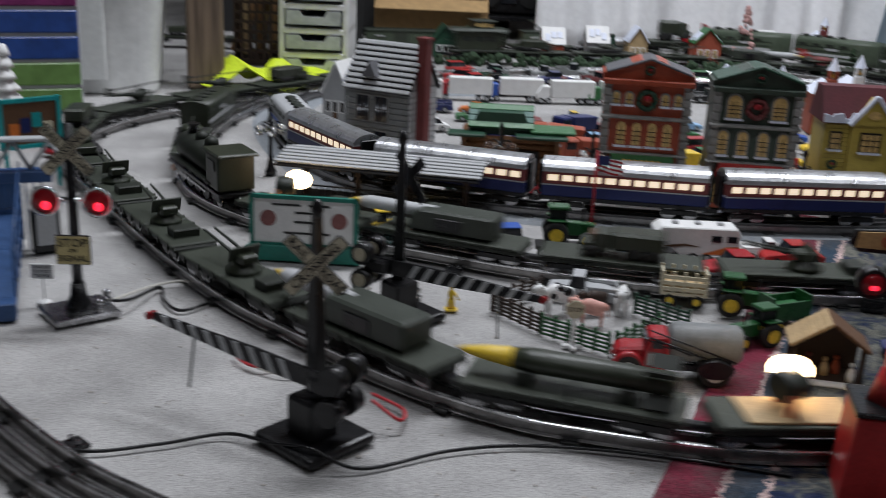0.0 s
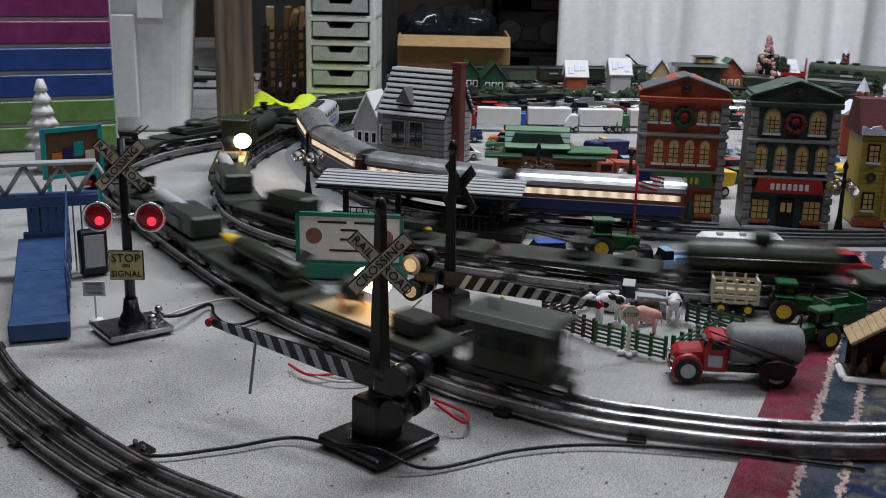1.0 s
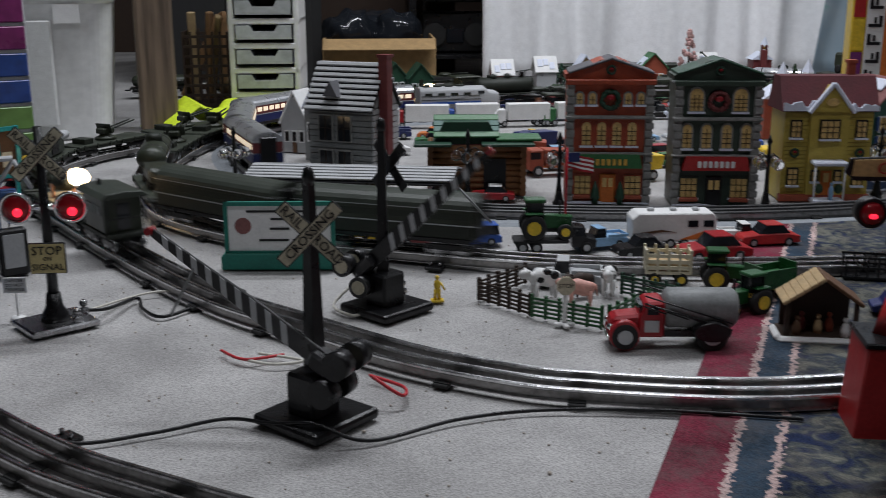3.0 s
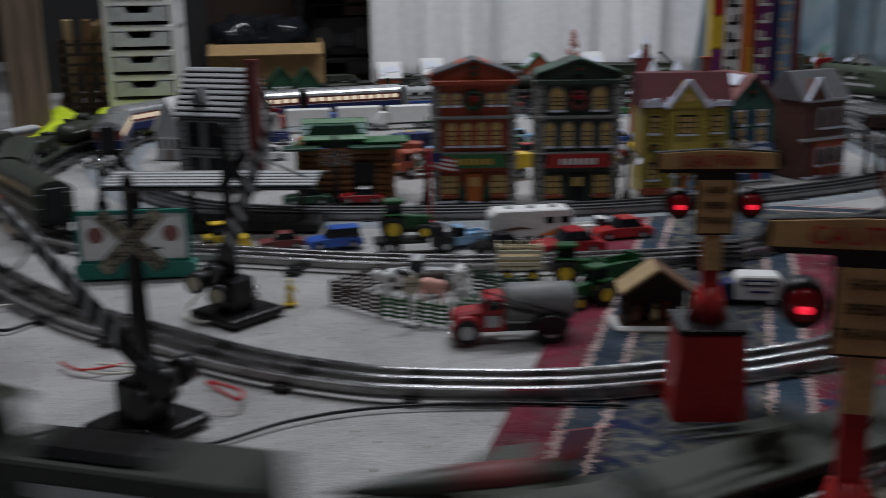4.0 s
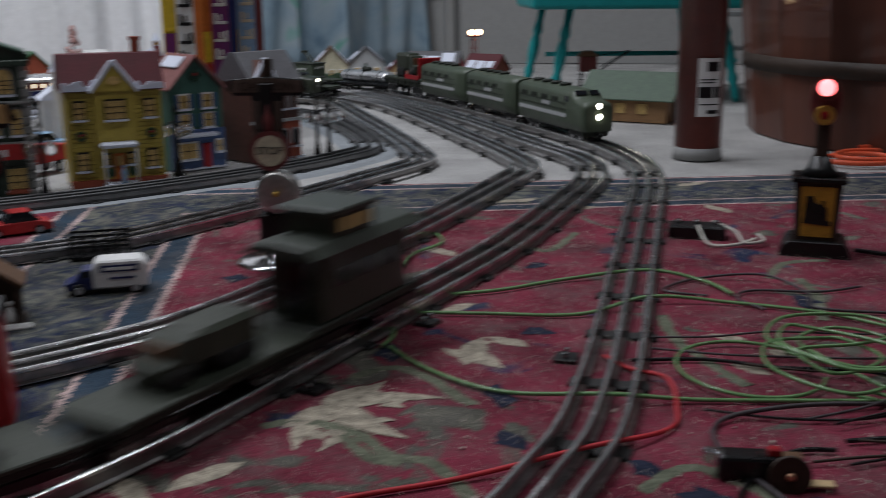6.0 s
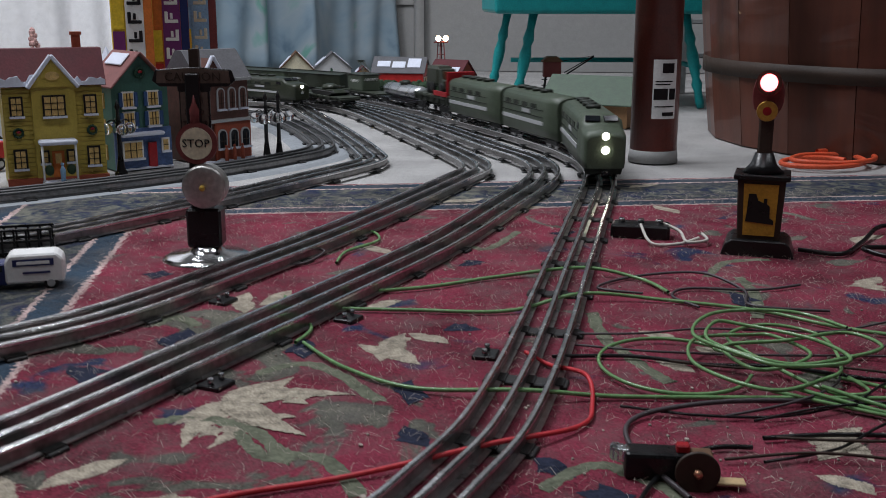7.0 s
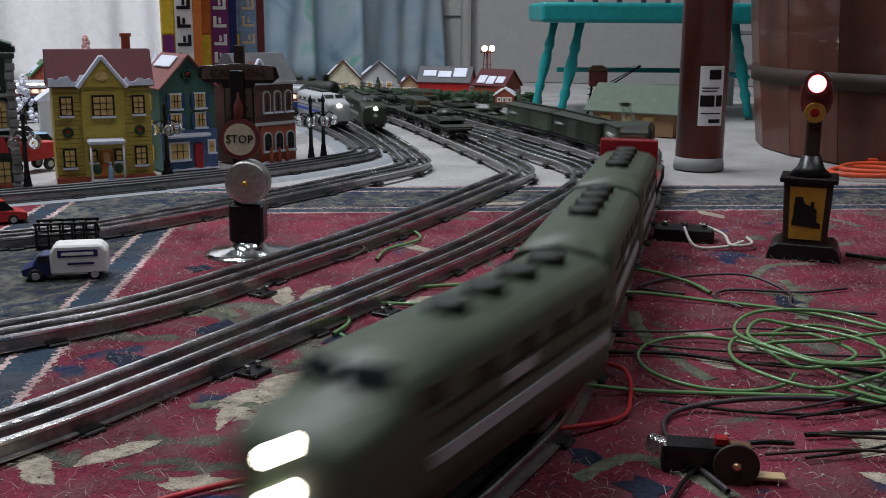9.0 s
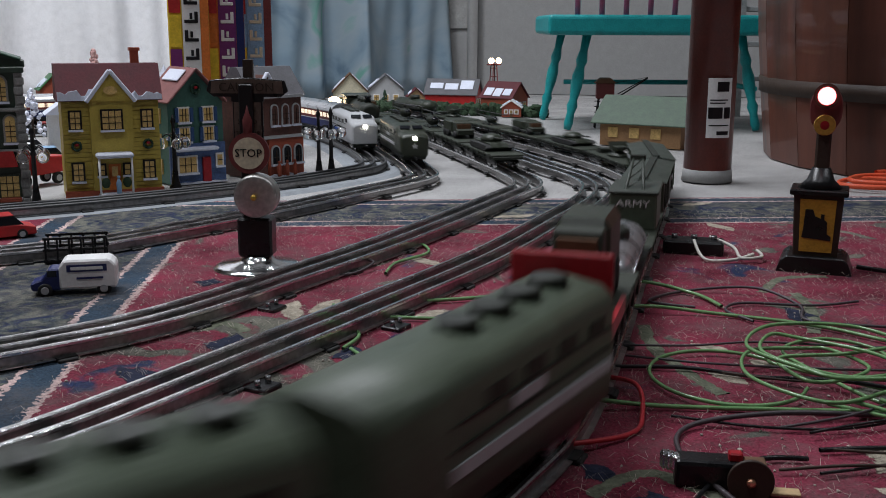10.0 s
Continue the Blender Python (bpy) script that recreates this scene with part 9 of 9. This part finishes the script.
# army train on the front line: steam locomotive first
kinds = [load_jet, load_gun, load_truck, load_gun, load_jet, load_launcher, load_gun, load_tank, load_truck]
cars = [(steam("dark olive toy steam locomotive"), 0.2), (tender("dark olive tender with pale lettering bars"), 0.15)] + [(flat_car(k, texts[k]), 0.165) for k in kinds] + [(caboose("olive army caboose with yellow cupola windows", True), 0.1)]
total = sum(c[1] + 0.014 for c in cars) - 0.014
cab = along(FRONT, [(5.0, 1.1, 0.88), (5.5, 0.885, 0.73), (6.0, 0.68, 0.614), (6.2, 0.6, 0.57)])
lead = total - 0.1
c0, c1 = cab[0][1], cab[-1][1]
times = [(0.0, c0 - 2.7), (3.3, c0 - 1.04)] + cab + [(7.5, c1 + 0.65), (10.0, c1 + 1.9)]
train(FRONT, cars, [(t, s + lead) for t, s in times])
cars[-1][0].scale = (1.4, 1.0, 0.97)

# long army train on the near line: twin-lamp diesel first
cars = [(diesel("olive army diesel locomotive with two lit lamps", "army_green", True, 0.24), 0.24), (diesel("olive army diesel booster unit without cab", "army_green", False, 0.21), 0.21), (diesel("olive army diesel booster unit without cab", "army_green", False, 0.21), 0.21), (flat_car(load_truck, "red-ended army flat car carrying a lorry"), 0.165), (tank_car("pale silvery army tank wagon", "silver"), 0.165),
        (crane_car("olive army crane wagon with white lettering"), 0.17), (box_car("olive army box car with pale stencils", "olive"), 0.175), (box_car("olive army box car with pale stencils", "army_green"), 0.175), (flat_car(load_gun, texts[load_gun]), 0.165), (flat_car(load_tank, texts[load_tank]), 0.165), (flat_car(load_truck, texts[load_truck]), 0.165), (flat_car(load_helicopter, texts[load_helicopter]), 0.165), (flat_car(load_gun, texts[load_gun]), 0.165), (tank_car("olive army tank wagon"), 0.165)]
part("end_rail", joined(box(0.08, 0, 0.044, 0.004, 0.056, 0.03, 0.001), box(0.05, -0.027, 0.03, 0.06, 0.003, 0.006), box(0.05, 0.027, 0.03, 0.06, 0.003, 0.006)), "bright_red", cars[3][0], "bright red end rail")
e = along(NEAR, [(5.0, 1.48, 1.40), (5.5, 1.462, 1.315), (6.0, 1.452, 1.205), (7.5, 1.165, 0.812), (8.0, 1.016, 0.666), (8.5, 0.825, 0.484)])
times = [(0.0, e[0][1] - 1.0)] + e + [(9.0, e[-1][1] + 0.3), (9.5, e[-1][1] + 0.535), (10.0, e[-1][1] + 0.76)]
train(NEAR, cars, times, 0.01)
for ob, _ in cars[:3]:
    ob.scale = (1, 0.95, 0.89)
for ob, _ in cars[4:]:
    ob.scale = (1, 0.85, 0.61)
cars[3][0].scale = (1, 0.95, 1.4)


# ---- what moves ----
def motions():
    for ob, line, off, half, times in TRAINS:
        rows = []
        for k in range(41):
            t = k * 0.25
            s = float(np.interp(t, [a for a, _ in times], [b for _, b in times])) - off
            rows.append((t, line.place(s, half, RAIL_TOP - 0.0)))
        walk(ob, rows)
    for arm, turn, mirrored in GATE_ARMS:
        lifts = [(0, 0), (1.6, 0), (2.0, 4), (2.4, 16), (3.3, 54), (3.7, 61), (4.5, 72), (10, 72)] if mirrored else [(0, 0), (1.7, 0), (2.0, 4), (2.4, 10), (3.3, 29), (3.7, 34), (4.5, 45), (10, 48)]
        walk(arm, [(t, pose(0.0, -0.011 if not mirrored else 0.014, 0.05, 0, -a - (0 if mirrored else 5), turn)) for t, a in lifts])


motions()
